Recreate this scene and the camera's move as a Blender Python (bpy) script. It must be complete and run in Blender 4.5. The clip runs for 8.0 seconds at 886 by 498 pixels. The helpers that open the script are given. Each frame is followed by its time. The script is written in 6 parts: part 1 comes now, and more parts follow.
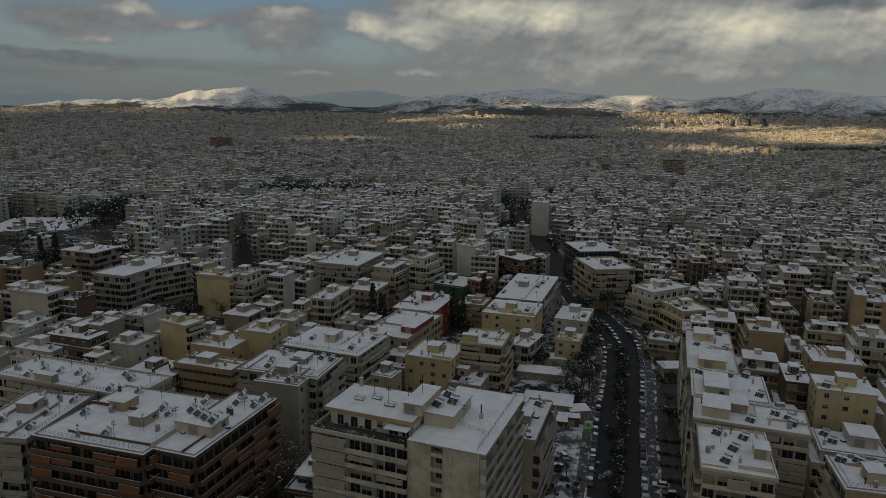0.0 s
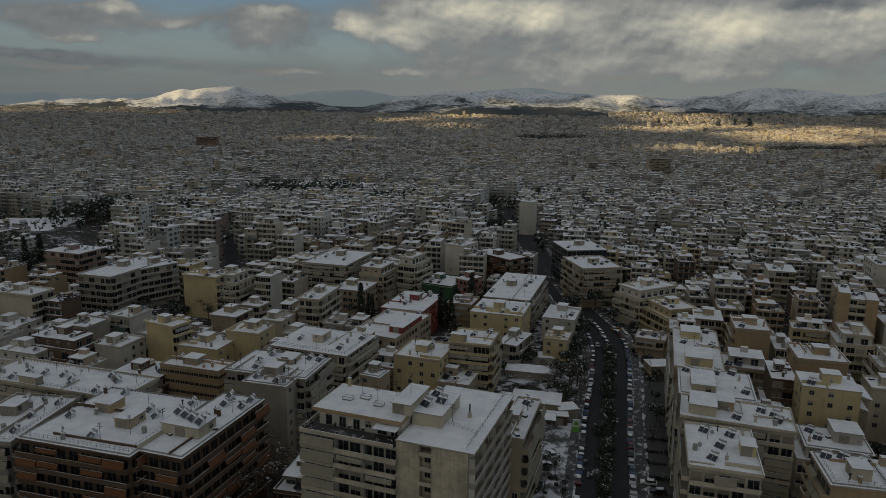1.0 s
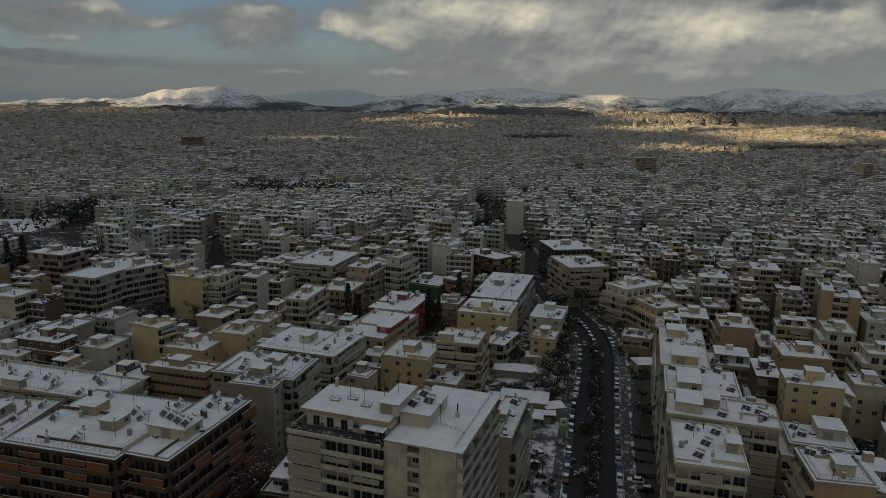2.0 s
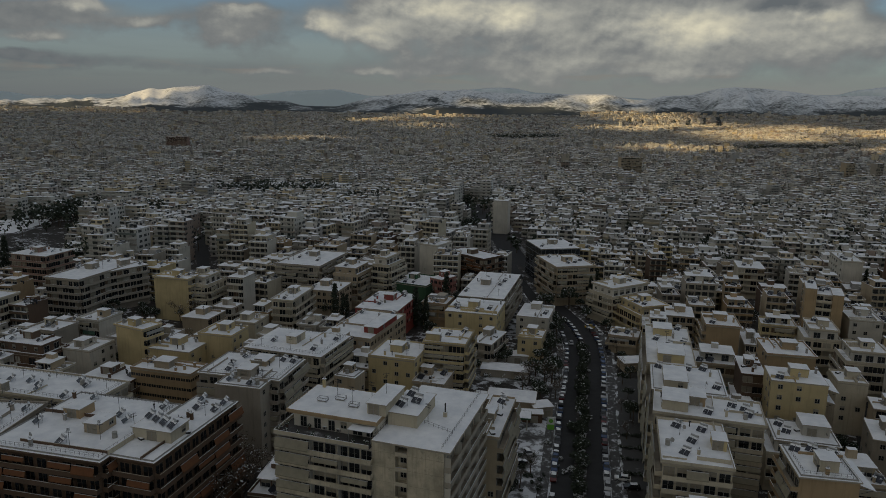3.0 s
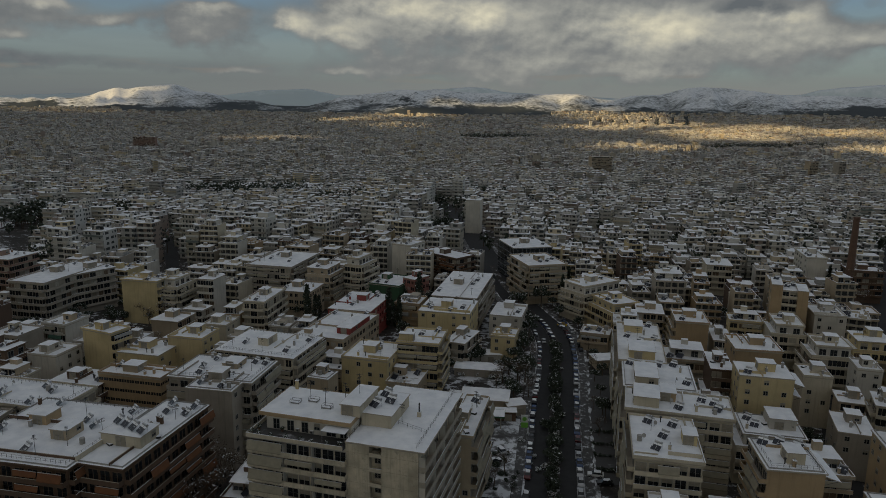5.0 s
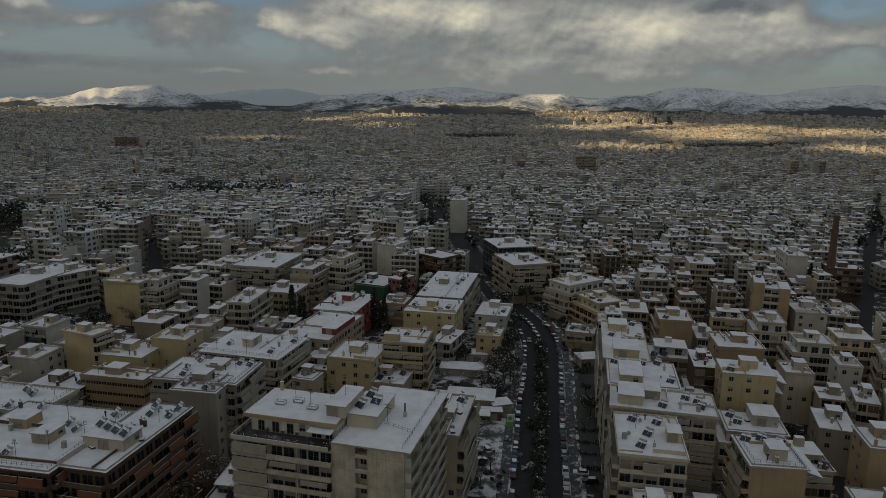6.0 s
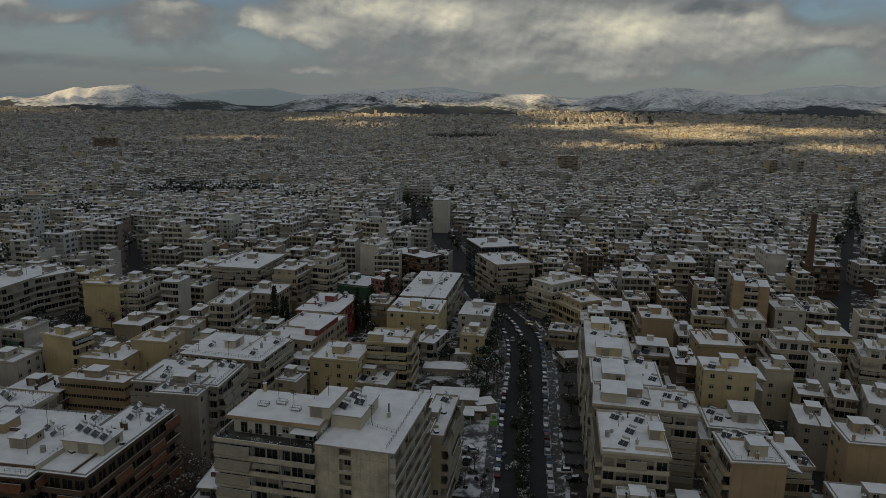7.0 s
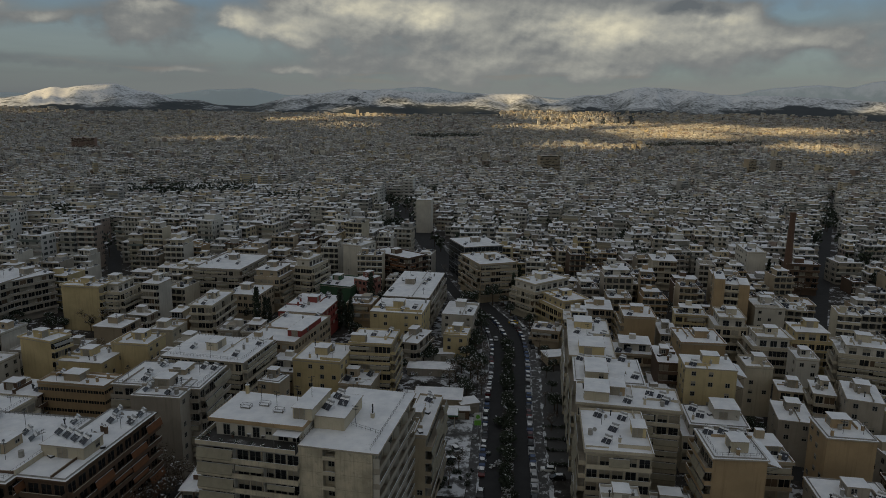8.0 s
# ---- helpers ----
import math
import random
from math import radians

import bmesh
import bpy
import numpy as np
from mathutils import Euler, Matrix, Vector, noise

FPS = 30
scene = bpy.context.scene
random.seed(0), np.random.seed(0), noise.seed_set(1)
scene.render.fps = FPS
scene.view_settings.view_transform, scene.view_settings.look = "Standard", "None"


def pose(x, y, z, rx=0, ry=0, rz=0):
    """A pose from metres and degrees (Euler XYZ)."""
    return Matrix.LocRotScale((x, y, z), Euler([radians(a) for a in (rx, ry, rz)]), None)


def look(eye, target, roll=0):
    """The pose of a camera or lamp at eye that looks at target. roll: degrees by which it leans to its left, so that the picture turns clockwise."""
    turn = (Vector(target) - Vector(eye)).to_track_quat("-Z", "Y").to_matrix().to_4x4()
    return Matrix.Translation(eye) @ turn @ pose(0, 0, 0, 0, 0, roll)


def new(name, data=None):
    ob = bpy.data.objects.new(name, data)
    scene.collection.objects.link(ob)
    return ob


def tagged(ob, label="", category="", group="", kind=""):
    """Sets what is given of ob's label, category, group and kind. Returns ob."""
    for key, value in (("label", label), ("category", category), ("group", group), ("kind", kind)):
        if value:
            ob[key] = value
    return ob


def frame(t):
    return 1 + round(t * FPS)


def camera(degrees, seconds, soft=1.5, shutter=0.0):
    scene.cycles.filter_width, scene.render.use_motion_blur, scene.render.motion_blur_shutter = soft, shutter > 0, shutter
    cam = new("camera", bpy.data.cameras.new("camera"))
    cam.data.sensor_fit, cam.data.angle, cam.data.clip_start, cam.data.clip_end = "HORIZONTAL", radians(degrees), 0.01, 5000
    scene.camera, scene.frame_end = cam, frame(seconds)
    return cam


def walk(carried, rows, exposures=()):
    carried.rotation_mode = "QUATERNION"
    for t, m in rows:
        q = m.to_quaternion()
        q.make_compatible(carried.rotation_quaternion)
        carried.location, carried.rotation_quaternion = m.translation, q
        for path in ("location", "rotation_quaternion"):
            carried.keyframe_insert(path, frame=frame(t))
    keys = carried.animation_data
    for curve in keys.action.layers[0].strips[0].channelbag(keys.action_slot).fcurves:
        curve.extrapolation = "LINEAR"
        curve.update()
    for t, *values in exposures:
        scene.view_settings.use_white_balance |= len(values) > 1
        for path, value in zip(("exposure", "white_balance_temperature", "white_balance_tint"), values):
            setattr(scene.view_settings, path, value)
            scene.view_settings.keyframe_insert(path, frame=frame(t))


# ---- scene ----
# ---- camera ----
EYE = Vector((0.0, 0.0, 95.0))
cam = camera(64.6, 8.0, 0.35)
ROLL = 0.76
TURNS = [(0.0, 0.0, -11.65), (0.5, 0.5, -11.67), (1.0, 1.0, -11.68), (1.5, 1.53, -11.68), (3.0, 3.15, -11.69), (3.5, 3.68, -11.69),
         (4.0, 4.24, -11.69), (4.5, 4.84, -11.69), (6.0, 6.68, -11.68), (6.5, 7.38, -11.68), (7.0, 8.09, -11.67), (7.5, 8.79, -11.66), (8.0, 9.50, -11.66)]


def heading(yaw, pitch):
    a, p = radians(yaw), radians(pitch)
    return EYE + 100 * Vector((math.sin(a) * math.cos(p), math.cos(a) * math.cos(p), math.sin(p)))


walk(cam, [(t, look(EYE, heading(yaw, pitch), ROLL)) for t, yaw, pitch in TURNS], [(0.0, 0.07), (8.0, 0.07)])

# ---- world and sun ----
SUN_AZ, SUN_EL = radians(238), radians(16)  # compass bearing with y as north
SUN_DIR = Vector((math.sin(SUN_AZ) * math.cos(SUN_EL), math.cos(SUN_AZ) * math.cos(SUN_EL), math.sin(SUN_EL)))


class Nodes:
    """A short way to write node trees."""

    def __init__(self, tree):
        self.tree = tree
        tree.nodes.clear()

    def add(self, kind, props=None, **inputs):
        n = self.tree.nodes.new(kind)
        if props and "sky_type" in props:
            n.sky_type, n.sun_disc, n.sun_elevation, n.sun_rotation = "NISHITA", False, SUN_EL, SUN_AZ
        elif props:
            n.operation = props["operation"]
        for key, value in inputs.items():
            self.put(n, key.replace("_", " "), value)
        return n

    def put(self, n, key, value):
        sock = n.inputs[int(key)] if key.isdigit() else n.inputs[key]
        if isinstance(value, bpy.types.NodeSocket):
            self.tree.links.new(value, sock)
        else:
            sock.default_value = value

    def math(self, op, a, b=0.0, c=0.0, clamp=False):
        n = self.tree.nodes.new("ShaderNodeMath")
        n.operation, n.use_clamp = op, clamp
        for i, v in enumerate((a, b, c)):
            self.put(n, str(i), v)
        return n.outputs[0]

    def mix(self, fac, a, b, blend="MIX"):
        n = self.tree.nodes.new("ShaderNodeMix")
        n.data_type, n.blend_type = "RGBA", blend
        for i, v in ((0, fac), (6, a), (7, b)):
            self.put(n, str(i), v)
        return n.outputs[2]

    def ramp(self, fac, stops):
        n = self.tree.nodes.new("ShaderNodeValToRGB")
        while len(n.color_ramp.elements) < len(stops):
            n.color_ramp.elements.new(0.5)
        for e, (p, c) in zip(n.color_ramp.elements, stops):
            e.position = p
            e.color = (c, c, c, 1) if isinstance(c, (int, float)) else (*c, 1)
        self.put(n, "0", fac)
        return n.outputs[0]

    def noise(self, vec, scale, detail=4.0, rough=0.55):
        n = self.add("ShaderNodeTexNoise", None, Scale=scale, Detail=detail, Roughness=rough)
        if vec is not None:
            self.put(n, "Vector", vec)
        return n.outputs["Fac"]


# clouds: bearing and height (degrees, thousandths), reach across and up, thickness, light
CLOUDS_WEST = [
    (-26.6, 99, 5.5, 18.5, 1.0, 0.20), (-24.0, 114, 2.2, 6.7, 0.6, 0.42), (-18.5, 96, 2.8, 11.2, 0.9, 0.34), (-13.0, 100, 3.2, 24.4, 1.1, 0.22),
    (-12.1, 117, 2.1, 8.6, 0.5, 0.36), (-26.0, 73, 2.8, 8.7, 0.8, 0.36), (-24.7, 45, 13.3, 11.0, 0.62, 0.10), (-29.6, 50, 4.2, 6.6, 0.7, 0.1),
    (-6.6, 107, 1.6, 16.1, 0.8, 0.6), (-2.6, 94, 3.6, 16.8, 0.8, 0.48), (-10.8, 41, 2.4, 6.0, 0.6, 0.4), (-2.8, 42, 2.7, 6.8, 0.6, 0.4)]
CLOUDS_EAST = [
    (15.5, 105, 17.8, 46.0, 1.3, 0.46), (1.8, 129, 5.5, 20.5, 1.0, 0.50), (8.5, 121, 2.8, 21.7, 0.6, 0.44), (22.4, 100, 5.0, 24.0, 0.8, 0.46),
    (28.2, 125, 2.7, 7.7, 0.8, -0.5), (13.9, 106, 2.9, 15.7, 0.3, -0.2), (30.8, 88, 3.8, 25.5, 1.0, 0.26), (13.7, 48, 16.0, 20.5, 0.9, 0.33),
    (31.1, 116, 1.7, 13.8, 0.6, 0.4), (35.3, 113, 2.1, 10.8, -0.4, -0.3), (36.0, 84, 3.1, 12.0, 0.8, 0.3), (46.0, 79, 8.0, 44.2, 1.0, 0.35)]


def build_world():
    world = bpy.data.worlds.new("winter_sky")
    scene.world = world
    world.use_nodes = True
    N = Nodes(world.node_tree)
    sky = N.add("ShaderNodeTexSky", {"sky_type": "NISHITA", "sun_disc": False, "sun_elevation": SUN_EL, "sun_rotation": SUN_AZ})
    way = N.add("ShaderNodeTexCoord").outputs["Generated"]
    sep = N.add("ShaderNodeSeparateXYZ", None, Vector=way)
    x, y, z = sep.outputs
    az = N.math("MULTIPLY", N.math("ARCTAN2", x, y), 57.29578)
    up = N.math("MULTIPLY", z, 1000.0)
    flat = N.add("ShaderNodeCombineXYZ", None, X=N.math("MULTIPLY", az, 0.23), Y=N.math("MULTIPLY", up, 0.0185), Z=0.7).outputs[0]
    above = N.add("ShaderNodeVectorMath", {"operation": "ADD"}, **{"0": flat, "1": (-0.05, 0.11, 0.0)}).outputs[0]
    level = N.add("ShaderNodeCombineXYZ", None, X=N.math("MULTIPLY", az, 0.07), Y=N.math("MULTIPLY", up, 0.036), Z=4.0).outputs[0]
    n1, n2, n3 = N.noise(flat, 1.0, 9, 0.52), N.noise(above, 1.0, 9, 0.52), N.noise(level, 1.0, 7, 0.55)
    # ragged outlines: the clouds' own places are pushed about by two scales of noise
    wob = N.noise(N.add("ShaderNodeVectorMath", {"operation": "MULTIPLY"}, **{"0": flat, "1": (1.3, 1.3, 1.0)}).outputs[0], 1.0, 8, 0.5)
    az2 = N.math("ADD", az, N.math("MULTIPLY", N.math("SUBTRACT", n1, 0.5), 7.0))
    up2 = N.math("ADD", up, N.math("MULTIPLY", N.math("SUBTRACT", wob, 0.5), 40.0))
    thick, light = 0.0, 0.0
    for a, e, w, h, dens, shine in CLOUDS_WEST + CLOUDS_EAST:
        u, v = N.math("MULTIPLY_ADD", az2, 1 / w, -a / w), N.math("MULTIPLY_ADD", up2, 1 / h, -e / h)
        g = N.math("EXPONENT", N.math("MULTIPLY", N.math("MULTIPLY_ADD", u, u, N.math("MULTIPLY", v, v)), -1.1))
        thick = N.math("MULTIPLY_ADD", g, dens, thick)
        light = N.math("MULTIPLY_ADD", g, shine, light)
    cover = N.ramp(N.math("MULTIPLY_ADD", N.math("SUBTRACT", wob, 0.5), 1.1, thick), [(0.20, 0.0), (0.72, 1.0)])
    # lit where the cloud thins towards the light above, grey beneath
    relief = N.math("MULTIPLY", N.math("SUBTRACT", n1, n2), 1.9)
    tone = N.math("ADD", N.math("MULTIPLY_ADD", N.math("SUBTRACT", wob, 0.5), 0.40, light), N.math("MULTIPLY", relief, N.math("ADD", light, 0.25)))
    clouds = N.ramp(tone, [(0.0, (0.118, 0.132, 0.141)), (0.26, (0.192, 0.201, 0.198)), (0.50, (0.330, 0.330, 0.296)), (0.95, (0.64, 0.60, 0.455))])
    blue = N.mix(1.0, sky.outputs[0], (0.075, 0.085, 0.085, 1), "MULTIPLY")
    blue = N.mix(0.85, blue, N.ramp(z, [(0.03, (0.148, 0.172, 0.182)), (0.075, (0.188, 0.225, 0.236)), (0.105, (0.155, 0.203, 0.236)), (0.127, (0.135, 0.195, 0.255))]))
    seen = N.mix(cover, blue, clouds)
    # level grey layers beneath
    east = N.add("ShaderNodeMapRange", None, Value=az, From_Min=-28.0, From_Max=9.0).outputs[0]
    veil = N.math("MULTIPLY", N.ramp(n3, [(0.42, 0.0), (0.62, 0.75)]), N.ramp(z, [(0.0, 1.0), (0.09, 0.0)]))
    seen = N.mix(veil, seen, N.mix(east, (0.098, 0.114, 0.126, 1), (0.205, 0.212, 0.204, 1)))
    blush = N.math("MULTIPLY", N.ramp(N.noise(level, 2.3, 6, 0.5), [(0.56, 0.0), (0.72, 0.6)]), N.ramp(z, [(0.015, 0.0), (0.04, 1.0), (0.06, 0.0)]))
    seen = N.mix(blush, seen, (0.215, 0.192, 0.165, 1))
    low = N.ramp(z, [(0.0, 0.85), (0.045, 0.0)])
    seen = N.mix(low, seen, N.mix(east, (0.138, 0.150, 0.152, 1), (0.208, 0.215, 0.206, 1)))
    # the sheet overhead is whiter than the part near the horizon, and glows where it veils the sun
    zenith = N.add("ShaderNodeMapRange", None, Value=z, From_Min=0.16, From_Max=0.5).outputs[0]
    total = N.mix(zenith, seen, N.mix(n1, (0.178, 0.195, 0.216, 1), (0.270, 0.286, 0.308, 1)))
    toward = N.add("ShaderNodeVectorMath", {"operation": "DOT_PRODUCT"}, **{"0": way, "1": tuple(SUN_DIR)}).outputs["Value"]
    glow = N.math("POWER", N.math("MAXIMUM", toward, 0.0), 3.0)
    total = N.mix(N.math("MULTIPLY", glow, 0.8), total, (0.50, 0.47, 0.40, 1))
    back = N.add("ShaderNodeBackground", None, Color=total, Strength=1.0)
    N.add("ShaderNodeOutputWorld", None, Surface=back.outputs[0])


build_world()
sun = new("sun", bpy.data.lights.new("sun", "SUN"))
sun.data.energy, sun.data.angle, sun.data.color = 4.1, radians(0.53), (1.0, 0.735, 0.375)
sun.matrix_world = look((0, 0, 0), -SUN_DIR)


# ---- materials ----
def material(name):
    m = bpy.data.materials.new(name)
    m.use_nodes = True
    return m, Nodes(m.node_tree)


def finish(N, color, rough=0.8, metal=0.0, bump=None, strength=0.3, dist=0.05, spec=0.5):
    p = N.add("ShaderNodeBsdfPrincipled", None, Roughness=rough, Metallic=metal)
    N.put(p, "Base Color", color)
    N.put(p, "Specular IOR Level", spec)
    if bump is not None:
        b = N.add("ShaderNodeBump", None, Strength=strength, Distance=dist, Height=bump)
        N.put(p, "Normal", b.outputs[0])
    N.add("ShaderNodeOutputMaterial", None, Surface=p.outputs[0])


def place(N):
    return N.add("ShaderNodeNewGeometry").outputs["Position"]


def stretched(N, vec, sx, sy, sz):
    return N.add("ShaderNodeVectorMath", {"operation": "MULTIPLY"}, **{"0": vec, "1": (sx, sy, sz)}).outputs[0]


def plaster(name, color, spread=0.12):
    """Painted plaster: broad weathering, fine grain, rain streaks running down."""
    m, N = material(name)
    pos = place(N)
    rnd = N.add("ShaderNodeObjectInfo").outputs["Random"]
    dark = tuple(c * 0.62 for c in color)
    lite = tuple(min(0.85, c * (1 + spread)) for c in color)
    broad = N.noise(pos, 0.16, 4)
    base = N.mix(N.ramp(broad, [(0.35, 0.0), (0.68, 1.0)]), (*dark, 1), (*lite, 1))
    base = N.mix(0.55, base, (*color, 1))
    streak = N.ramp(N.noise(stretched(N, pos, 1.0, 1.0, 0.07), 1.3, 4, 0.6), [(0.52, 0.0), (0.72, 1.0)])
    base = N.mix(N.math("MULTIPLY", streak, 0.38), base, (*(c * 0.42 for c in color), 1))
    base = N.mix(N.math("MULTIPLY", rnd, 0.14), base, (0.20, 0.19, 0.17, 1))
    grain = N.noise(pos, 3.0, 5, 0.65)
    base = N.mix(N.math("MULTIPLY", N.ramp(grain, [(0.4, 0.0), (0.75, 1.0)]), 0.22), base, (*(c * 0.6 for c in color), 1))
    finish(N, base, 0.85, 0, grain, 0.25, 0.03, 0.3)
    return m


def weathered(name, color):
    """Bare old render: pour lines, rain runs, grey lichen and patched areas."""
    m, N = material(name)
    pos = place(N)
    z = N.add("ShaderNodeSeparateXYZ", None, Vector=pos).outputs[2]
    broad, fine = N.noise(pos, 0.22, 6, 0.62), N.noise(pos, 4.5, 5, 0.7)
    base = N.mix(N.ramp(broad, [(0.36, 0.0), (0.64, 1.0)]), (*(c * 0.68 for c in color), 1), (*(min(0.8, c * 1.14) for c in color), 1))
    runs = N.ramp(N.noise(stretched(N, pos, 1.0, 1.0, 0.05), 2.1, 6, 0.66), [(0.50, 0.0), (0.68, 1.0)])
    base = N.mix(N.math("MULTIPLY", runs, 0.42), base, (*(c * 0.45 for c in color), 1))
    lichen = N.ramp(N.noise(pos, 0.75, 7, 0.7), [(0.56, 0.0), (0.66, 1.0)])
    base = N.mix(N.math("MULTIPLY", lichen, 0.45), base, (0.20, 0.19, 0.165, 1))
    joint = N.math("LESS_THAN", N.math("FRACT", N.math("DIVIDE", N.math("ADD", z, N.math("MULTIPLY", broad, 0.12)), STOREY)), 0.022)
    base = N.mix(N.math("MULTIPLY", joint, 0.4), base, (0.14, 0.125, 0.10, 1))
    finish(N, base, 0.9, 0, fine, 0.4, 0.03, 0.25)
    return m


def simple(name, color, rough=0.6, metal=0.0, scale=2.0, amount=0.35, spec=0.5):
    m, N = material(name)
    pos = place(N)
    g = N.noise(pos, scale, 5, 0.6)
    base = N.mix(N.math("MULTIPLY", N.ramp(g, [(0.35, 0.0), (0.7, 1.0)]), amount), (*color, 1), (*(c * 0.45 for c in color), 1))
    finish(N, base, rough, metal, g, 0.2, 0.02, spec)
    return m


def snow_material(name, patchy=0.0):
    m, N = material(name)
    pos = place(N)
    broad, fine = N.noise(pos, 0.35, 5), N.noise(pos, 5.0, 4, 0.7)
    base = N.mix(N.ramp(broad, [(0.3, 0.0), (0.7, 1.0)]), (0.66, 0.68, 0.715, 1), (0.84, 0.85, 0.865, 1))
    thaw = N.ramp(N.noise(pos, 1.1, 6, 0.65), [(0.60, 0.0), (0.74, 1.0)])
    base = N.mix(N.math("MULTIPLY", thaw, 0.45), base, (0.45, 0.45, 0.45, 1))
    if patchy:
        hole = N.ramp(N.noise(pos, 0.22, 5, 0.62), [(0.56, 0.0), (0.66, 1.0)])
        base = N.mix(N.math("MULTIPLY", hole, patchy), base, (0.24, 0.23, 0.21, 1))
    finish(N, base, 0.75, 0, N.math("ADD", broad, N.math("MULTIPLY", fine, 0.25)), 0.4, 0.12, 0.25)
    return m


def loggia():
    """The back of a row of loggias: dark doors and shutters between plastered piers, the recess shade painted into the
    door tones.
    """
    m, N = material("shaded_loggia_wall")
    pos = N.add("ShaderNodeTexCoord").outputs["Object"]
    x = N.add("ShaderNodeSeparateXYZ", None, Vector=pos).outputs[0]
    rnd = N.add("ShaderNodeObjectInfo").outputs["Random"]
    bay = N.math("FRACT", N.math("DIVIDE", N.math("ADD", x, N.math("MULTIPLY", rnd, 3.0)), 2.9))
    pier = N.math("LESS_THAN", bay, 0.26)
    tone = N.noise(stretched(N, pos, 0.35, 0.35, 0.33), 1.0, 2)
    # dark glass and the loggia's shade together in one colour
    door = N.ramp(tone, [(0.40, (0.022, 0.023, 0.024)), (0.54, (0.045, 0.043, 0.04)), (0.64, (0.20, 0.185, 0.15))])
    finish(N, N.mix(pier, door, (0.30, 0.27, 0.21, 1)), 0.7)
    return m


def slush(name="trodden_slush", shift=0.0, scale=0.5):
    m, N = material(name)
    pos = place(N)
    g = N.noise(pos, scale, 7, 0.65)
    finish(N, N.ramp(g, [(0.50 - shift, (0.05, 0.048, 0.046)), (0.57 - shift, (0.13, 0.13, 0.13)), (0.64 - shift, (0.60, 0.62, 0.65))]), 0.7, 0, g, 0.5, 0.1)
    return m


def snowy_panel():
    """Collector glass with snow clinging to part of it."""
    m, N = material("solar_glass")
    g = N.noise(place(N), 1.1, 4, 0.6)
    finish(N, N.ramp(g, [(0.60, (0.018, 0.022, 0.034)), (0.66, (0.62, 0.64, 0.67))]), 0.35)
    return m


STOREY = 3.05
MAT = {
    "weathered": weathered("weathered_render", (0.54, 0.475, 0.355)),
    "cream": plaster("plaster_cream", (0.55, 0.485, 0.365)), "sand": plaster("plaster_sand", (0.43, 0.345, 0.235)),
    "ochre": plaster("plaster_ochre", (0.42, 0.30, 0.17)), "yellow": plaster("plaster_yellow", (0.57, 0.455, 0.245)),
    "white": plaster("plaster_white", (0.58, 0.54, 0.465)), "grey": plaster("plaster_grey", (0.37, 0.325, 0.265)),
    "brown": plaster("plaster_brown", (0.118, 0.070, 0.043)), "pink": plaster("plaster_pink", (0.29, 0.18, 0.14)),
    "salmon": plaster("plaster_salmon", (0.34, 0.15, 0.12)), "red": plaster("plaster_red", (0.27, 0.055, 0.045)), "green": plaster("plaster_green", (0.045, 0.11, 0.055)),
    "glass": simple("curtain_glass", (0.025, 0.03, 0.035), 0.15, 0.0, 0.4, 0.5),
    "concrete": simple("concrete", (0.33, 0.32, 0.30), 0.85, 0, 1.2, 0.45), "slab": simple("painted_slab", (0.39, 0.345, 0.275), 0.8, 0, 0.8, 0.4),
    "snow": snow_material("snow"), "snow_patchy": snow_material("snow_patchy", 0.8), "slush": slush(), "yard_snow": slush("yard_snow", 0.09, 0.2), "bare_slush": slush("bare_slush", -0.10, 0.3),
    "pane": simple("window_glass", (0.02, 0.023, 0.026), 0.12, 0, 0.5, 0.4), "frame": simple("window_frame", (0.30, 0.285, 0.255), 0.5),
    "shutter": simple("shutter", (0.30, 0.265, 0.205), 0.7), "curtain": simple("drawn_curtain", (0.40, 0.365, 0.30), 0.8), "wood": simple("brown_shutter", (0.13, 0.085, 0.05), 0.7), "recess": loggia(),
    "awning_beige": simple("awning_beige", (0.30, 0.27, 0.20), 0.9, 0, 0.9, 0.4), "awning_grey": simple("awning_grey", (0.30, 0.30, 0.28), 0.9, 0, 0.9, 0.3),
    "awning_orange": simple("awning_orange", (0.165, 0.066, 0.025), 0.9, 0, 0.9, 0.45), "awning_green": simple("awning_green", (0.06, 0.13, 0.09), 0.9),
    "iron": simple("dark_iron", (0.06, 0.06, 0.06), 0.5, 0.6), "steel": simple("zinc_steel", (0.45, 0.46, 0.47), 0.4, 0.8),
    "panel": snowy_panel(), "brick": simple("chimney_brick", (0.13, 0.075, 0.05), 0.85, 0, 1.0, 0.5),
    "asphalt": simple("wet_asphalt", (0.036, 0.036, 0.037), 0.85, 0, 0.35, 0.5, 0.2), "kerb": simple("kerb_stone", (0.30, 0.29, 0.27), 0.8),
    "bark": simple("bark", (0.09, 0.065, 0.045), 0.95), "leaf": simple("dark_foliage", (0.035, 0.048, 0.028), 0.8, 0, 0.6, 0.5),
    "rubber": simple("tyre_rubber", (0.02, 0.02, 0.02), 0.8), "rim": simple("wheel_rim", (0.4, 0.4, 0.42), 0.35, 0.9),
}
for tint, rgb in (("silver", (0.42, 0.43, 0.44)), ("black", (0.02, 0.02, 0.022)), ("white", (0.7, 0.7, 0.69)), ("blue", (0.03, 0.06, 0.14)), ("red", (0.10, 0.015, 0.015)), ("taxi", (0.55, 0.36, 0.02))):
    MAT["car_" + tint] = simple("car_paint_" + tint, rgb, 0.25, 0.1, 3.0, 0.15)


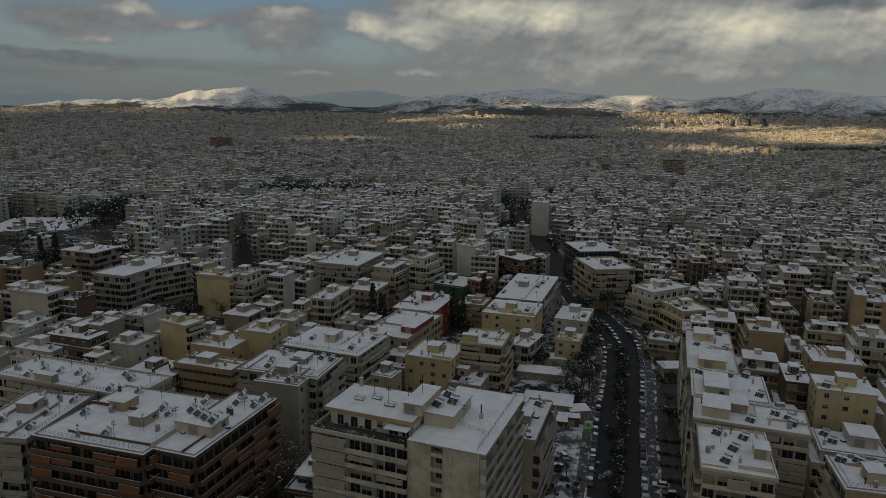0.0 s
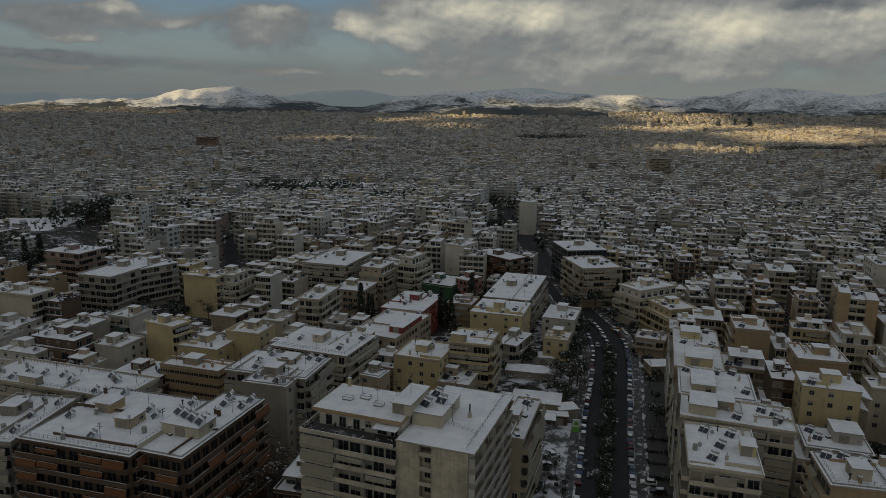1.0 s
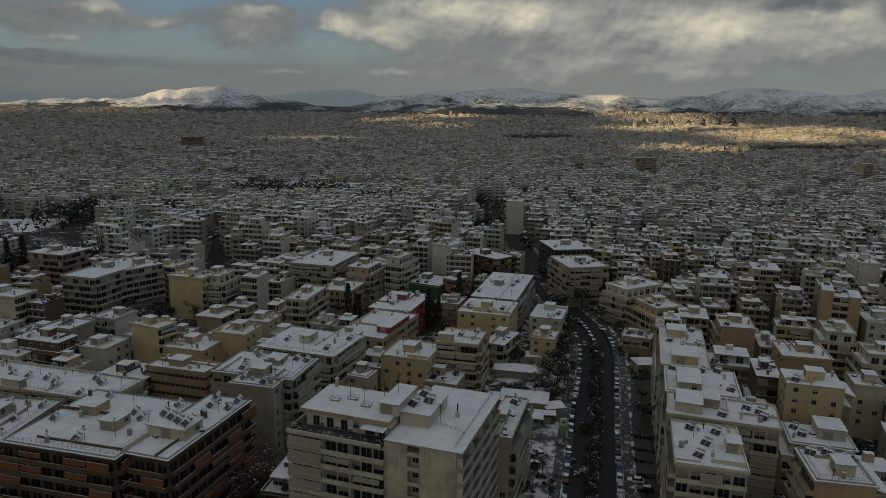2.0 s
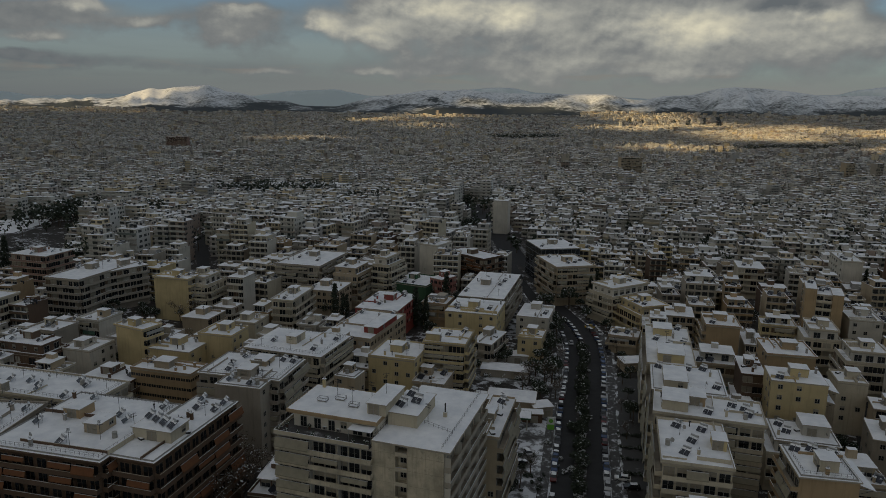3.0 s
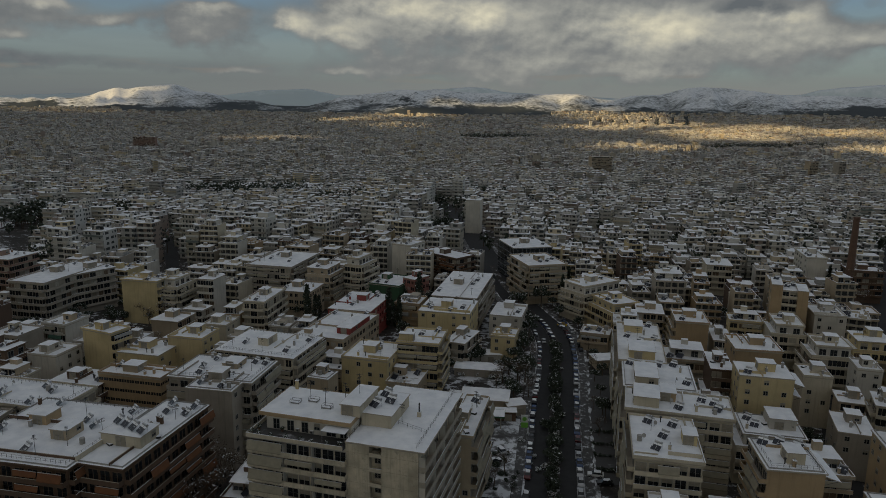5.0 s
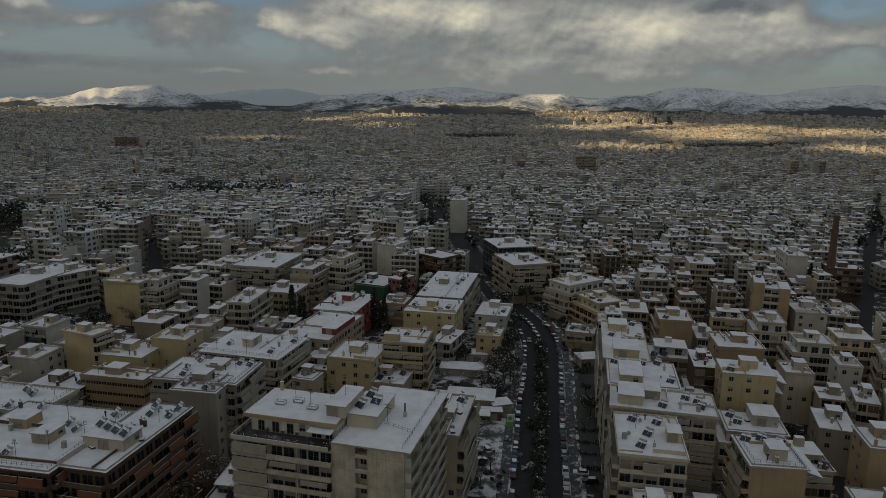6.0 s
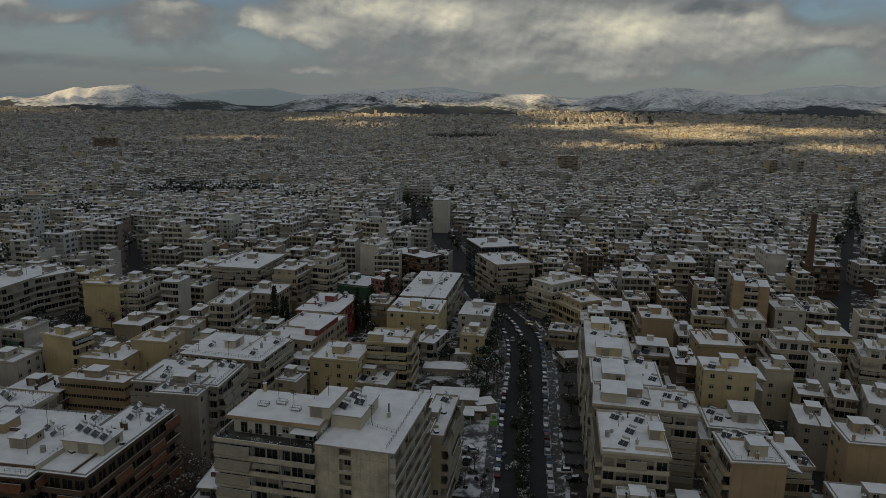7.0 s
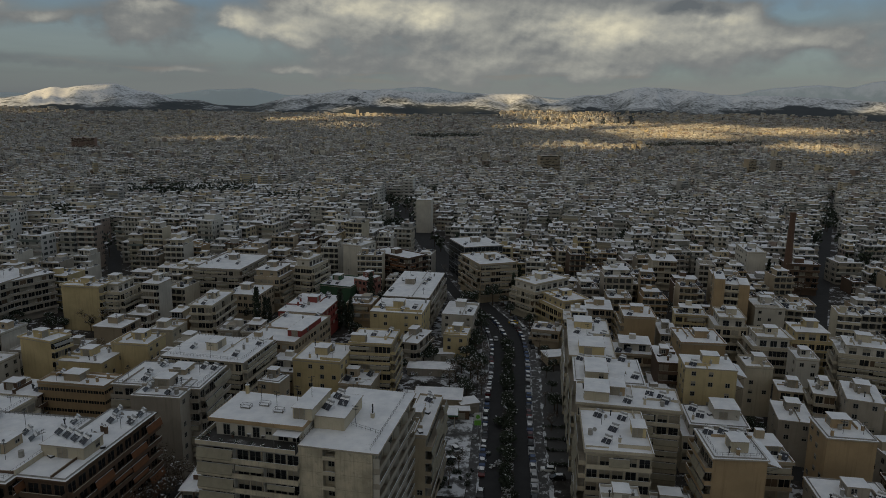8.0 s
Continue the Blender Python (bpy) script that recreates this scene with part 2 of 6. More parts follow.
def far_wall():
    """Distant house walls: each house its own paint, floors of shaded loggias as dark courses broken by piers."""
    m, N = material("distant_walls")
    pos = place(N)
    isl = N.add("ShaderNodeNewGeometry").outputs["Random Per Island"]
    paint = N.ramp(isl, [(0.0, (0.42, 0.39, 0.33)), (0.18, (0.53, 0.51, 0.46)), (0.34, (0.31, 0.30, 0.28)), (0.50, (0.52, 0.43, 0.28)), (0.64, (0.59, 0.58, 0.55)), (0.78, (0.27, 0.21, 0.17)), (0.9, (0.34, 0.33, 0.31)), (1.0, (0.57, 0.54, 0.48))])
    sep = N.add("ShaderNodeSeparateXYZ", None, Vector=pos)
    storey = N.math("FRACT", N.math("DIVIDE", sep.outputs[2], 3.05))
    course = N.math("MULTIPLY", N.math("GREATER_THAN", storey, 0.38), N.math("LESS_THAN", storey, 0.88))
    bay = N.math("FRACT", N.math("DIVIDE", N.math("ADD", N.math("MULTIPLY", sep.outputs[0], 0.95), N.math("MULTIPLY", sep.outputs[1], 0.31)), 3.7))
    bay2 = N.math("FRACT", N.math("DIVIDE", N.math("ADD", N.math("MULTIPLY", sep.outputs[0], -0.31), N.math("MULTIPLY", sep.outputs[1], 0.95)), 3.3))
    hole = N.math("MULTIPLY", N.math("MULTIPLY", N.math("GREATER_THAN", bay, 0.28), N.math("GREATER_THAN", bay2, 0.25)), course)
    stop = N.math("GREATER_THAN", N.noise(pos, 0.09, 3, 0.6), 0.45)
    base = N.mix(N.math("MULTIPLY", N.math("MULTIPLY", hole, stop), 0.92), paint, (0.028, 0.034, 0.036, 1))
    finish(N, base, 0.85, 0, None, spec=0.3)
    return m


def ground_material():
    """Trodden snow, wet earth and shrubs near by; snow fields with dark scrub on the hills."""
    m, N = material("winter_ground")
    pos = place(N)
    spread = N.add("ShaderNodeSeparateXYZ", None, Vector=pos)
    z = spread.outputs[2]
    a, b2, c = N.noise(pos, 0.05, 6, 0.6), N.noise(pos, 0.35, 5, 0.65), N.noise(pos, 0.006, 6, 0.62)
    near = N.ramp(N.math("ADD", N.math("MULTIPLY", a, 0.5), N.math("MULTIPLY", b2, 0.5)), [(0.46, (0.024, 0.021, 0.018)), (0.54, (0.055, 0.049, 0.044)), (0.575, (0.50, 0.52, 0.55))])
    high = N.add("ShaderNodeMapRange", None, Value=z, From_Min=42.0, From_Max=165.0, To_Min=-0.06, To_Max=0.07).outputs[0]
    mottle = N.math("ADD", N.math("MULTIPLY", c, 0.42), N.math("ADD", N.math("MULTIPLY", N.noise(pos, 0.05, 8, 0.74), 0.58), high))
    # the western hill is open pasture under smooth snow
    west = N.add("ShaderNodeMapRange", None, Value=spread.outputs[0], From_Min=-1150.0, From_Max=-1350.0, To_Min=0.0, To_Max=0.065).outputs[0]
    mottle = N.math("ADD", mottle, west)
    scrub = N.ramp(mottle, [(0.40, (0.045, 0.05, 0.05)), (0.465, (0.25, 0.268, 0.276)), (0.56, (0.62, 0.65, 0.685)), (0.68, (0.76, 0.77, 0.775))])
    # pine woods in belts along the lower slopes
    lower = N.add("ShaderNodeMapRange", None, Value=z, From_Min=45.0, From_Max=135.0, To_Min=0.13, To_Max=-0.10).outputs[0]
    belt = N.math("ADD", N.math("ADD", N.math("MULTIPLY", N.noise(stretched(N, pos, 1.0, 1.0, 6.0), 0.0022, 5, 0.6), 0.8), N.math("MULTIPLY", N.noise(pos, 0.03, 5, 0.7), 0.2)), lower)
    scrub = N.mix(N.ramp(belt, [(0.535, 0.0), (0.57, 1.0)]), scrub, (0.042, 0.052, 0.058, 1))
    far = N.add("ShaderNodeVectorMath", {"operation": "LENGTH"}, **{"0": pos}).outputs["Value"]
    hill = N.add("ShaderNodeMapRange", None, Value=far, From_Min=3500.0, From_Max=3800.0).outputs[0]
    base = N.mix(hill, near, scrub)
    finish(N, base, 0.85, 0, b2, 0.5, 0.15, 0.3)
    return m


MAT["far_wall"] = far_wall()
MAT["ground"] = ground_material()


def far_parapet():
    """Distant balcony fronts, rails and drawn blinds, each course its own tone."""
    m, N = material("distant_parapets")
    isl = N.add("ShaderNodeNewGeometry").outputs["Random Per Island"]
    tone = N.ramp(isl, [(0.0, (0.49, 0.465, 0.40)), (0.25, (0.37, 0.345, 0.295)), (0.45, (0.56, 0.545, 0.495)), (0.62, (0.27, 0.24, 0.205)), (0.75, (0.46, 0.395, 0.275)), (0.86, (0.17, 0.20, 0.18)), (1.0, (0.43, 0.405, 0.355))])
    grain = N.noise(place(N), 0.4, 5, 0.65)
    finish(N, N.mix(N.math("MULTIPLY", N.ramp(grain, [(0.45, 0.0), (0.7, 1.0)]), 0.5), tone, (0.16, 0.15, 0.14, 1)), 0.85)
    return m


MAT["far_parapet"] = far_parapet()


# ---- mesh helpers ----
class Shape:
    """Gathers boxes and faces, with a material for each face, into one mesh."""

    def __init__(self):
        self.v, self.f, self.m, self.mats = [], [], [], []

    def slot(self, key):
        if key not in self.mats:
            self.mats.append(key)
        return self.mats.index(key)

    def face(self, pts, key):
        n = len(self.v)
        self.v.extend(pts)
        self.f.append(tuple(range(n, n + len(pts))))
        self.m.append(self.slot(key))

    def box(self, x0, y0, z0, x1, y1, z1, key, topkey=None, bottom=True):
        n, s = len(self.v), self.slot(key)
        self.v.extend(((x0, y0, z0), (x1, y0, z0), (x1, y1, z0), (x0, y1, z0), (x0, y0, z1), (x1, y0, z1), (x1, y1, z1), (x0, y1, z1)))
        for q in ((0, 1, 5, 4), (1, 2, 6, 5), (2, 3, 7, 6), (3, 0, 4, 7)):
            self.f.append(tuple(n + i for i in q))
            self.m.append(s)
        self.f.append((n + 4, n + 5, n + 6, n + 7))
        self.m.append(self.slot(topkey) if topkey else s)
        if bottom:
            self.f.append((n + 3, n + 2, n + 1, n))
            self.m.append(s)

    def turned(self, cx, cy, a, z0, z1, w, d, key, topkey=None):
        """A box of w by d on (cx, cy), turned by a radians."""
        n, s = len(self.v), self.slot(key)
        ca, sa = math.cos(a), math.sin(a)
        for z in (z0, z1):
            for px, py in ((-w / 2, -d / 2), (w / 2, -d / 2), (w / 2, d / 2), (-w / 2, d / 2)):
                self.v.append((cx + px * ca - py * sa, cy + px * sa + py * ca, z))
        for q in ((0, 1, 5, 4), (1, 2, 6, 5), (2, 3, 7, 6), (3, 0, 4, 7)):
            self.f.append(tuple(n + i for i in q))
            self.m.append(s)
        t = self.slot(topkey) if topkey else s
        self.f.append((n + 4, n + 5, n + 6, n + 7))
        self.m.append(t)

    def rod(self, a, b, r, key, n=6, r2=None):
        a, b = Vector(a), Vector(b)
        q = (b - a).to_track_quat("Z", "Y")
        k = len(self.v)
        for p, rr in ((a, r), (b, r if r2 is None else r2)):
            for i in range(n):
                w = q @ Vector((rr * math.cos(6.28319 * i / n), rr * math.sin(6.28319 * i / n), 0))
                self.v.append(tuple(p + w))
        s = self.slot(key)
        for i in range(n):
            j = (i + 1) % n
            self.f.append((k + i, k + j, k + n + j, k + n + i))
            self.m.append(s)
        self.f.append(tuple(k + n + i for i in range(n)))
        self.m.append(s)
        self.f.append(tuple(k + n - 1 - i for i in range(n)))
        self.m.append(s)

    def snowfield(self, x0, y0, x1, y1, z, key="snow", step=1.6, h=0.16, seed=0.0):
        """A lying sheet of snow: thin at its ragged rim, softly uneven."""
        nx, ny = max(3, int((x1 - x0) / step)), max(3, int((y1 - y0) / step))
        n, s = len(self.v), self.slot(key)
        for j in range(ny + 1):
            for i in range(nx + 1):
                px, py = x0 + (x1 - x0) * i / nx, y0 + (y1 - y0) * j / ny
                rim = i in (0, nx) or j in (0, ny)
                w = noise.noise((px * 0.4 + seed, py * 0.4, seed))
                if rim:
                    off = 0.10 * noise.noise((px * 1.3, py * 1.3, seed + 5))
                    px, py = px + (off if i in (0, nx) else 0), py + (off if j in (0, ny) else 0)
                self.v.append((px, py, z if rim else z + h * (1 + 0.7 * w)))
        for j in range(ny):
            for i in range(nx):
                a = n + j * (nx + 1) + i
                self.f.append((a, a + 1, a + nx + 2, a + nx + 1))
                self.m.append(s)

    def mesh(self, name):
        me = bpy.data.meshes.new(name)
        me.from_pydata(self.v, [], self.f)
        for key in self.mats:
            me.materials.append(MAT[key])
        me.polygons.foreach_set("material_index", self.m)
        me.update()
        return me


def part(name, shape, parent, label="", m=None):
    ob = new(name, shape.mesh(name) if isinstance(shape, Shape) else shape)
    ob.parent = parent
    if m is not None:
        ob.matrix_basis = m
    if label:
        ob["label"] = label
    return ob


def thing(name, m, label, category, group="", kind="thing", data=None):
    ob = new(name, data)
    ob.matrix_basis = m
    return tagged(ob, label, category, group, "" if kind == "thing" else kind)


# ---- ground ----
def smooth(a, b, x):
    t = min(1.0, max(0.0, (x - a) / (b - a)))
    return t * t * (3 - 2 * t)


CREST = [  # bearing, height of the skyline in thousandths of its distance
    (-60, 0), (-31.9, -7.5), (-30.9, -7.6), (-29.0, -3.5), (-28.4, -0.3), (-27.8, -2.6), (-27.1, 0.7), (-25.8, 1.7), (-25.2, -0.6), (-24.6, 2.4), (-23.9, -0.3), (-23.3, 3.1), (-22.2, 1.6), (-21.0, 5.1), (-20.2, 10.8),
    (-19.1, 16.2), (-18.5, 14.2), (-17.5, 17.4), (-15.3, 21.1), (-14.7, 18.0), (-13.8, 12.7), (-13.1, 12.1), (-12.1, 8.6), (-11.3, 2.8), (-9.5, 1.7), (-8.0, -4.8), (-5.5, -5.0), (-3.9, 2.2), (-2.8, 8.7),
    (-0.2, 13.5), (1.9, 19.7), (3.7, 18.6), (4.6, 21.0), (6.6, 17.2), (10.3, 15.6), (15.7, 15.8), (18.4, 8.9), (20.3, 15.0), (21.9, 15.6), (24.1, 25.0), (25.1, 26.8), (26.5, 25.8), (30.8, 16.8), (34.6, 15.9), (38.2, 13.6), (41.1, 10.0), (60, 14)]
FAR_CREST = [(-60, 8), (-31.8, 5.7), (-29.5, 6.1), (-28.8, 8.3), (-26.3, 3.3), (-24.7, 5.5), (-21.0, 7.6), (-16, 4), (-11.9, 7.2), (-10.6, 10.9), (-8.8, 14.8), (-5.5, 18.0), (-4.2, 13.7), (-3.0, 9.8), (2, 12), (5.9, 21.3), (7.2, 23.4), (8.3, 22.9), (10.5, 16.4),
             (20, 10), (31.6, 16.6), (33.1, 22.7), (34.6, 26.3), (36.9, 29.4), (38.8, 26.3), (40.6, 33.5), (44, 35), (60, 30)]


def skyline(points, b):
    for (b0, h0), (b1, h1) in zip(points, points[1:]):
        if b0 <= b <= b1:
            t = (b - b0) / (b1 - b0)
            return h0 + (h1 - h0) * (0.5 * t + 0.5 * t * t * (3 - 2 * t))
    return points[0][1]


def land(x, y):
    """The height of the ground: level by the camera, sinking into a wide basin, rising to a rim of hills with spurs and gullies."""
    d = math.hypot(x, y)
    if d < 480:
        return 0.0
    z = 76 * smooth(2100, 4150, d) - 46 * smooth(480, 1500, d)
    if d > 3000:
        b = math.degrees(math.atan2(x, y))
        rim = skyline(CREST, b) / 1000
        top = 95 + 4500 * rim
        u = (4500 - d) / (420 + 2.4 * max(0.0, top - 38))
        if u < 1:
            rough = noise.fractal((x * 0.0036, y * 0.0036, 3.1), 0.9, 2.1, 6)
            spur = noise.fractal((b * 0.62, d * 0.0008, 8.3), 0.85, 2.2, 6)
            v = max(0.0, u)
            rise = (1 - v) ** 1.25 if u > 0 else max(0.0, 1 + u * 1.2)
            z += max(0.0, top - z) * rise * (1 + (0.40 * spur + 0.16 * rough) * min(1.0, 4 * v))
            z = min(z, 95 + d * rim - 30 * v) + 3.4 * rough * rise
    return z


def build_ground():
    s = Shape()
    ring = [2.0 + 80 * i for i in range(6)] + [440 + 30 * i for i in range(46)] + [1820 + 60 * i for i in range(25)] + [3310 + 30 * i for i in range(46)]
    bearing = [-180 + 4 * i for i in range(33)] + [-48 + 0.35 * i for i in range(1, 308)] + [60 + 4 * i for i in range(30)]
    nb = len(bearing)
    for r in ring:
        for bb in bearing:
            a = radians(bb)
            x, y = r * math.sin(a), r * math.cos(a)
            s.v.append((x, y, land(x, y)))
    k = s.slot("ground")
    for j in range(len(ring) - 1):
        for i in range(nb):
            i2 = (i + 1) % nb
            s.f.append((j * nb + i, j * nb + i2, (j + 1) * nb + i2, (j + 1) * nb + i))
            s.m.append(k)
    hub = len(s.v)
    s.v.append((0.0, 0.0, 0.0))
    for i in range(nb):
        s.f.append((hub, (i + 1) % nb, i))
        s.m.append(k)
    me = s.mesh("ground")
    me.polygons.foreach_set("use_smooth", [True] * len(me.polygons))
    tagged(new("ground", me), "snow-dusted plain rising to snowy scrub-covered hills", "ground", "", "structure")


build_ground()


def far_range():
    """The pale mountains behind the near hills."""
    s = Shape()
    n = 260
    for j in range(9):
        d = 4720 + 28 * j
        for i in range(n + 1):
            b = -60 + 120 * i / n
            a = radians(b)
            x, y = d * math.sin(a), d * math.cos(a)
            top = 95 + 4.9 * skyline(FAR_CREST, b) + 3.5 * noise.fractal((b * 0.5, 0.4, 2.2), 0.9, 2.0, 6)
            f = smooth(0, 7, j) if j < 8 else 0.5
            s.v.append((x, y, 10 + (top - 10) * f * (1 + 0.25 * (1 - f) * noise.fractal((x * 0.006, y * 0.006, 4.4), 0.9, 2.0, 5))))
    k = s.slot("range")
    for j in range(8):
        for i in range(n):
            q = j * (n + 1) + i
            s.f.append((q, q + 1, q + n + 2, q + n + 1))
            s.m.append(k)
    me = s.mesh("mountains")
    me.polygons.foreach_set("use_smooth", [True] * len(me.polygons))
    tagged(new("mountains", me), "hazy blue-grey mountain range beyond the hills", "mountains", "", "structure")


def range_material():
    """Far slopes with distance haze painted in as pale blue-grey, and snow lying on the higher ground."""
    m, N = material("haze_tinted_slopes")
    pos = place(N)
    z = N.add("ShaderNodeSeparateXYZ", None, Vector=pos).outputs[2]
    patch = N.math("MULTIPLY", N.math("SUBTRACT", N.noise(pos, 0.012, 7, 0.65), 0.5), 260.0)
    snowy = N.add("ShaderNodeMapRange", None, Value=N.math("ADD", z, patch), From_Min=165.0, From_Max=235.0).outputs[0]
    # both tones are paled and blued to stand in for haze
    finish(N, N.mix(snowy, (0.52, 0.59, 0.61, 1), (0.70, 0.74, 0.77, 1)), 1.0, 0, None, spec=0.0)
    return m


MAT["range"] = range_material()
far_range()

# the avenue: centre line from the camera's side towards the hills
AVENUE = [Vector(p) for p in ((14, 50), (29, 105), (44, 157.7), (53.5, 195.6), (63.5, 230.5), (70, 256), (74, 280), (72.5, 297), (69, 329), (67.5, 374), (69, 415), (70, 486), (67, 562), (66, 767), (74, 1288), (65, 1782))]


def along(points, d):
    for a, b in zip(points, points[1:]):
        n = (b - a).length
        if d <= n or b is points[-1]:
            return a + (b - a) * (d / n), (b - a).normalized()
        d -= n


def soften(points, step=6.0):
    total = sum((b - a).length for a, b in zip(points, points[1:]))
    raw = [along(points, i * step)[0] for i in range(int(total / step))]
    for _ in range(4):
        raw = [raw[0]] + [(a + 2 * b + c) / 4 for a, b, c in zip(raw, raw[1:], raw[2:])] + [raw[-1]]
    return raw


LINE = soften(AVENUE)


def strip(name, offs0, offs1, z, key, label, category, start=0, end=None, rise=0.0):
    s = Shape()
    pts = LINE[start:end]
    rows = []
    for i, p in enumerate(pts):
        q = pts[min(i + 1, len(pts) - 1)] - pts[max(i - 1, 0)]
        side = Vector((q.y, -q.x)).normalized()
        rows.append((p + side * offs0, p + side * offs1))
    for (a, b), (c, d) in zip(rows, rows[1:]):
        s.face([(p.x, p.y, z + land(p.x, p.y)) for p in (a, b, d, c)], key)
        if rise:
            for p, q in ((a, c), (d, b)):
                s.face(((p.x, p.y, z - rise), (p.x, p.y, z), (q.x, q.y, z), (q.x, q.y, z - rise)), "kerb")
    tagged(new(name, s.mesh(name)), label, category, "", "structure")


strip("road", -7.6, 7.6, 0.02, "asphalt", "dark wet asphalt avenue with two carriageways", "road")
strip("median", -1.6, 1.6, 0.17, "ground", "planted kerbed median strip with snowy shrubs", "median", 0, 62, 0.15)
strip("pavement", 7.9, 10.4, 0.15, "slush", "snowy trodden pavement beside the avenue", "pavement", 0, 80, 0.15)
strip("pavement", -10.4, -7.9, 0.15, "slush", "snowy trodden pavement beside the avenue", "pavement", 0, 80, 0.15)



def snow_bank(name, off, wide, start, end, label):
    """A ridge of ploughed snow along the carriageway, broken and uneven."""
    s = Shape()
    pts = LINE[start:end]
    k = s.slot("yard_snow")
    fine = [a.lerp(b, t) for a, b in zip(pts, pts[1:]) for t in (0.0, 0.2, 0.4, 0.6, 0.8)]
    for i, p in enumerate(fine):
        q = fine[min(i + 1, len(fine) - 1)] - fine[max(i - 1, 0)]
        side = Vector((q.y, -q.x)).normalized()
        w = wide * (1 + 0.8 * noise.noise((p.x * 0.25, p.y * 0.25, off)))
        h = max(0.03, 0.16 + 0.3 * noise.noise((p.x * 0.4, p.y * 0.4, off + 3)))
        for u, zz in ((-0.5, 0.03), (0.0, 0.03 + h), (0.5, 0.03)):
            c = p + side * (off + u * w)
            s.v.append((c.x, c.y, zz))
    for i in range(len(fine) - 1):
        for j in (0, 1):
            a = 3 * i + j
            s.f.append((a, a + 1, a + 4, a + 3))
            s.m.append(k)
    tagged(new(name, s.mesh(name)), label, "snow", "", "structure")


snow_bank("snow_bank", -7.75, 1.0, 14, 62, "ragged ridge of ploughed snow along the kerb")
snow_bank("snow_bank", 7.75, 0.9, 14, 62, "ragged ridge of ploughed snow along the kerb")
snow_bank("snow_bank", 10.9, 1.4, 14, 44, "ragged ridge of ploughed snow behind the pavement")

SIDE_STREETS = [((205, 255), (226, 282), (273, 341), (344, 432), (491, 616), (799, 998)), ((11, 698), (19, 797), (55, 1305)), ((-95, 2136), (-33, 1549)), ((118, 150), (126, 165), (147, 202), (168, 231)), ((-95, 330), (-125, 430), (-151, 523)), ((140, 481), (368, 714), (772, 1277))]


def in_street(x, y, r):
    for line in SIDE_STREETS:
        for a, b in zip(line, line[1:]):
            a, b, p = Vector(a), Vector(b), Vector((x, y))
            t = max(0.0, min(1.0, (p - a).dot(b - a) / (b - a).length_squared))
            if (p - a - (b - a) * t).length < r:
                return True
    return False


SLOPE_STREETS = [17.7, 18.7, 19.8, 21.0, 22.1, 23.2, 24.2]  # bearings of the tree-lined streets that climb the far slope


def on_slope_street(x, y):
    return any(abs(x * math.cos(radians(b)) - y * math.sin(radians(b))) < 13 for b in SLOPE_STREETS)


def side_streets():
    for line in SIDE_STREETS:
        s = Shape()
        pts = soften([Vector(p) for p in line], 12.0)
        rows = []
        for i, p in enumerate(pts):
            q = pts[min(i + 1, len(pts) - 1)] - pts[max(i - 1, 0)]
            side = Vector((q.y, -q.x)).normalized() * 3.6
            rows.append((p - side, p + side))
        for (a, b), (c, d) in zip(rows, rows[1:]):
            s.face([(p.x, p.y, land(p.x, p.y) + (0.015 if p.length < 480 else 0.12)) for p in (a, b, d, c)], "asphalt")
        tagged(new("road", s.mesh("road")), "narrow dark wet street between house rows", "road", "", "structure")


side_streets()

# ---- buildings ----
RNG = random.Random(7)
TAKEN = []  # plan rectangles already built on: x, y, half w, half d, turn


def casement(s, xs, zs, fill, key, out=0.09, deep=0.06):
    """One joined panel on a wall: a grid of bars standing out, the cells that fill() names set back."""
    at = {}

    def vert(x, y, z):
        k = (round(x, 3), round(y, 3), round(z, 3))
        if k not in at:
            at[k] = len(s.v)
            s.v.append((x, y, z))
        return at[k]

    def quad(key, *pts):
        s.f.append(tuple(vert(*p) for p in pts))
        s.m.append(s.slot(key))

    for i, (x0, x1) in enumerate(zip(xs, xs[1:])):
        for j, (z0, z1) in enumerate(zip(zs, zs[1:])):
            k = fill(i, j)
            if not k:
                quad(key, (x0, -out, z0), (x1, -out, z0), (x1, -out, z1), (x0, -out, z1))
                continue
            b = -out + deep
            quad(k, (x0, b, z0), (x1, b, z0), (x1, b, z1), (x0, b, z1))
            quad(key, (x0, -out, z0), (x1, -out, z0), (x1, b, z0), (x0, b, z0))
            quad(key, (x0, b, z1), (x1, b, z1), (x1, -out, z1), (x0, -out, z1))
            quad(key, (x0, -out, z0), (x0, b, z0), (x0, b, z1), (x0, -out, z1))
            quad(key, (x1, b, z0), (x1, -out, z0), (x1, -out, z1), (x1, b, z1))
    x0, x1, z0, z1 = xs[0], xs[-1], zs[0], zs[-1]
    for i, (a, b) in enumerate(zip(xs, xs[1:])):
        quad(key, (a, 0, z0), (b, 0, z0), (b, -out, z0), (a, -out, z0))
        quad(key, (a, -out, z1), (b, -out, z1), (b, 0, z1), (a, 0, z1))
    for a, b in zip(zs, zs[1:]):
        quad(key, (x0, 0, a), (x0, -out, a), (x0, -out, b), (x0, 0, b))
        quad(key, (x1, -out, a), (x1, 0, a), (x1, 0, b), (x1, -out, b))


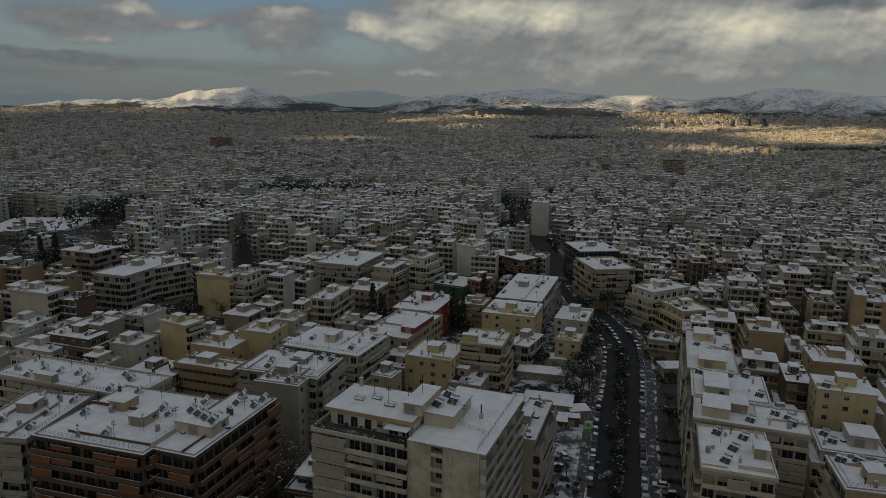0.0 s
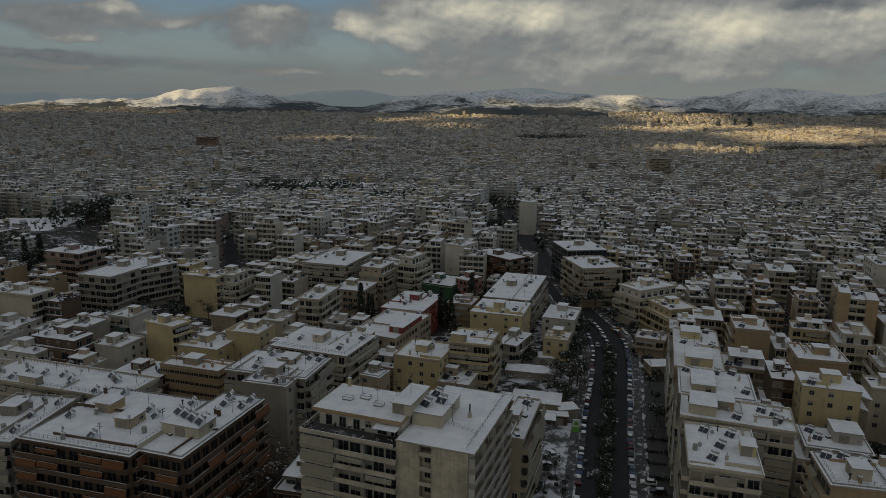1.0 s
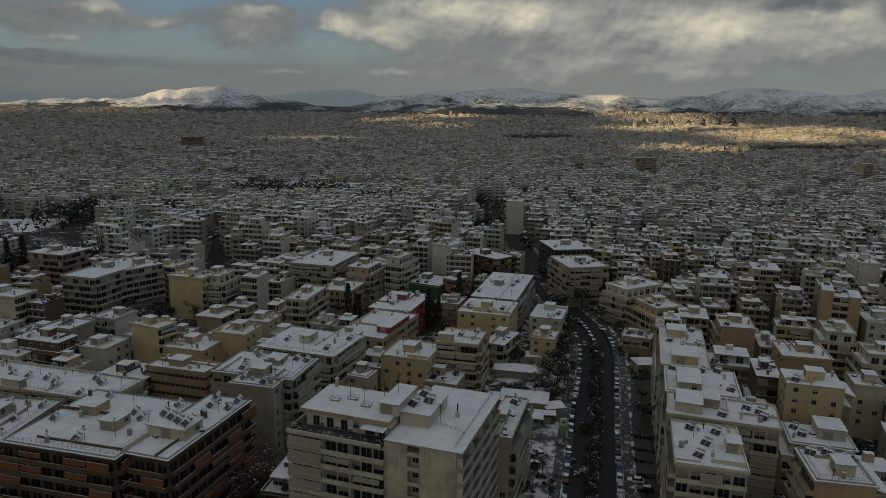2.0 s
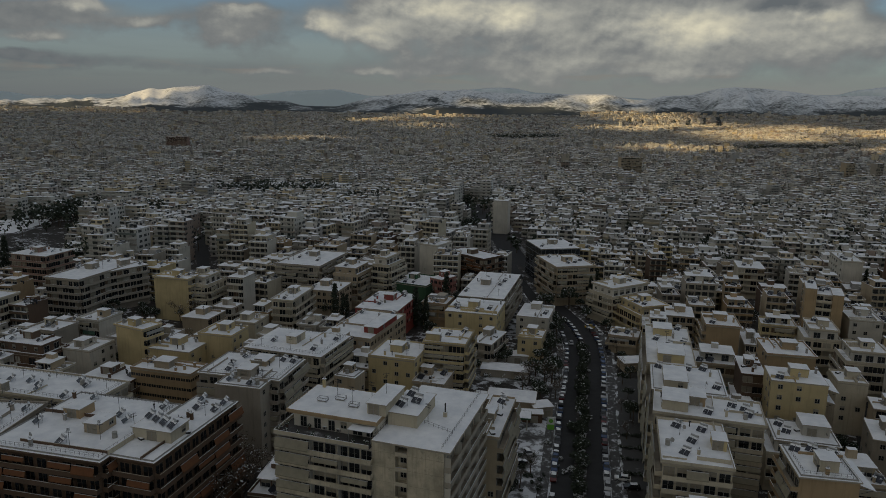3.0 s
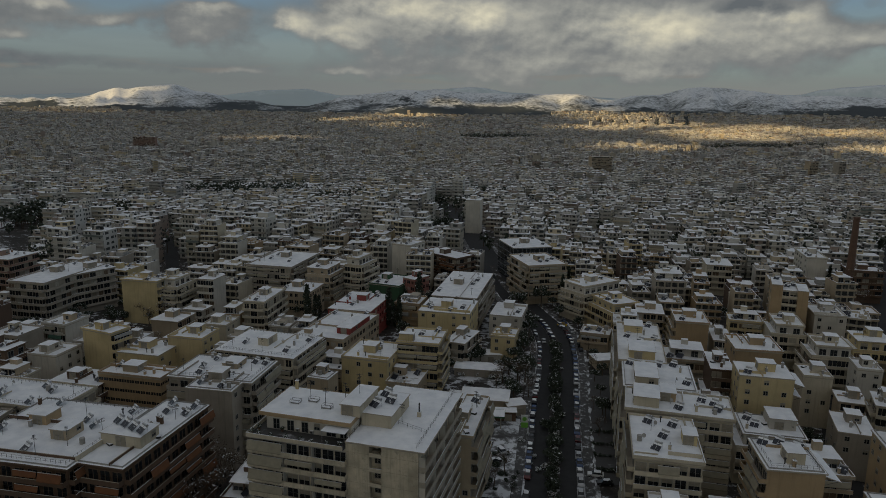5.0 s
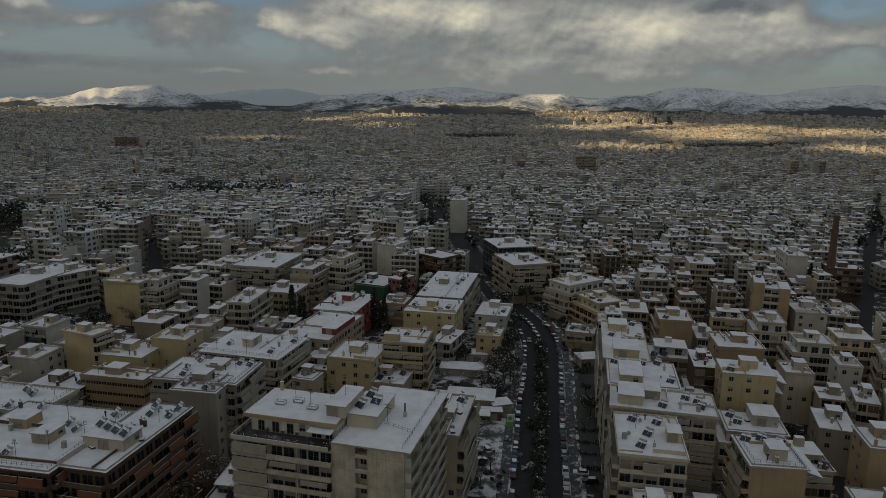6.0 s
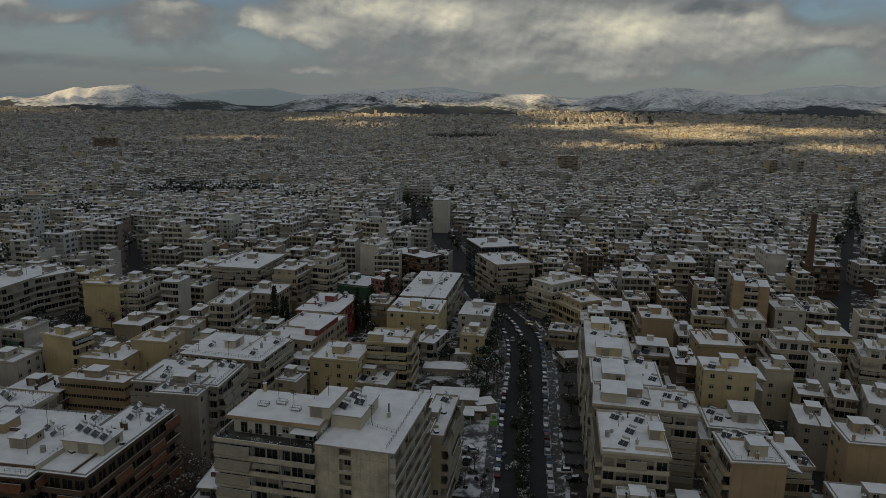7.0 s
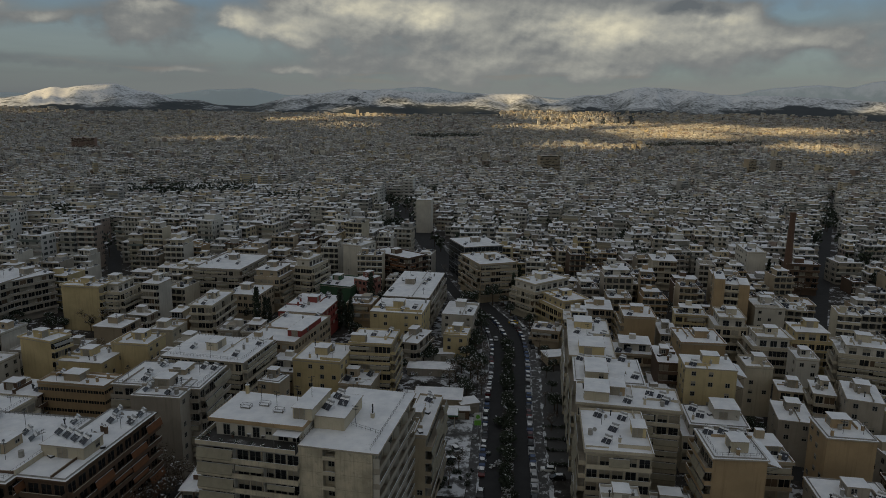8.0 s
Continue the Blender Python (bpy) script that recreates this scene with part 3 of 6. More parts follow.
def window_row(length, n, half, z0, z1, key, rng, shut=0.3, even=False):
    """A floor's openings as one panel: piers of the wall's colour between dark panes."""
    s = Shape()
    xs = [-length / 2 + 0.05]
    for i in range(n):
        c = -length / 2 + length * (i + 0.5) / n
        wide = min(half if even else half * rng.choice((0.7, 1.0, 1.0, 1.12)), length / n / 2 - 0.04)
        xs += [c - wide, c - 0.04, c + 0.04, c + wide]
    xs.append(length / 2 - 0.05)
    kinds = [rng.choice(("shutter", "wood", "curtain", "shutter")) if rng.random() < shut + 0.25 else "pane" for _ in range(n)] if not even else ["pane"] * n
    casement(s, xs, [z0 - 0.06, z0, z1, z1 + 0.06], lambda i, j: None if j != 1 or i % 4 in (0, 2) else kinds[min(n - 1, i // 4)], key, 0.05, 0.045)
    return s


def opening_mesh(name, w, h, kind, bars="frame"):
    """One framed opening, seen from outside (towards -y), its sill at z = 0."""
    f = 0.09
    s = Shape()
    pane = "shutter" if kind == "shut" else "pane"
    casement(s, [-w / 2, -w / 2 + f, -f / 2, f / 2, w / 2 - f, w / 2], [0, f, h * 0.5, h - f, h], lambda i, j: None if i in (0, 2, 4) or j in (0, 3) else ("shutter" if kind == "half" and j == 2 else pane), bars)
    return s.mesh(name)


OPEN = {(n, k): opening_mesh(n, w, h, k) for n, w, h in (("window", 1.3, 1.35), ("balcony_door", 2.3, 2.25)) for k in ("clear", "half", "shut")}
DARK_DOOR = opening_mesh("balcony_door", 2.3, 2.25, "clear", "wood")


def side_frame(side, w, d):
    """Pose of a wall's own axes: x along the wall, -y outwards; and its length."""
    return {"f": (pose(0, -d / 2, 0, 0, 0, 0), w), "l": (pose(-w / 2, 0, 0, 0, 0, -90), d), "b": (pose(0, d / 2, 0, 0, 0, 180), w), "r": (pose(w / 2, 0, 0, 0, 0, 90), d)}[side]


def balcony_shape(length, key, style, reach=1.45):
    s = Shape()
    x0, x1 = -length / 2, length / 2
    s.box(x0, -reach, -0.16, x1, 0, 0.0, key if key == "brown" else "slab")
    if style == "iron":
        s.rod((x0, -reach + 0.04, 0.95), (x1, -reach + 0.04, 0.95), 0.03, "iron", 4)
        n = max(2, int(length / 0.6))
        for i in range(n + 1):
            px = x0 + 0.03 + (length - 0.06) * i / n
            s.box(px - 0.015, -reach + 0.03, 0, px + 0.015, -reach + 0.06, 0.95, "iron", None, False)
    else:
        s.box(x0, -reach, 0, x1, -reach + 0.1, 0.92, key)
        s.box(x0, -reach + 0.1, 0, x0 + 0.1, 0, 0.92, key)
        s.box(x1 - 0.1, -reach + 0.1, 0, x1, 0, 0.92, key)
        s.box(x0 - 0.02, -reach - 0.02, 0.92, x1 + 0.02, -reach + 0.12, 0.97, "slab", "snow" if RNG.random() < 0.5 else None)
    return s


def awning_shape(length, key, drop=1.25):
    s = Shape()
    x0, x1, t = -length / 2, length / 2, 0.03
    a, b = (-1.48, 2.78), (-1.48 - 0.32 * drop, 2.78 - drop)
    for q in (((x0, a[0], a[1]), (x1, a[0], a[1]), (x1, b[0], b[1]), (x0, b[0], b[1])), ((x0, a[0] + t, a[1]), (x0, b[0] + t, b[1]), (x1, b[0] + t, b[1]), (x1, a[0] + t, a[1]))):
        s.face(q, key)
    s.box(x0, b[0] - 0.02, b[1] - 0.22, x1, b[0] + 0.02, b[1] + 0.02, key)
    s.rod((x0, a[0] + 0.03, a[1] + 0.03), (x1, a[0] + 0.03, a[1] + 0.03), 0.07, "steel")
    return s


HEATER = {}


def heater_meshes():
    p, t, st = Shape(), Shape(), Shape()
    for dx in (-0.55, 0.55):
        n = len(p.v)
        x0, x1 = dx - 0.5, dx + 0.5
        top = [(x0, -0.9, 0.30), (x1, -0.9, 0.30), (x1, 0.55, 1.35), (x0, 0.55, 1.35)]
        p.face(top, "panel")
        p.face([(a, b + 0.05, c - 0.09) for a, b, c in reversed(top)], "steel")
        for i in range(4):
            a, b = top[i], top[(i + 1) % 4]
            p.face([a, (a[0], a[1] + 0.05, a[2] - 0.09), (b[0], b[1] + 0.05, b[2] - 0.09), b], "steel")
        p.face([(x0, 0.15, 1.09), (x1, 0.15, 1.09), (x1, 0.55, 1.38), (x0, 0.55, 1.38)], "snow")
    t.rod((-0.85, 0.75, 1.55), (0.85, 0.75, 1.55), 0.29, "steel", 12)
    t.face([(-0.8, 0.62, 1.83), (0.8, 0.62, 1.83), (0.8, 0.88, 1.83), (-0.8, 0.88, 1.83)], "snow")
    for x in (-0.9, 0.9):
        st.rod((x, 0.75, 0), (x, 0.75, 1.3), 0.03, "steel", 4)
        st.rod((x, -0.9, 0), (x, -0.9, 0.25), 0.03, "steel", 4)
        st.rod((x, -0.9, 0.22), (x, 0.75, 1.28), 0.03, "steel", 4)
    HEATER.update(collector=p.mesh("collector"), tank=t.mesh("tank"), stand=st.mesh("stand"))


heater_meshes()


def small_heater():
    """The same heater for the roofs further off, pressed into one mesh."""
    s = Shape()
    top = [(-1.1, -0.9, 0.30), (1.1, -0.9, 0.30), (1.1, 0.55, 1.35), (-1.1, 0.55, 1.35)]
    s.face(top, "panel")
    s.face([(a, b + 0.05, c - 0.09) for a, b, c in reversed(top)], "steel")
    s.rod((-0.95, 0.75, 1.5), (0.95, 0.75, 1.5), 0.3, "steel", 8)
    for x in (-0.9, 0.9):
        s.rod((x, 0.75, 0), (x, 0.75, 1.3), 0.04, "iron", 4)
        s.rod((x, -0.9, 0), (x, -0.9, 0.25), 0.04, "iron", 4)
    return s.mesh("solar_water_heater"), s.mats


SMALL_HEATER, HEATER_KEYS = small_heater()
FAR_HEATERS = Shape()  # heaters past the countable ones


def roof_heaters(x, y, w, d, turn, h, rng, most):
    """A few heaters standing about on a block's roof, all turned to the south-west."""
    spots = []
    for _ in range(rng.randint(0, most)):
        px, py = rng.uniform(-w / 2 + 1.4, w / 2 - 1.4), rng.uniform(-d / 2 + 1.3, d / 2 - 1.3)
        if all(math.hypot(px - a, py - b) > 2.4 for a, b in spots):
            spots.append((px, py))
            at = pose(x, y, 0, 0, 0, turn) @ pose(px, py, h)
            if math.hypot(x, y) > 250:
                m, n = pose(*at.translation, 0, 0, -50 + rng.uniform(-12, 12)), len(FAR_HEATERS.v)
                FAR_HEATERS.v.extend(tuple(m @ v.co) for v in SMALL_HEATER.vertices)
                for f in SMALL_HEATER.polygons:
                    FAR_HEATERS.f.append(tuple(n + i for i in f.vertices))
                    FAR_HEATERS.m.append(FAR_HEATERS.slot(HEATER_KEYS[f.material_index]))
                continue
            thing("solar_water_heater", pose(*at.translation, 0, 0, -50 + rng.uniform(-12, 12)), "dark solar panel and steel tank on a snowy roof", "water heater", "roof solar heaters", "thing", SMALL_HEATER)


def heater(m):
    ob = thing("solar_water_heater", m, "dark solar panels with steel water tank on snowy roof", "water heater", "roof solar heaters")
    for name in ("collector", "tank", "stand"):
        part(name, HEATER[name], ob)


def antenna_mesh(h, seed):
    r = random.Random(seed)
    s = Shape()
    s.rod((0, 0, 0), (0, 0, h), 0.05, "iron", 5)
    for z in (h - 0.2, h - 0.8):
        a = r.uniform(0, 3)
        dx, dy = math.cos(a), math.sin(a)
        s.rod((-dx * 0.7, -dy * 0.7, z), (dx * 0.7, dy * 0.7, z), 0.035, "iron", 4)
        for k in range(-3, 4):
            s.rod((dx * 0.2 * k - dy * 0.3, dy * 0.2 * k + dx * 0.3, z), (dx * 0.2 * k + dy * 0.3, dy * 0.2 * k - dx * 0.3, z), 0.025, "iron", 3)
    return s.mesh("antenna")


ANTENNAS = [antenna_mesh(3.0 + 0.5 * i, i) for i in range(4)]


def roof_box(root, name, x0, y0, x1, y1, z0, h, key, seed=0.0):
    """A small house on the roof: walls, projecting slab, snow, a door and a window."""
    s = Shape()
    s.box(x0, y0, z0, x1, y1, z0 + h, key, None, False)
    ob = part(name, s, root)
    r = Shape()
    r.box(x0 - 0.25, y0 - 0.25, z0 + h, x1 + 0.25, y1 + 0.25, z0 + h + 0.18, "slab")
    r.snowfield(x0 - 0.2, y0 - 0.2, x1 + 0.2, y1 + 0.2, z0 + h + 0.185, "snow", 1.2, 0.14, seed)
    part("roof", r, ob, "snow-covered flat roof slab")
    pick = int(abs(x0 * 13.7 + y1 * 7.1 + seed * 3.3)) % 5
    if pick in (0, 1):
        part("window", OPEN["window", "half" if pick else "clear"], ob, "", pose(x0 + (x1 - x0) * (0.3 + 0.4 * pick), y0, z0 + 0.9))
    elif pick == 2:
        part("door", OPEN["balcony_door", "shut"], ob, "", pose(x0 + (x1 - x0) * 0.35, y0, z0 + 0.05))
    if pick != 2:
        part("door", OPEN["balcony_door", "shut"], ob, "", pose(x0, (y0 + y1) / 2, z0 + 0.05, 0, 0, -90))
    return ob


def chimney_shape(h, key):
    s = Shape()
    s.box(-0.3, -0.3, 0, 0.3, 0.3, h, key, None, False)
    s.box(-0.4, -0.4, h, 0.4, 0.4, h + 0.12, "slab", "snow")
    s.rod((0, 0, h + 0.1), (0, 0, h + 0.6), 0.12, "steel", 8)
    return s


def vent_mesh(kind):
    s = Shape()
    if kind == 0:
        s.box(-0.8, -0.5, 0, 0.8, 0.5, 0.55, "iron", "snow")
    elif kind == 1:
        s.rod((0, 0, 0.2), (0, 0, 1.5), 0.55, "frame", 14)
        s.rod((0, 0, 0), (0, 0, 0.2), 0.5, "concrete", 8)
    elif kind == 2:
        s.rod((0, 0, 0), (0, 0, 1.3), 0.14, "iron", 8)
        s.rod((0, 0, 1.3), (0, 0, 1.55), 0.28, "iron", 8)
    else:
        s.rod((0, 0, 0), (0, 0, 0.9), 0.05, "steel", 5)
        s.rod((0, -0.05, 1.1), (0.12, -0.35, 1.25), 0.10, "frame", 12, 0.5)
    return s.mesh("vent")


VENTS = [vent_mesh(i) for i in range(4)]


def railing_shape(pts, z, h=0.9):
    s = Shape()
    for a, b in zip(pts, pts[1:]):
        a, b = Vector((*a, z)), Vector((*b, z))
        n = max(1, int((b - a).length / 1.1))
        for k in (h, h * 0.5):
            s.rod(a + Vector((0, 0, k)), b + Vector((0, 0, k)), 0.022, "iron", 4)
        for i in range(n + 1):
            p = a.lerp(b, i / n)
            s.box(p.x - 0.022, p.y - 0.022, z, p.x + 0.022, p.y + 0.022, z + h, "iron", None, False)
    return s


WORDS = {"cream": "cream plaster", "sand": "sand-coloured", "ochre": "ochre plaster", "yellow": "pale yellow", "white": "white plaster", "grey": "grey plaster",
         "brown": "brown-clad", "pink": "pinkish", "salmon": "salmon-pink", "red": "red plaster", "green": "green plaster", "glass": "dark glass-fronted"}


spare = random.Random(31)


def apartment(x, y, w, d, turn, floors, wall, awning="none", sides="fl", balcony="p", setback=False, box=True, heaters=2, rail=False, whole=True, houses=(), rim=None, blind=False):
    """A flat-roofed apartment block. sides: walls with openings and balconies (f, l, b, r along its own axes). balcony: p solid parapets,
    iron rails, s small windows only, win large windows, strip ribbon windows, none."""
    rng = random.Random(int(x * 31 + y * 17) & 0xffff)
    base = land(x, y)
    TAKEN.append((x, y, w / 2, d / 2, radians(turn)))
    near = math.hypot(x, y) < 205
    look_of = {"p": "balconies", "iron": "railed balconies", "s": "small windows", "win": "large windows", "strip": "ribbon windows", "none": "plain walls"}[balcony]
    extra = {"none": "", "beige": " and beige awnings", "orange": " and orange awnings", "grey": " and grey awnings", "green": " and green awnings"}[awning]
    root = thing("apartment_building", pose(x, y, base, 0, 0, turn), f"{WORDS[wall]} {floors}-storey block, {look_of}{extra}, snowy roof", "building", "city buildings")
    h = floors * STOREY + 0.5
    s = Shape()
    full = floors - 1 if setback else floors
    hb = full * STOREY + 0.5
    s.box(-w / 2, -d / 2, 0, w / 2, d / 2, hb, wall, None, False)
    part("wall", s, root)
    x0, y0, x1, y1 = -w / 2, -d / 2, w / 2, d / 2
    if setback:
        t = Shape()
        t.box(x0, y0, hb, x1, y1, hb + 0.12, "slab", "snow_patchy")
        for bx in ((x0, y0, x1, y0 + 0.15), (x0, y0 + 0.15, x0 + 0.15, y1), (x1 - 0.15, y0 + 0.15, x1, y1)):
            t.box(bx[0], bx[1], hb + 0.12, bx[2], bx[3], hb + 0.95, wall, "snow")
        part("terrace", t, root, "snowy roof terrace with low parapet")
        x0, y0, x1 = x0 + 2.4, y0 + 2.6, x1 - 0.8
        p = Shape()
        p.box(x0, y0, hb + 0.12, x1, y1, h, "white" if wall in ("cream", "white", "grey") else wall, None, False)
        pent = part("penthouse", p, root)
        n = max(2, int((x1 - x0) / 3.2))
        for i in range(n):
            part("balcony_door", OPEN["balcony_door", rng.choice(("clear", "half"))], pent, "", pose(x0 + (x1 - x0) * (i + 0.5) / n, y0, hb + 0.15))
        n = max(1, int((y1 - y0) / 4))
        for i in range(n):
            part("window", OPEN["window", "half"], pent, "", pose(x0, y0 + (y1 - y0) * (i + 0.5) / n, hb + 1.0, 0, 0, -90))
    over = 0.5 if balcony in ("p", "iron") else 0.12
    if "f" not in sides and "l" in sides:
        over = 0.35
    r = Shape()
    r.box(x0 - over, y0 - over, h, x1 + over, y1 + over, h + 0.28, "brown" if wall == "brown" else "slab")
    roof = part("roof", r, root)
    c = Shape()
    c.snowfield(x0 - over + 0.12, y0 - over + 0.12, x1 + over - 0.12, y1 + over - 0.12, h + 0.285, "snow", 1.5 if near else 2.5, 0.17, x)
    part("snow_cover", c, roof, "even sheet of fresh snow")
    if rim is None:
        rim = rng.random() < 0.45
    if rim:
        u = Shape()
        e = over - 0.02
        for bx in ((x0 - e, y0 - e, x1 + e, y0 - e + 0.2), (x0 - e, y1 + e - 0.2, x1 + e, y1 + e), (x0 - e, y0 - e + 0.2, x0 - e + 0.2, y1 + e - 0.2), (x1 + e - 0.2, y0 - e + 0.2, x1 + e, y1 + e - 0.2)):
            u.box(bx[0], bx[1], h + 0.28, bx[2], bx[3], h + 0.85, wall if wall != "glass" else "iron", "snow" if rng.random() < 0.6 else "slab")
        part("parapet", u, roof, "low plastered roof parapet")
    elif near:
        u = Shape()
        e = over - 0.55
        for bx in ((x0 - e, y0 - e, x1 + e, y0 - e + 0.14), (x0 - e, y1 + e - 0.14, x1 + e, y1 + e), (x0 - e, y0 - e + 0.14, x0 - e + 0.14, y1 + e - 0.14), (x1 + e - 0.14, y0 - e + 0.14, x1 + e, y1 + e - 0.14)):
            u.box(bx[0], bx[1], h + 0.28, bx[2], bx[3], h + 0.62, "concrete")
        part("kerb", u, roof, "bare dark kerb round the roof")
    if rail:
        q = 1.0
        part("railing", railing_shape([(x0 + q, y1 - q), (x0 + q, y0 + q), (x1 - q, y0 + q), (x1 - q, y1 - q)], h + 0.3), root, "thin dark iron roof railing")
    # floors
    for side in sides:
        fr, length = side_frame(side, w, d)
        for k in range(1, full):
            z = k * STOREY + 0.5
            lift = fr @ Matrix.Translation((0, 0, z))
            if balcony in ("p", "iron"):
                part("balcony", balcony_shape(length, wall, "iron" if balcony == "iron" else "p"), root, "", lift)
                bay = 2.9
                n = max(1, round(length / bay))
                if not near:
                    s = window_row(length, n, 1.3, 0.1, 2.5, wall, rng, 0.2)
                    part("glazing_strip", s, root, "", lift)
                for i in range(n):
                    px = -length / 2 + length * (i + 0.5) / n
                    if near:
                        part("balcony_door", DARK_DOOR if wall == "brown" else OPEN["balcony_door", rng.choice(("clear", "clear", "half", "shut"))], root, "", lift @ Matrix.Translation((px, 0, 0.05)))
                if awning != "none":
                    n = max(1, round(length / 5.5))
                    for i in range(n):
                        px = -length / 2 + length * (i + 0.5) / n
                        if rng.random() < (0.24 if awning == "orange" else 0.6):
                            part("awning", awning_shape(length / n - 0.25, "awning_" + awning, rng.choice((0.9, 1.25, 1.5)) if near else rng.choice((0.45, 0.7, 0.95))), root, f"{awning} canvas awning let down", lift @ Matrix.Translation((px, 0, -0.16)))
                        elif awning == "orange" and near and spare.random() < 0.24:
                            part("awning", awning_shape(length / n - 0.25, "awning_orange", spare.choice((0.7, 1.0, 1.35))), root, "orange canvas awning let down", lift @ Matrix.Translation((px, 0, -0.16)))
            elif balcony == "strip":
                s = window_row(length, int(length / 1.6), 0.76, 1.2, 2.1, wall, rng, 0.1, True)
                part("glazing_strip", s, root, "", lift)
            elif balcony in ("s", "win"):
                bay = 4.2 if balcony == "s" else 2.6
                n = max(1, round(length / bay))
                for i in range(n):
                    if balcony == "s" and rng.random() < 0.3:
                        continue
                    px = -length / 2 + length * (i + 0.5) / n
                    if near or balcony == "s":
                        part("window", OPEN["window", rng.choice(("clear", "clear", "half"))], root, "", lift @ Matrix.Translation((px, 0, 0.95)))
                if balcony == "win" and not near:
                    s = window_row(length, n, 0.9, 0.8, 2.3, wall, rng, 0.1)
                    part("glazing_strip", s, root, "", lift)
    if wall == "glass":
        for side in "flr":
            fr, length = side_frame(side, w, d)
            g = Shape()
            for k in range(1, full + 1):
                g.box(-length / 2, -0.06, k * STOREY + 0.2, length / 2, -0.001, k * STOREY + 0.34, "steel")
            n = int(length / 2.4)
            for i in range(n + 1):
                px = -length / 2 + length * i / n
                g.box(px - 0.04, -0.08, 0.4, px + 0.04, -0.061, hb, "steel")
            part("facade_grid", g, root, "thin metal grid of the curtain wall", fr)
    # small service windows on the other walls
    for side in "flr":
        if side in sides or balcony == "none" or not near or blind:
            continue
        fr, length = side_frame(side, w, d)
        for k in range(1, full):
            for px in (-length * 0.22, length * 0.27):
                if rng.random() < 0.55:
                    part("window", OPEN["window", "clear"], root, "", fr @ pose(px, 0, k * STOREY + 1.5))
    # on the roof
    spots = []
    for hx, hy, hw, hd, hh, hk in houses:
        roof_box(root, "stair_house", hx - hw / 2, hy - hd / 2, hx + hw / 2, hy + hd / 2, h + 0.28, hh, hk, hy)
        spots.append((hx, hy, max(hw, hd) * 0.7))
    if box and not houses:
        bw, bd = min(4.5, (x1 - x0) * 0.4), min(4.0, (y1 - y0) * 0.4)
        cx, cy = x0 + (x1 - x0) * rng.uniform(0.4, 0.65), y0 + (y1 - y0) * rng.uniform(0.45, 0.65)
        roof_box(root, "stair_house", cx - bw / 2, cy - bd / 2, cx + bw / 2, cy + bd / 2, h + 0.28, 2.5, wall if wall != "glass" else "grey", y)
        spots.append((cx, cy, max(bw, bd) * 0.75))
    for i in range(rng.randint(1, 3)):
        cx, cy = rng.uniform(x0 + 1, x1 - 1), rng.uniform(y0 + 1, y1 - 1)
        part("chimney", chimney_shape(rng.uniform(1.0, 1.8), rng.choice((wall, "concrete")) if wall != "glass" else "concrete"), root, "", pose(cx, cy, h + 0.28))
        spots.append((cx, cy, 1.0))
    if whole and math.hypot(x, y) < 330:
        for i in range(rng.randint(1, 3)):
            u = Shape()
            if rng.random() < 0.5:
                n, py = (x1 - x0) * rng.uniform(0.3, 0.8), rng.uniform(y0 + 1.5, y1 - 1.5)
                u.box(-n / 2, -0.1, 0, n / 2, 0.1, rng.uniform(0.5, 1.1), wall if wall != "glass" else "grey", rng.choice(("snow", "slab")))
                at = pose(x0 + n / 2 if rng.random() < 0.5 else x1 - n / 2, py, h + 0.29)
            else:
                n, px = (y1 - y0) * rng.uniform(0.3, 0.8), rng.uniform(x0 + 1.5, x1 - 1.5)
                u.box(-0.1, -n / 2, 0, 0.1, n / 2, rng.uniform(0.5, 1.1), wall if wall != "glass" else "grey", rng.choice(("snow", "slab")))
                at = pose(px, y0 + n / 2 if rng.random() < 0.5 else y1 - n / 2, h + 0.29)
            part("party_wall", u, root, "low plastered wall across the roof", at)
        for i in range(rng.randint(3, 6) if near else rng.randint(0, 2)):
            part("vent", rng.choice(VENTS), root, "", pose(rng.uniform(x0 + 1, x1 - 1), rng.uniform(y0 + 1, y1 - 1), h + 0.29, 0, 0, rng.uniform(0, 90)))
    if whole:
        for i in range(heaters * 2 + (14 if near else 5 if math.hypot(x, y) < 320 else 1)):
            px, py = rng.uniform(x0 + 1.6, x1 - 1.6), rng.uniform(y0 + 1.6, y1 - 1.6)
            if x1 - x0 < 4 or y1 - y0 < 4 or any(math.hypot(px - a, py - b) < c + 1.6 for a, b, c in spots):
                continue
            spots.append((px, py, 1.3))
            at = pose(x, y, base, 0, 0, turn) @ pose(px, py, h + 0.29)
            if i % 3 < 2:
                heater(pose(*at.translation, 0, 0, -50 + rng.uniform(-10, 10)))
            else:
                tagged(part("antenna", rng.choice(ANTENNAS), None, "", at), "thin aerial mast on a snowy roof", "antenna", "roof aerials")
    return root


# ---- near buildings ----
apartment(-69.3, 147.0, 27.5, 27.5, 73.6, 8, "brown", "orange", "fl", "p", rail=True, rim=False, houses=((3.4, 5.3, 4.7, 4.2, 2.3, "ochre"), (-1.6, -4.2, 5.1, 3.9, 2.3, "sand")))
brown_block = apartment(-49.8, 145.2, 29.9, 10.9, 71.5, 8, "brown", "orange", "fl", "p", rim=False, houses=((-4.6, 0.5, 6.1, 9.3, 2.6, "cream"),))
apartment(-96.8, 153.6, 23.4, 16.0, 82.6, 7, "grey", "beige", "fl", "p", rail=True)
apartment(-96.7, 177.6, 13.9, 45.8, 72.0, 7, "cream", "beige", "fl", "p", heaters=5, rail=True, houses=((-6.3, 5.4, 2, 6.1, 2.4, "cream"),))
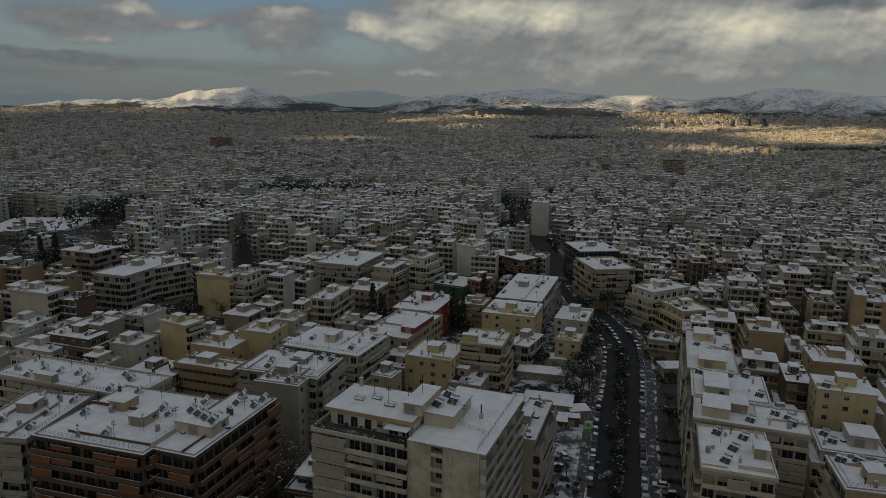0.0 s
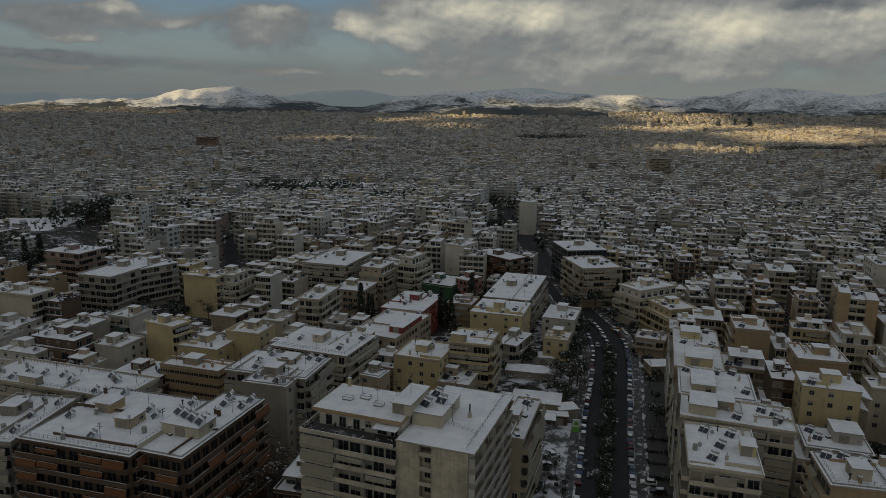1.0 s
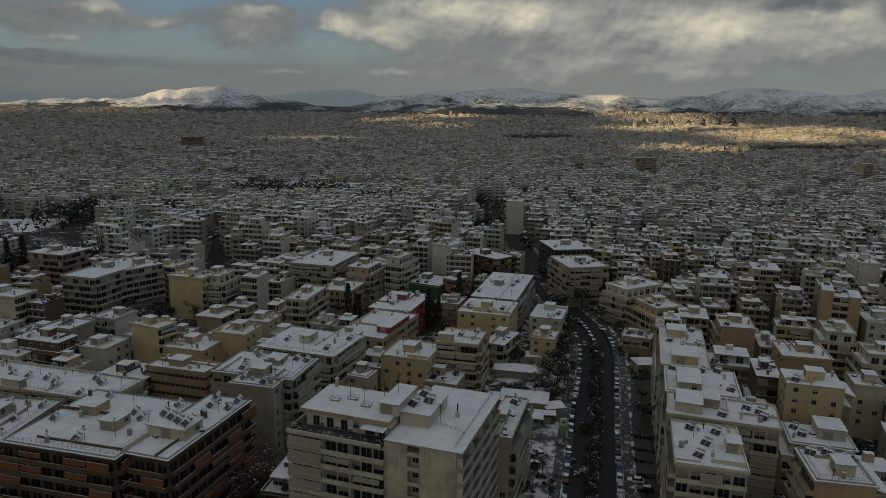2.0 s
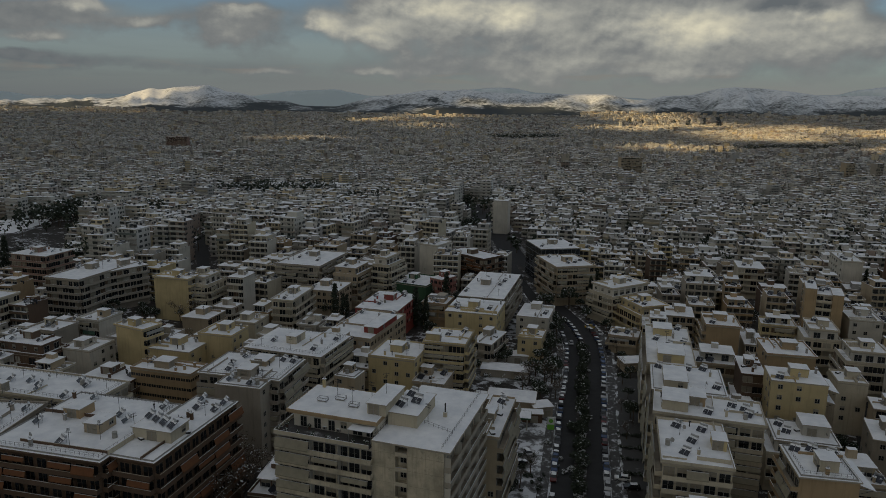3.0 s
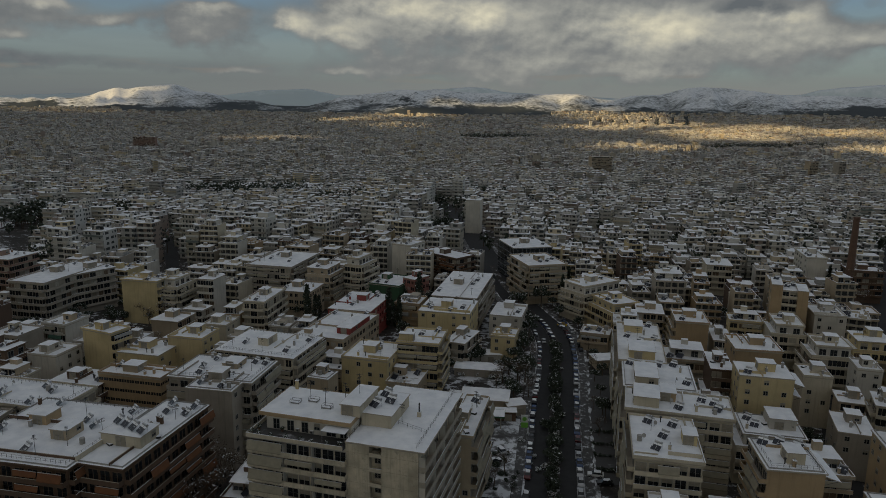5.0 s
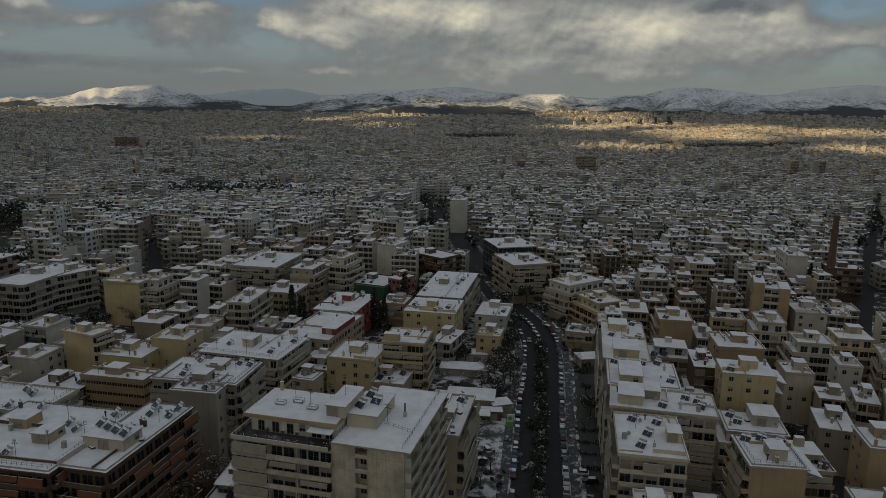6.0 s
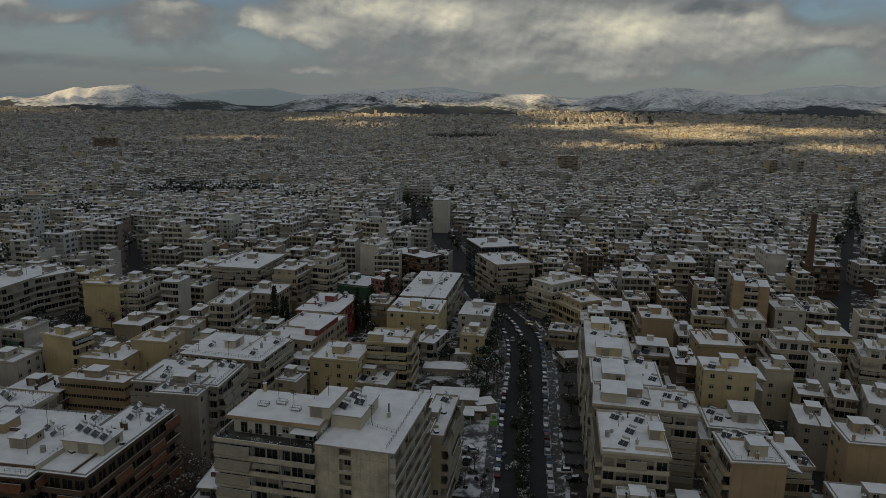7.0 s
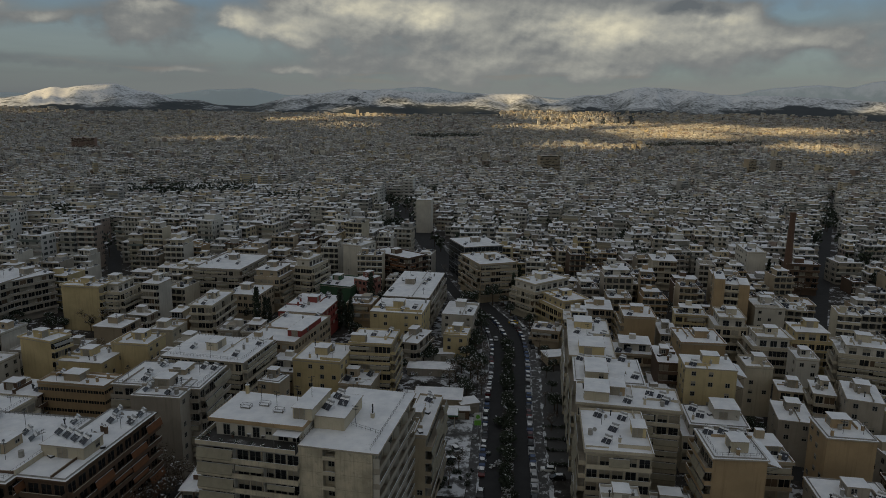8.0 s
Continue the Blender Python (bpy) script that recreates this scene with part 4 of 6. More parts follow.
apartment(-71.3, 204.6, 8.6, 20.6, 72.0, 5, "ochre", "none", "fl", "strip", houses=((0.2, 1.2, 4.4, 5.0, 2.2, "sand"),))
apartment(-42.9, 189.3, 16.1, 23.8, 74.3, 7, "grey", "beige", "fl", "p", rail=True, houses=((2.4, -2.0, 5.5, 4.6, 1.6, "sand"), (-6.0, -0.9, 3.4, 3.1, 2.2, "white")))
apartment(-42.2, 180.1, 11.7, 13.1, 74.0, 7, "grey", "beige", "f", "s", heaters=4, blind=True)
apartment(-34.5, 218.5, 20.4, 26.5, 69.0, 6, "cream", "beige", "fl", "p", rail=True, houses=((-0.3, 0.7, 6.2, 3.4, 2.6, "cream"),))
apartment(-14.5, 255.4, 32.4, 18.5, 67.5, 4, "sand", "none", "fl", "win", houses=((-1.0, -6.3, 17.6, 5.4, 2.4, "red"),))
apartment(-7.3, 287.7, 27.1, 18.3, 70.9, 4, "red", "none", "fl", "win")
apartment(-63.8, 239.3, 11.2, 13.0, 72.9, 5, "yellow", "beige", "f", "s")
apartment(-77.6, 233.7, 12.1, 15.9, 72.0, 4, "yellow", "none", "f", "s")
apartment(-92.1, 236.8, 7.3, 13.3, 60.5, 6, "yellow", "grey", "f", "p")
apartment(-108.3, 233.6, 11.7, 12.3, 72.0, 4, "white", "none", "f", "s")
apartment(-125.2, 230.3, 11.4, 20.5, 72.0, 5, "brown", "none", "fl", "p", setback=True)
apartment(-134.7, 225.7, 11.8, 17.6, 72.0, 4, "white", "none", "fl", "p", setback=True)
apartment(-130.4, 267.3, 13.3, 12.8, 72.0, 3, "cream", "none", "f", "s")
apartment(-164.7, 276.3, 10.4, 19.7, 72.0, 6, "cream", "none", "f", "p")
apartment(-141.7, 319.6, 39.0, 17.5, 72.0, 6, "grey", "none", "fl", "p")
apartment(-133.6, 325.7, 21.4, 13.6, 49.7, 6, "grey", "none", "fl", "p")
apartment(-176.9, 344.1, 16.4, 20.5, 70.8, 7, "pink", "none", "fl", "p")
apartment(-100.7, 306.8, 9.6, 17.0, 72.0, 6, "yellow", "grey", "f", "p")
apartment(-89.4, 309.4, 15.3, 12.2, 72.0, 6, "cream", "beige", "fl", "p", setback=True)
apartment(-73.2, 309.1, 10.0, 7.4, 72.0, 6, "white", "none", "l", "p")
apartment(-45.9, 343.7, 33.6, 22.4, 72.0, 6, "grey", "beige", "fl", "p")
apartment(-24.7, 329.6, 18.2, 12.7, 68.8, 6, "sand", "beige", "fl", "p", setback=True)
apartment(-34.6, 312.7, 16.8, 14.8, 72.0, 4, "sand", "none", "fl", "win")
apartment(-47.1, 287.9, 21.6, 8.9, 75.1, 5, "cream", "none", "fl", "p")
apartment(-75.6, 292.6, 7.5, 8.6, 69.9, 3, "white", "none", "fl", "p")
apartment(-8.0, 335.1, 17.3, 8.9, 64.2, 7, "cream", "beige", "fl", "p", setback=True)
apartment(6.1, 335.4, 20.5, 19.2, 62.6, 3, "green", "none", "fl", "none")
apartment(18.5, 330.0, 11.1, 7.4, 46.4, 4, "salmon", "none", "fl", "win")
apartment(16.4, 367.6, 14.9, 11.0, 55.0, 7, "white", "none", "f", "s")
apartment(37.0, 369.4, 14.1, 28.5, 40.0, 5, "brown", "orange", "fl", "p")
apartment(-1.6, 218.0, 16.8, 15.3, 70.1, 5, "yellow", "none", "fl", "s", heaters=5)
apartment(14.7, 222.5, 13.9, 13.4, 73.8, 6, "yellow", "beige", "fl", "p", houses=((-5.5, 4.0, 2.3, 4.7, 2.6, "yellow"),))
apartment(28.3, 269.0, 19.7, 20.4, 72.0, 5, "yellow", "none", "fl", "s")
apartment(38.6, 303.2, 44.6, 18.8, 72.0, 5, "grey", "beige", "fl", "p")
apartment(55.5, 282.8, 19.4, 13.3, 70.3, 3, "white", "none", "fl", "s")
apartment(48.1, 251.8, 10.6, 8.9, 70.2, 3, "yellow", "none", "fl", "s")
apartment(31.5, 249.2, 15.7, 7.3, 62.4, 3, "grey", "none", "fl", "p")
apartment(21.6, 154.8, 21.9, 5.2, 71.6, 7, "sand", "beige", "f", "p")
apartment(63.8, 140.3, 13.8, 20.7, -17.3, 7, "cream", "beige", "fl", "p", heaters=2, rim=True, houses=((5.2, -0.4, 2.9, 4.4, 2.4, "yellow"),))
apartment(74.7, 158.1, 24.7, 13.3, -20.6, 7, "cream", "beige", "fl", "p", heaters=6, houses=((-7.7, -0.3, 6.0, 8.6, 2.6, "cream"), (-2.4, 3.3, 3.7, 6.1, 2.4, "ochre")))
apartment(77.1, 176.9, 18.5, 19.4, -18.0, 7, "cream", "beige", "l", "p", heaters=5, houses=((-3.5, -3.7, 5.8, 11.2, 2.6, "cream"),))
apartment(82.3, 204.5, 13.1, 37.0, -18.0, 7, "cream", "beige", "l", "p", heaters=5, rim=True, houses=((-0.1, -11.6, 7.3, 9.7, 2.6, "yellow"), (-1.6, 12.0, 5.7, 7.1, 2.4, "yellow")))
yellow_end = apartment(108.9, 179.0, 14.2, 11.3, -18.0, 7, "yellow", "none", "fl", "s", heaters=6, blind=True)
ochre_end = apartment(87.0, 131.0, 11.3, 13.8, -13.2, 7, "ochre", "beige", "l", "p", heaters=7, rail=True, blind=True, houses=((0.6, -2.2, 3.6, 4.3, 2.6, "cream"),))
apartment(122.5, 139.8, 11.0, 11.3, -18.0, 6, "ochre", "beige", "l", "s", heaters=5, blind=True)
apartment(114.9, 239.6, 11.2, 15.9, -16.5, 6, "ochre", "none", "l", "p", blind=True)
apartment(122.9, 209.3, 14.1, 15.0, -14.8, 6, "ochre", "none", "l", "s", heaters=5, blind=True)
apartment(174.7, 196.3, 15.0, 12.6, -29.7, 6, "cream", "beige", "fl", "p", setback=True)
apartment(98.1, 303.7, 25.2, 15.4, 28.0, 5, "cream", "beige", "fl", "p", setback=True)
apartment(102.2, 284.1, 15.6, 18.7, 15.0, 4, "yellow", "none", "fl", "p", setback=True)
apartment(79.8, 337.6, 19.5, 26.2, 10.0, 6, "sand", "beige", "fl", "p")
apartment(82.4, 381.5, 22.1, 26.8, 8.0, 6, "glass", "none", "fl", "none")
apartment(230.9, 347.3, 9.6, 24.7, -18.0, 6, "white", "none", "l", "s", blind=True)
apartment(244.2, 324.0, 15.8, 12.0, -18.0, 5, "brown", "none", "fl", "p")
apartment(177.0, 343.2, 12.2, 16.0, -18.0, 5, "cream", "none", "f", "p")
apartment(154.5, 217.0, 13.6, 14.2, -18.0, 5, "cream", "none", "fl", "p", setback=True)
apartment(153.1, 195.8, 6.9, 10.0, -20.6, 5, "white", "none", "fl", "s")
apartment(140.4, 170.3, 5.3, 10.2, -28.3, 5, "cream", "none", "fl", "p")
apartment(144.0, 159.7, 8.9, 14.1, -30.8, 6, "grey", "none", "fl", "s")
apartment(101.6, 162.0, 17.9, 14.9, -18.0, 4, "cream", "none", "f", "p", heaters=5, setback=True, houses=((3.4, 2.7, 6.4, 7.5, 3.0, "white"),))
apartment(94.5, 160.9, 2.8, 7.2, -21.1, 2, "white", "none", "f", "s")
apartment(133.0, 191.7, 8.2, 10.3, -18.0, 5, "cream", "none", "f", "s")
apartment(125.8, 162.8, 9.0, 13.3, -24.5, 4, "grey", "none", "fl", "s")
apartment(111.2, 122.1, 15.0, 12.3, -18.0, 4, "grey", "none", "l", "s")
apartment(72.2, 129.8, 11.4, 8.6, -18.0, 3, "white", "none", "f", "s")
apartment(103.2, 193.8, 9.1, 14.2, -20.8, 3, "grey", "none", "f", "s")
apartment(103.9, 194.8, 6.0, 14.7, -18.0, 6, "brown", "none", "f", "p", blind=True)
apartment(58.2, 122.5, 7.9, 9.6, -16.7, 5, "white", "none", "f", "s")
apartment(136.7, 179.3, 7.0, 8.3, -23.8, 4, "sand", "none", "f", "p")
apartment(153.5, 241.3, 12.3, 15.7, -20.0, 5, "cream", "none", "f", "p", setback=True)
apartment(177.9, 254.0, 11.5, 15.2, -18.0, 5, "white", "none", "f", "s")
apartment(173.1, 221.6, 14.3, 14.1, -18.0, 5, "yellow", "none", "f", "p", setback=True)
apartment(112.4, 271.6, 10.3, 14.6, -18.0, 4, "sand", "none", "f", "p")
apartment(125.9, 236.8, 6.0, 14.0, -18.2, 4, "white", "none", "f", "p")
apartment(-16.5, 198.6, 6.6, 6.8, 66.4, 5, "sand", "none", "f", "s")
apartment(-36.0, 203.2, 7.1, 5.6, 63.1, 3, "cream", "none", "f", "s")
apartment(-88.6, 206.7, 9.5, 16.2, 72.0, 4, "brown", "none", "f", "p")
apartment(-48.8, 255.2, 11.3, 9.4, 68.5, 3, "white", "none", "f", "s")
apartment(-82.3, 279.9, 12.0, 11.7, 72.0, 3, "sand", "none", "f", "p")
apartment(-61.6, 272.0, 11.4, 9.9, 73.4, 3, "cream", "none", "f", "s")
apartment(-87.8, 255.8, 7.2, 7.2, 74.5, 3, "grey", "none", "f", "s")
apartment(-162.8, 265.3, 12.9, 14.3, 72.0, 3, "white", "none", "f", "s")
apartment(-97.8, 248.1, 8.2, 8.0, 75.8, 3, "white", "none", "f", "s")


def tall_block():
    """The tall cream block nearest the camera: a balconied wing with a penthouse, and a deeper wing with a blank end wall."""
    rng = random.Random(5)
    root = thing("apartment_building", pose(-5.65, 121.5, 0, 0, 0, -21), "tall cream ten-storey block, beige awnings, penthouse and snowy roofs", "building", "city buildings")
    hb = 31.0
    s = Shape()
    s.box(-21.6, 1.3, 0, -1.2, 17, hb, "cream", None, False)
    part("wall", s, root)
    lift0 = pose(-11.2, 1.3, 0)
    for k in range(1, 10):
        z = k * STOREY + 0.5
        part("balcony", balcony_shape(20.6, "weathered", "p", 1.3), root, "", lift0 @ Matrix.Translation((0, 0, z)))
        for i in range(8):
            part("balcony_door", OPEN["balcony_door", rng.choice(("clear", "clear", "half", "clear"))], root, "", lift0 @ Matrix.Translation((-8.9 + 2.55 * i, 0, z + 0.05)))
        for px, n, odds in ((-6.4, 7.4, 0.9), (0.6, 5.6, 0.22), (6.9, 5.6, 0.45)):
            if rng.random() < odds:
                part("awning", awning_shape(n, "awning_beige", rng.choice((1.3, 1.7)) if odds > 0.8 else rng.choice((0.7, 1.0, 1.3))), root, "beige canvas awning let down", lift0 @ Matrix.Translation((px, 0.13, z - 0.16)))
        for px in (-2.65, 3.5):
            d = Shape()
            d.box(px - 0.05, -1.25, 0, px + 0.05, 0, 2.85, "white")
            part("divider", d, root, "", lift0 @ Matrix.Translation((0, 0, z)))
    t = Shape()
    t.box(-21.6, 0.0, hb, -1.2, 17, hb + 0.12, "concrete", "bare_slush")
    for bx in ((-21.6, 0.0, -1.3, 0.15), (-21.6, 0.15, -21.45, 17)):
        t.box(bx[0], bx[1], hb + 0.12, bx[2], bx[3], hb + 0.95, "cream", "snow")
    part("terrace", t, root, "snow-dusted roof terrace with low parapet")
    p = Shape()
    p.box(-19.6, 4.6, hb + 0.12, -1.3, 17, 34.0, "white", None, False)
    pent = part("penthouse", p, root, "pale penthouse wall with tall doors")
    for px, wide in ((-17.4, 0.62), (-14.3, 0.66), (-11.2, 0.62), (-5.6, 0.9), (-3.0, 0.62)):
        part("balcony_door", OPEN["balcony_door", "clear"], pent, "", pose(px, 4.6, hb + 0.2) @ Matrix.Diagonal((wide, 1, 1, 1)))
    part("window", OPEN["window", "half"], pent, "", pose(-8.6, 4.6, hb + 1.1))
    for px in (-12.7, -9.7, -1.9):
        q = Shape()
        q.box(px - 0.4, 4.25, hb + 0.35, px + 0.4, 4.58, hb + 0.95, "frame", "snow")
        q.rod((px, 4.25, hb + 0.65), (px, 4.22, hb + 0.65), 0.22, "iron", 12)
        part("air_conditioner", q, pent, "small pale air-conditioning unit")
    r = Shape()
    r.box(-21.0, 4.0, 34.0, -1.25, 17.2, 34.75, "ochre", None)
    roof = part("roof", r, root, "deep sand-coloured roof edge")
    c = Shape()
    c.snowfield(-20.85, 4.15, -1.4, 17.05, 34.755, "snow", 1.2, 0.14, 2.0)
    part("snow_cover", c, roof, "even sheet of fresh snow")
    part("railing", railing_shape([(-20.7, 16.8), (-20.7, 4.3)], 34.8, 0.6), roof)
    a = Shape()
    a.box(-6.6, 1.9, hb + 2.45, -1.6, 4.4, hb + 2.55, "steel", "snow")
    for px in (-6.4, -1.8):
        a.rod((px, 2.1, hb + 0.1), (px, 2.1, hb + 2.45), 0.05, "steel")
    part("pergola", a, root, "snowy terrace canopy on thin posts")
    # lift house between the wings
    roof_box(root, "stair_house", -4.6, 7.0, -0.6, 17.0, 34.76, 2.3, "cream", 3.0)
    for px, py in ((-15.6, 9.4), (-12.4, 11.2), (-8.4, 9.0)):
        q = Shape()
        for dx in (-1, 1):
            for dy in (-0.6, 0.6):
                q.rod((px + dx, py + dy, 34.8), (px + dx, py + dy, 35.7), 0.04, "iron", 4)
        for z in (35.2, 35.7):
            for dy in (-0.6, 0.6):
                q.rod((px - 1, py + dy, z), (px + 1, py + dy, z), 0.03, "iron", 4)
            for dx in (-1, 1):
                q.rod((px + dx, py - 0.6, z), (px + dx, py + 0.6, z), 0.03, "iron", 4)
        cage = part("machine_cage", q, root, "small railed equipment cage in the snow")
        q = Shape()
        q.box(px - 0.9, py - 0.5, 34.8, px + 0.9, py + 0.5, 35.15, "concrete", "snow")
        part("machine", q, cage, "low concrete plinth with snow on it")
    part("chimney", chimney_shape(2.0, "yellow"), root, "yellow plastered chimney", pose(-18.6, 15.9, 34.75))
    # deep wing with the blank end wall and its recessed window column
    s = Shape()
    zt = 32.2
    for bx in ((-1.2, 1.3, 3.6, 29.5, zt), (6.0, 1.3, 13.2, 29.5, zt), (3.6, 2.7, 6.0, 29.5, zt - 1.6)):
        s = Shape()
        s.box(bx[0], bx[1], 0, bx[2], bx[3], bx[4], "weathered", None, False)
        part("wall", s, root)
    for k in range(1, 11):
        z = k * STOREY + 0.2
        part("window", OPEN["window", rng.choice(("clear", "half"))], root, "", pose(4.8, 2.7, z + 0.5))
        q = Shape()
        q.box(3.6, 1.25, z - 0.7, 6.0, 2.7, z - 0.55, "slab", "snow" if k > 8 else None)
        q.box(3.6, 1.25, z - 0.55, 6.0, 1.37, z + 0.15, "cream", "snow" if k % 3 == 0 else None)
        part("balcony", q, root)
    for k in range(1, 10):
        z = k * STOREY + 0.9
        part("balcony", balcony_shape(27.4, "slab", "p", 1.3), root, "", pose(13.2, 15.4, z, 0, 0, 90))
        for i in range(8):
            part("balcony_door", OPEN["balcony_door", rng.choice(("clear", "half", "shut"))], root, "", pose(13.2, 2.9 + 3.4 * i, z + 0.05, 0, 0, 90))
        for i in range(4):
            q = Shape()
            q.box(13.2, 1.75 + 6.85 * i, z, 14.45, 1.87 + 6.85 * i, z + 2.8, "white", None)
            part("divider", q, root)
    r = Shape()
    r.box(-1.3, 1.2, zt, 14.5, 29.7, zt + 0.3, "slab")
    roof = part("roof", r, root)
    c = Shape()
    c.snowfield(-1.2, 1.3, 14.4, 29.6, zt + 0.305, "snow", 1.2, 0.14, 9.0)
    part("snow_cover", c, roof, "even sheet of fresh snow")
    part("railing", railing_shape([(-1.0, 9.0), (-1.0, 1.6)], zt + 0.3), roof)
    part("railing", railing_shape([(12.6, 2.0), (12.6, 29.3), (-1.0, 29.3)], zt + 0.3), roof)
    part("railing", railing_shape([(6.0, 11.0), (12.6, 8.5)], zt + 0.3), roof)
    roof_box(root, "stair_house", -0.8, 8.4, 5.4, 19.4, zt + 0.3, 2.7, "cream", 4.0)
    f = Shape()
    f.box(8.6, 15.0, zt + 0.3, 9.3, 15.7, zt + 1.5, "cream", "snow")
    f.rod((8.95, 15.35, zt + 1.5), (8.95, 15.35, zt + 3.4), 0.16, "iron", 8)
    part("flue", f, root, "dark stove pipe on a plastered base")
    here = pose(-5.65, 121.5, 0, 0, 0, -21)
    for px, py, size in ((-20.9, 1.0, 0.6), (-20.6, 3.4, 0.5), (-19.2, 0.7, 0.5), (-16.6, 0.8, 0.45), (-13.4, 0.7, 0.55), (-10.4, 0.8, 0.5), (-8.0, 0.7, 0.4), (-4.8, 0.8, 0.5), (-2.2, 0.9, 0.55), (-15.8, 3.9, 0.4)):
        at = here @ pose(px, py, hb + 0.12)
        pot = thing("potted_plant", at, "dark evergreen shrub in a pot on the terrace", "plant", "terrace plants")
        q = Shape()
        q.rod((0, 0, 0), (0, 0, 0.45), 0.2, "brick", 10, 0.28)
        part("pot", q, pot)
        leaf_rng = random.Random(int(px * 10) + 400)
        q = Shape()
        crown(q, leaf_rng, 0, 0, 0.4 + size, size, size, 90, 0.14, 0.12)
        part("foliage", q, pot)
    for px, py in ((1.0, 11.4), (3.4, 14.0), (1.4, 16.8)):
        at = here @ pose(px, py, zt + 3.2)
        heater(pose(*at.translation, 0, 0, -55 + 6 * px))
    for px, py, z in ((-9.2, 9.9, 34.8), (-6.4, 13.5, 34.8), (-13.8, 12.6, 34.8), (6.4, 12.0, zt + 0.3), (-2.6, 12.0, 37.3)):
        tagged(part("antenna", rng.choice(ANTENNAS), None, "", here @ pose(px, py, z)), "thin aerial mast on a snowy roof", "antenna", "roof aerials")


wall_between = Shape()
wall_between.box(-15.2, 4.75, 25.2, 2.0, 5.05, 26.4, "cream", "snow")
part("parapet", wall_between, brown_block, "cream plastered upstand between two roofs")
for px, py in ((-6.0, -3.5), (-5.2, -1.0), (-4.2, 1.5), (-3.3, 4.0)):
    spot = pose(-49.8, 145.2, 0, 0, 0, 71.5) @ pose(px, py, 8 * STOREY + 0.5 + 0.28 + 2.6 + 0.3)
    heater(pose(*spot.translation, 0, 0, -48))


def lean_canopy(root, x, y, z, run, reach, drop):
    """A long sloping canopy over a top-floor balcony, with snow lying on it."""
    s = Shape()
    top = [(x, y - run / 2, z), (x + reach, y - run / 2, z - drop), (x + reach, y + run / 2, z - drop), (x, y + run / 2, z)]
    s.face([(a, b, c - 0.18) for a, b, c in reversed(top)], "slab")
    for i in range(4):
        a, b = top[i], top[(i + 1) % 4]
        s.face([b, a, (a[0], a[1], a[2] - 0.18), (b[0], b[1], b[2] - 0.18)], "slab")
    s.face(top, "snow")
    for k in (-0.46, 0.0, 0.46):
        s.rod((x + reach - 0.1, y + k * run, z - drop - 0.1), (x + 0.02, y + k * run, z - drop - 1.2), 0.05, "iron", 4)
    part("canopy", s, root, "sloping snow-covered balcony canopy")


lean_canopy(ochre_end, 5.7, -0.5, 21.4, 12.5, 3.2, 1.1)
lean_canopy(yellow_end, 7.1, 0.3, 20.8, 10.4, 3.0, 0.9)
lean_canopy(yellow_end, 7.1, 0.3, 17.4, 10.4, 2.4, 0.7)


def twin_tower():
    """A slim block: two blank ochre shafts with a stack of balconies between them."""
    rng = random.Random(8)
    root = thing("apartment_building", pose(164.2, 258.1, 0, 0, 0, -27), "tall ochre block, two blank shafts with cream balconies between", "building", "city buildings")
    TAKEN.append((164.2, 258.1, 7, 7, radians(-27)))
    for x0, x1, y0, h in ((-6.7, -2.7, -6.6, 26.8), (-2.7, 2.8, -4.6, 24.4), (2.8, 6.7, -6.0, 25.0)):
        s = Shape()
        s.box(x0, y0, 0, x1, 6.6, h, "cream" if x0 == -2.7 else "ochre", None, False)
        shaft = part("wall", s, root, "" if x0 == -2.7 else "blank ochre shaft")
        r = Shape()
        r.box(x0 - 0.15, y0 - 0.15, h, x1 + 0.15, 6.75, h + 0.22, "slab")
        r.snowfield(x0, y0, x1, 6.6, h + 0.225, "snow", 1.3, 0.15, x0)
        part("roof", r, shaft, "snow-covered flat roof slab")
    for k in range(1, 8):
        z = k * STOREY + 0.4
        part("balcony", balcony_shape(5.46, "cream", "p", 1.7), root, "", pose(0.05, -4.6, z))
        for px in (-1.3, 1.4):
            part("balcony_door", OPEN["balcony_door", rng.choice(("clear", "clear", "half"))], root, "", pose(px, -4.6, z + 0.05))
        for py in (-2.0, 2.6):
            part("window", OPEN["window", "clear"], root, "", pose(-6.7, py, z + 0.9, 0, 0, -90))
    for px, py in ((-0.6, 0.5), (1.4, 3.2), (-4.7, 2.0)):
        at = pose(164.2, 258.1, 0, 0, 0, -27) @ pose(px, py, 27.1 if px < -4 else 24.7)
        heater(pose(*at.translation, 0, 0, -50))


twin_tower()


def factory_chimney():
    root = thing("factory_chimney", pose(236, 322, 0), "tall tapering brown brick factory chimney", "chimney")
    s = Shape()
    n, rings = 16, 22
    for j in range(rings + 1):
        z = 43.0 * j / rings
        r = 2.3 - 0.95 * j / rings
        for i in range(n):
            a = 6.28319 * i / n
            s.v.append((r * math.cos(a), r * math.sin(a), z))
    k = s.slot("brick")
    for j in range(rings):
        for i in range(n):
            s.f.append((j * n + i, j * n + (i + 1) % n, (j + 1) * n + (i + 1) % n, (j + 1) * n + i))
            s.m.append(k)
    part("shaft", s, root)
    for z, r in ((42.2, 1.62), (40.6, 1.5), (5.0, 2.42)):
        c = Shape()
        c.rod((0, 0, z), (0, 0, z + 0.7), r, "brick", 16)
        part("collar", c, root)
    p = Shape()
    p.box(-3.2, -3.2, 0, 3.2, 3.2, 4.5, "brick")
    part("plinth", p, root)
    TAKEN.append((236, 322, 4, 4, 0))


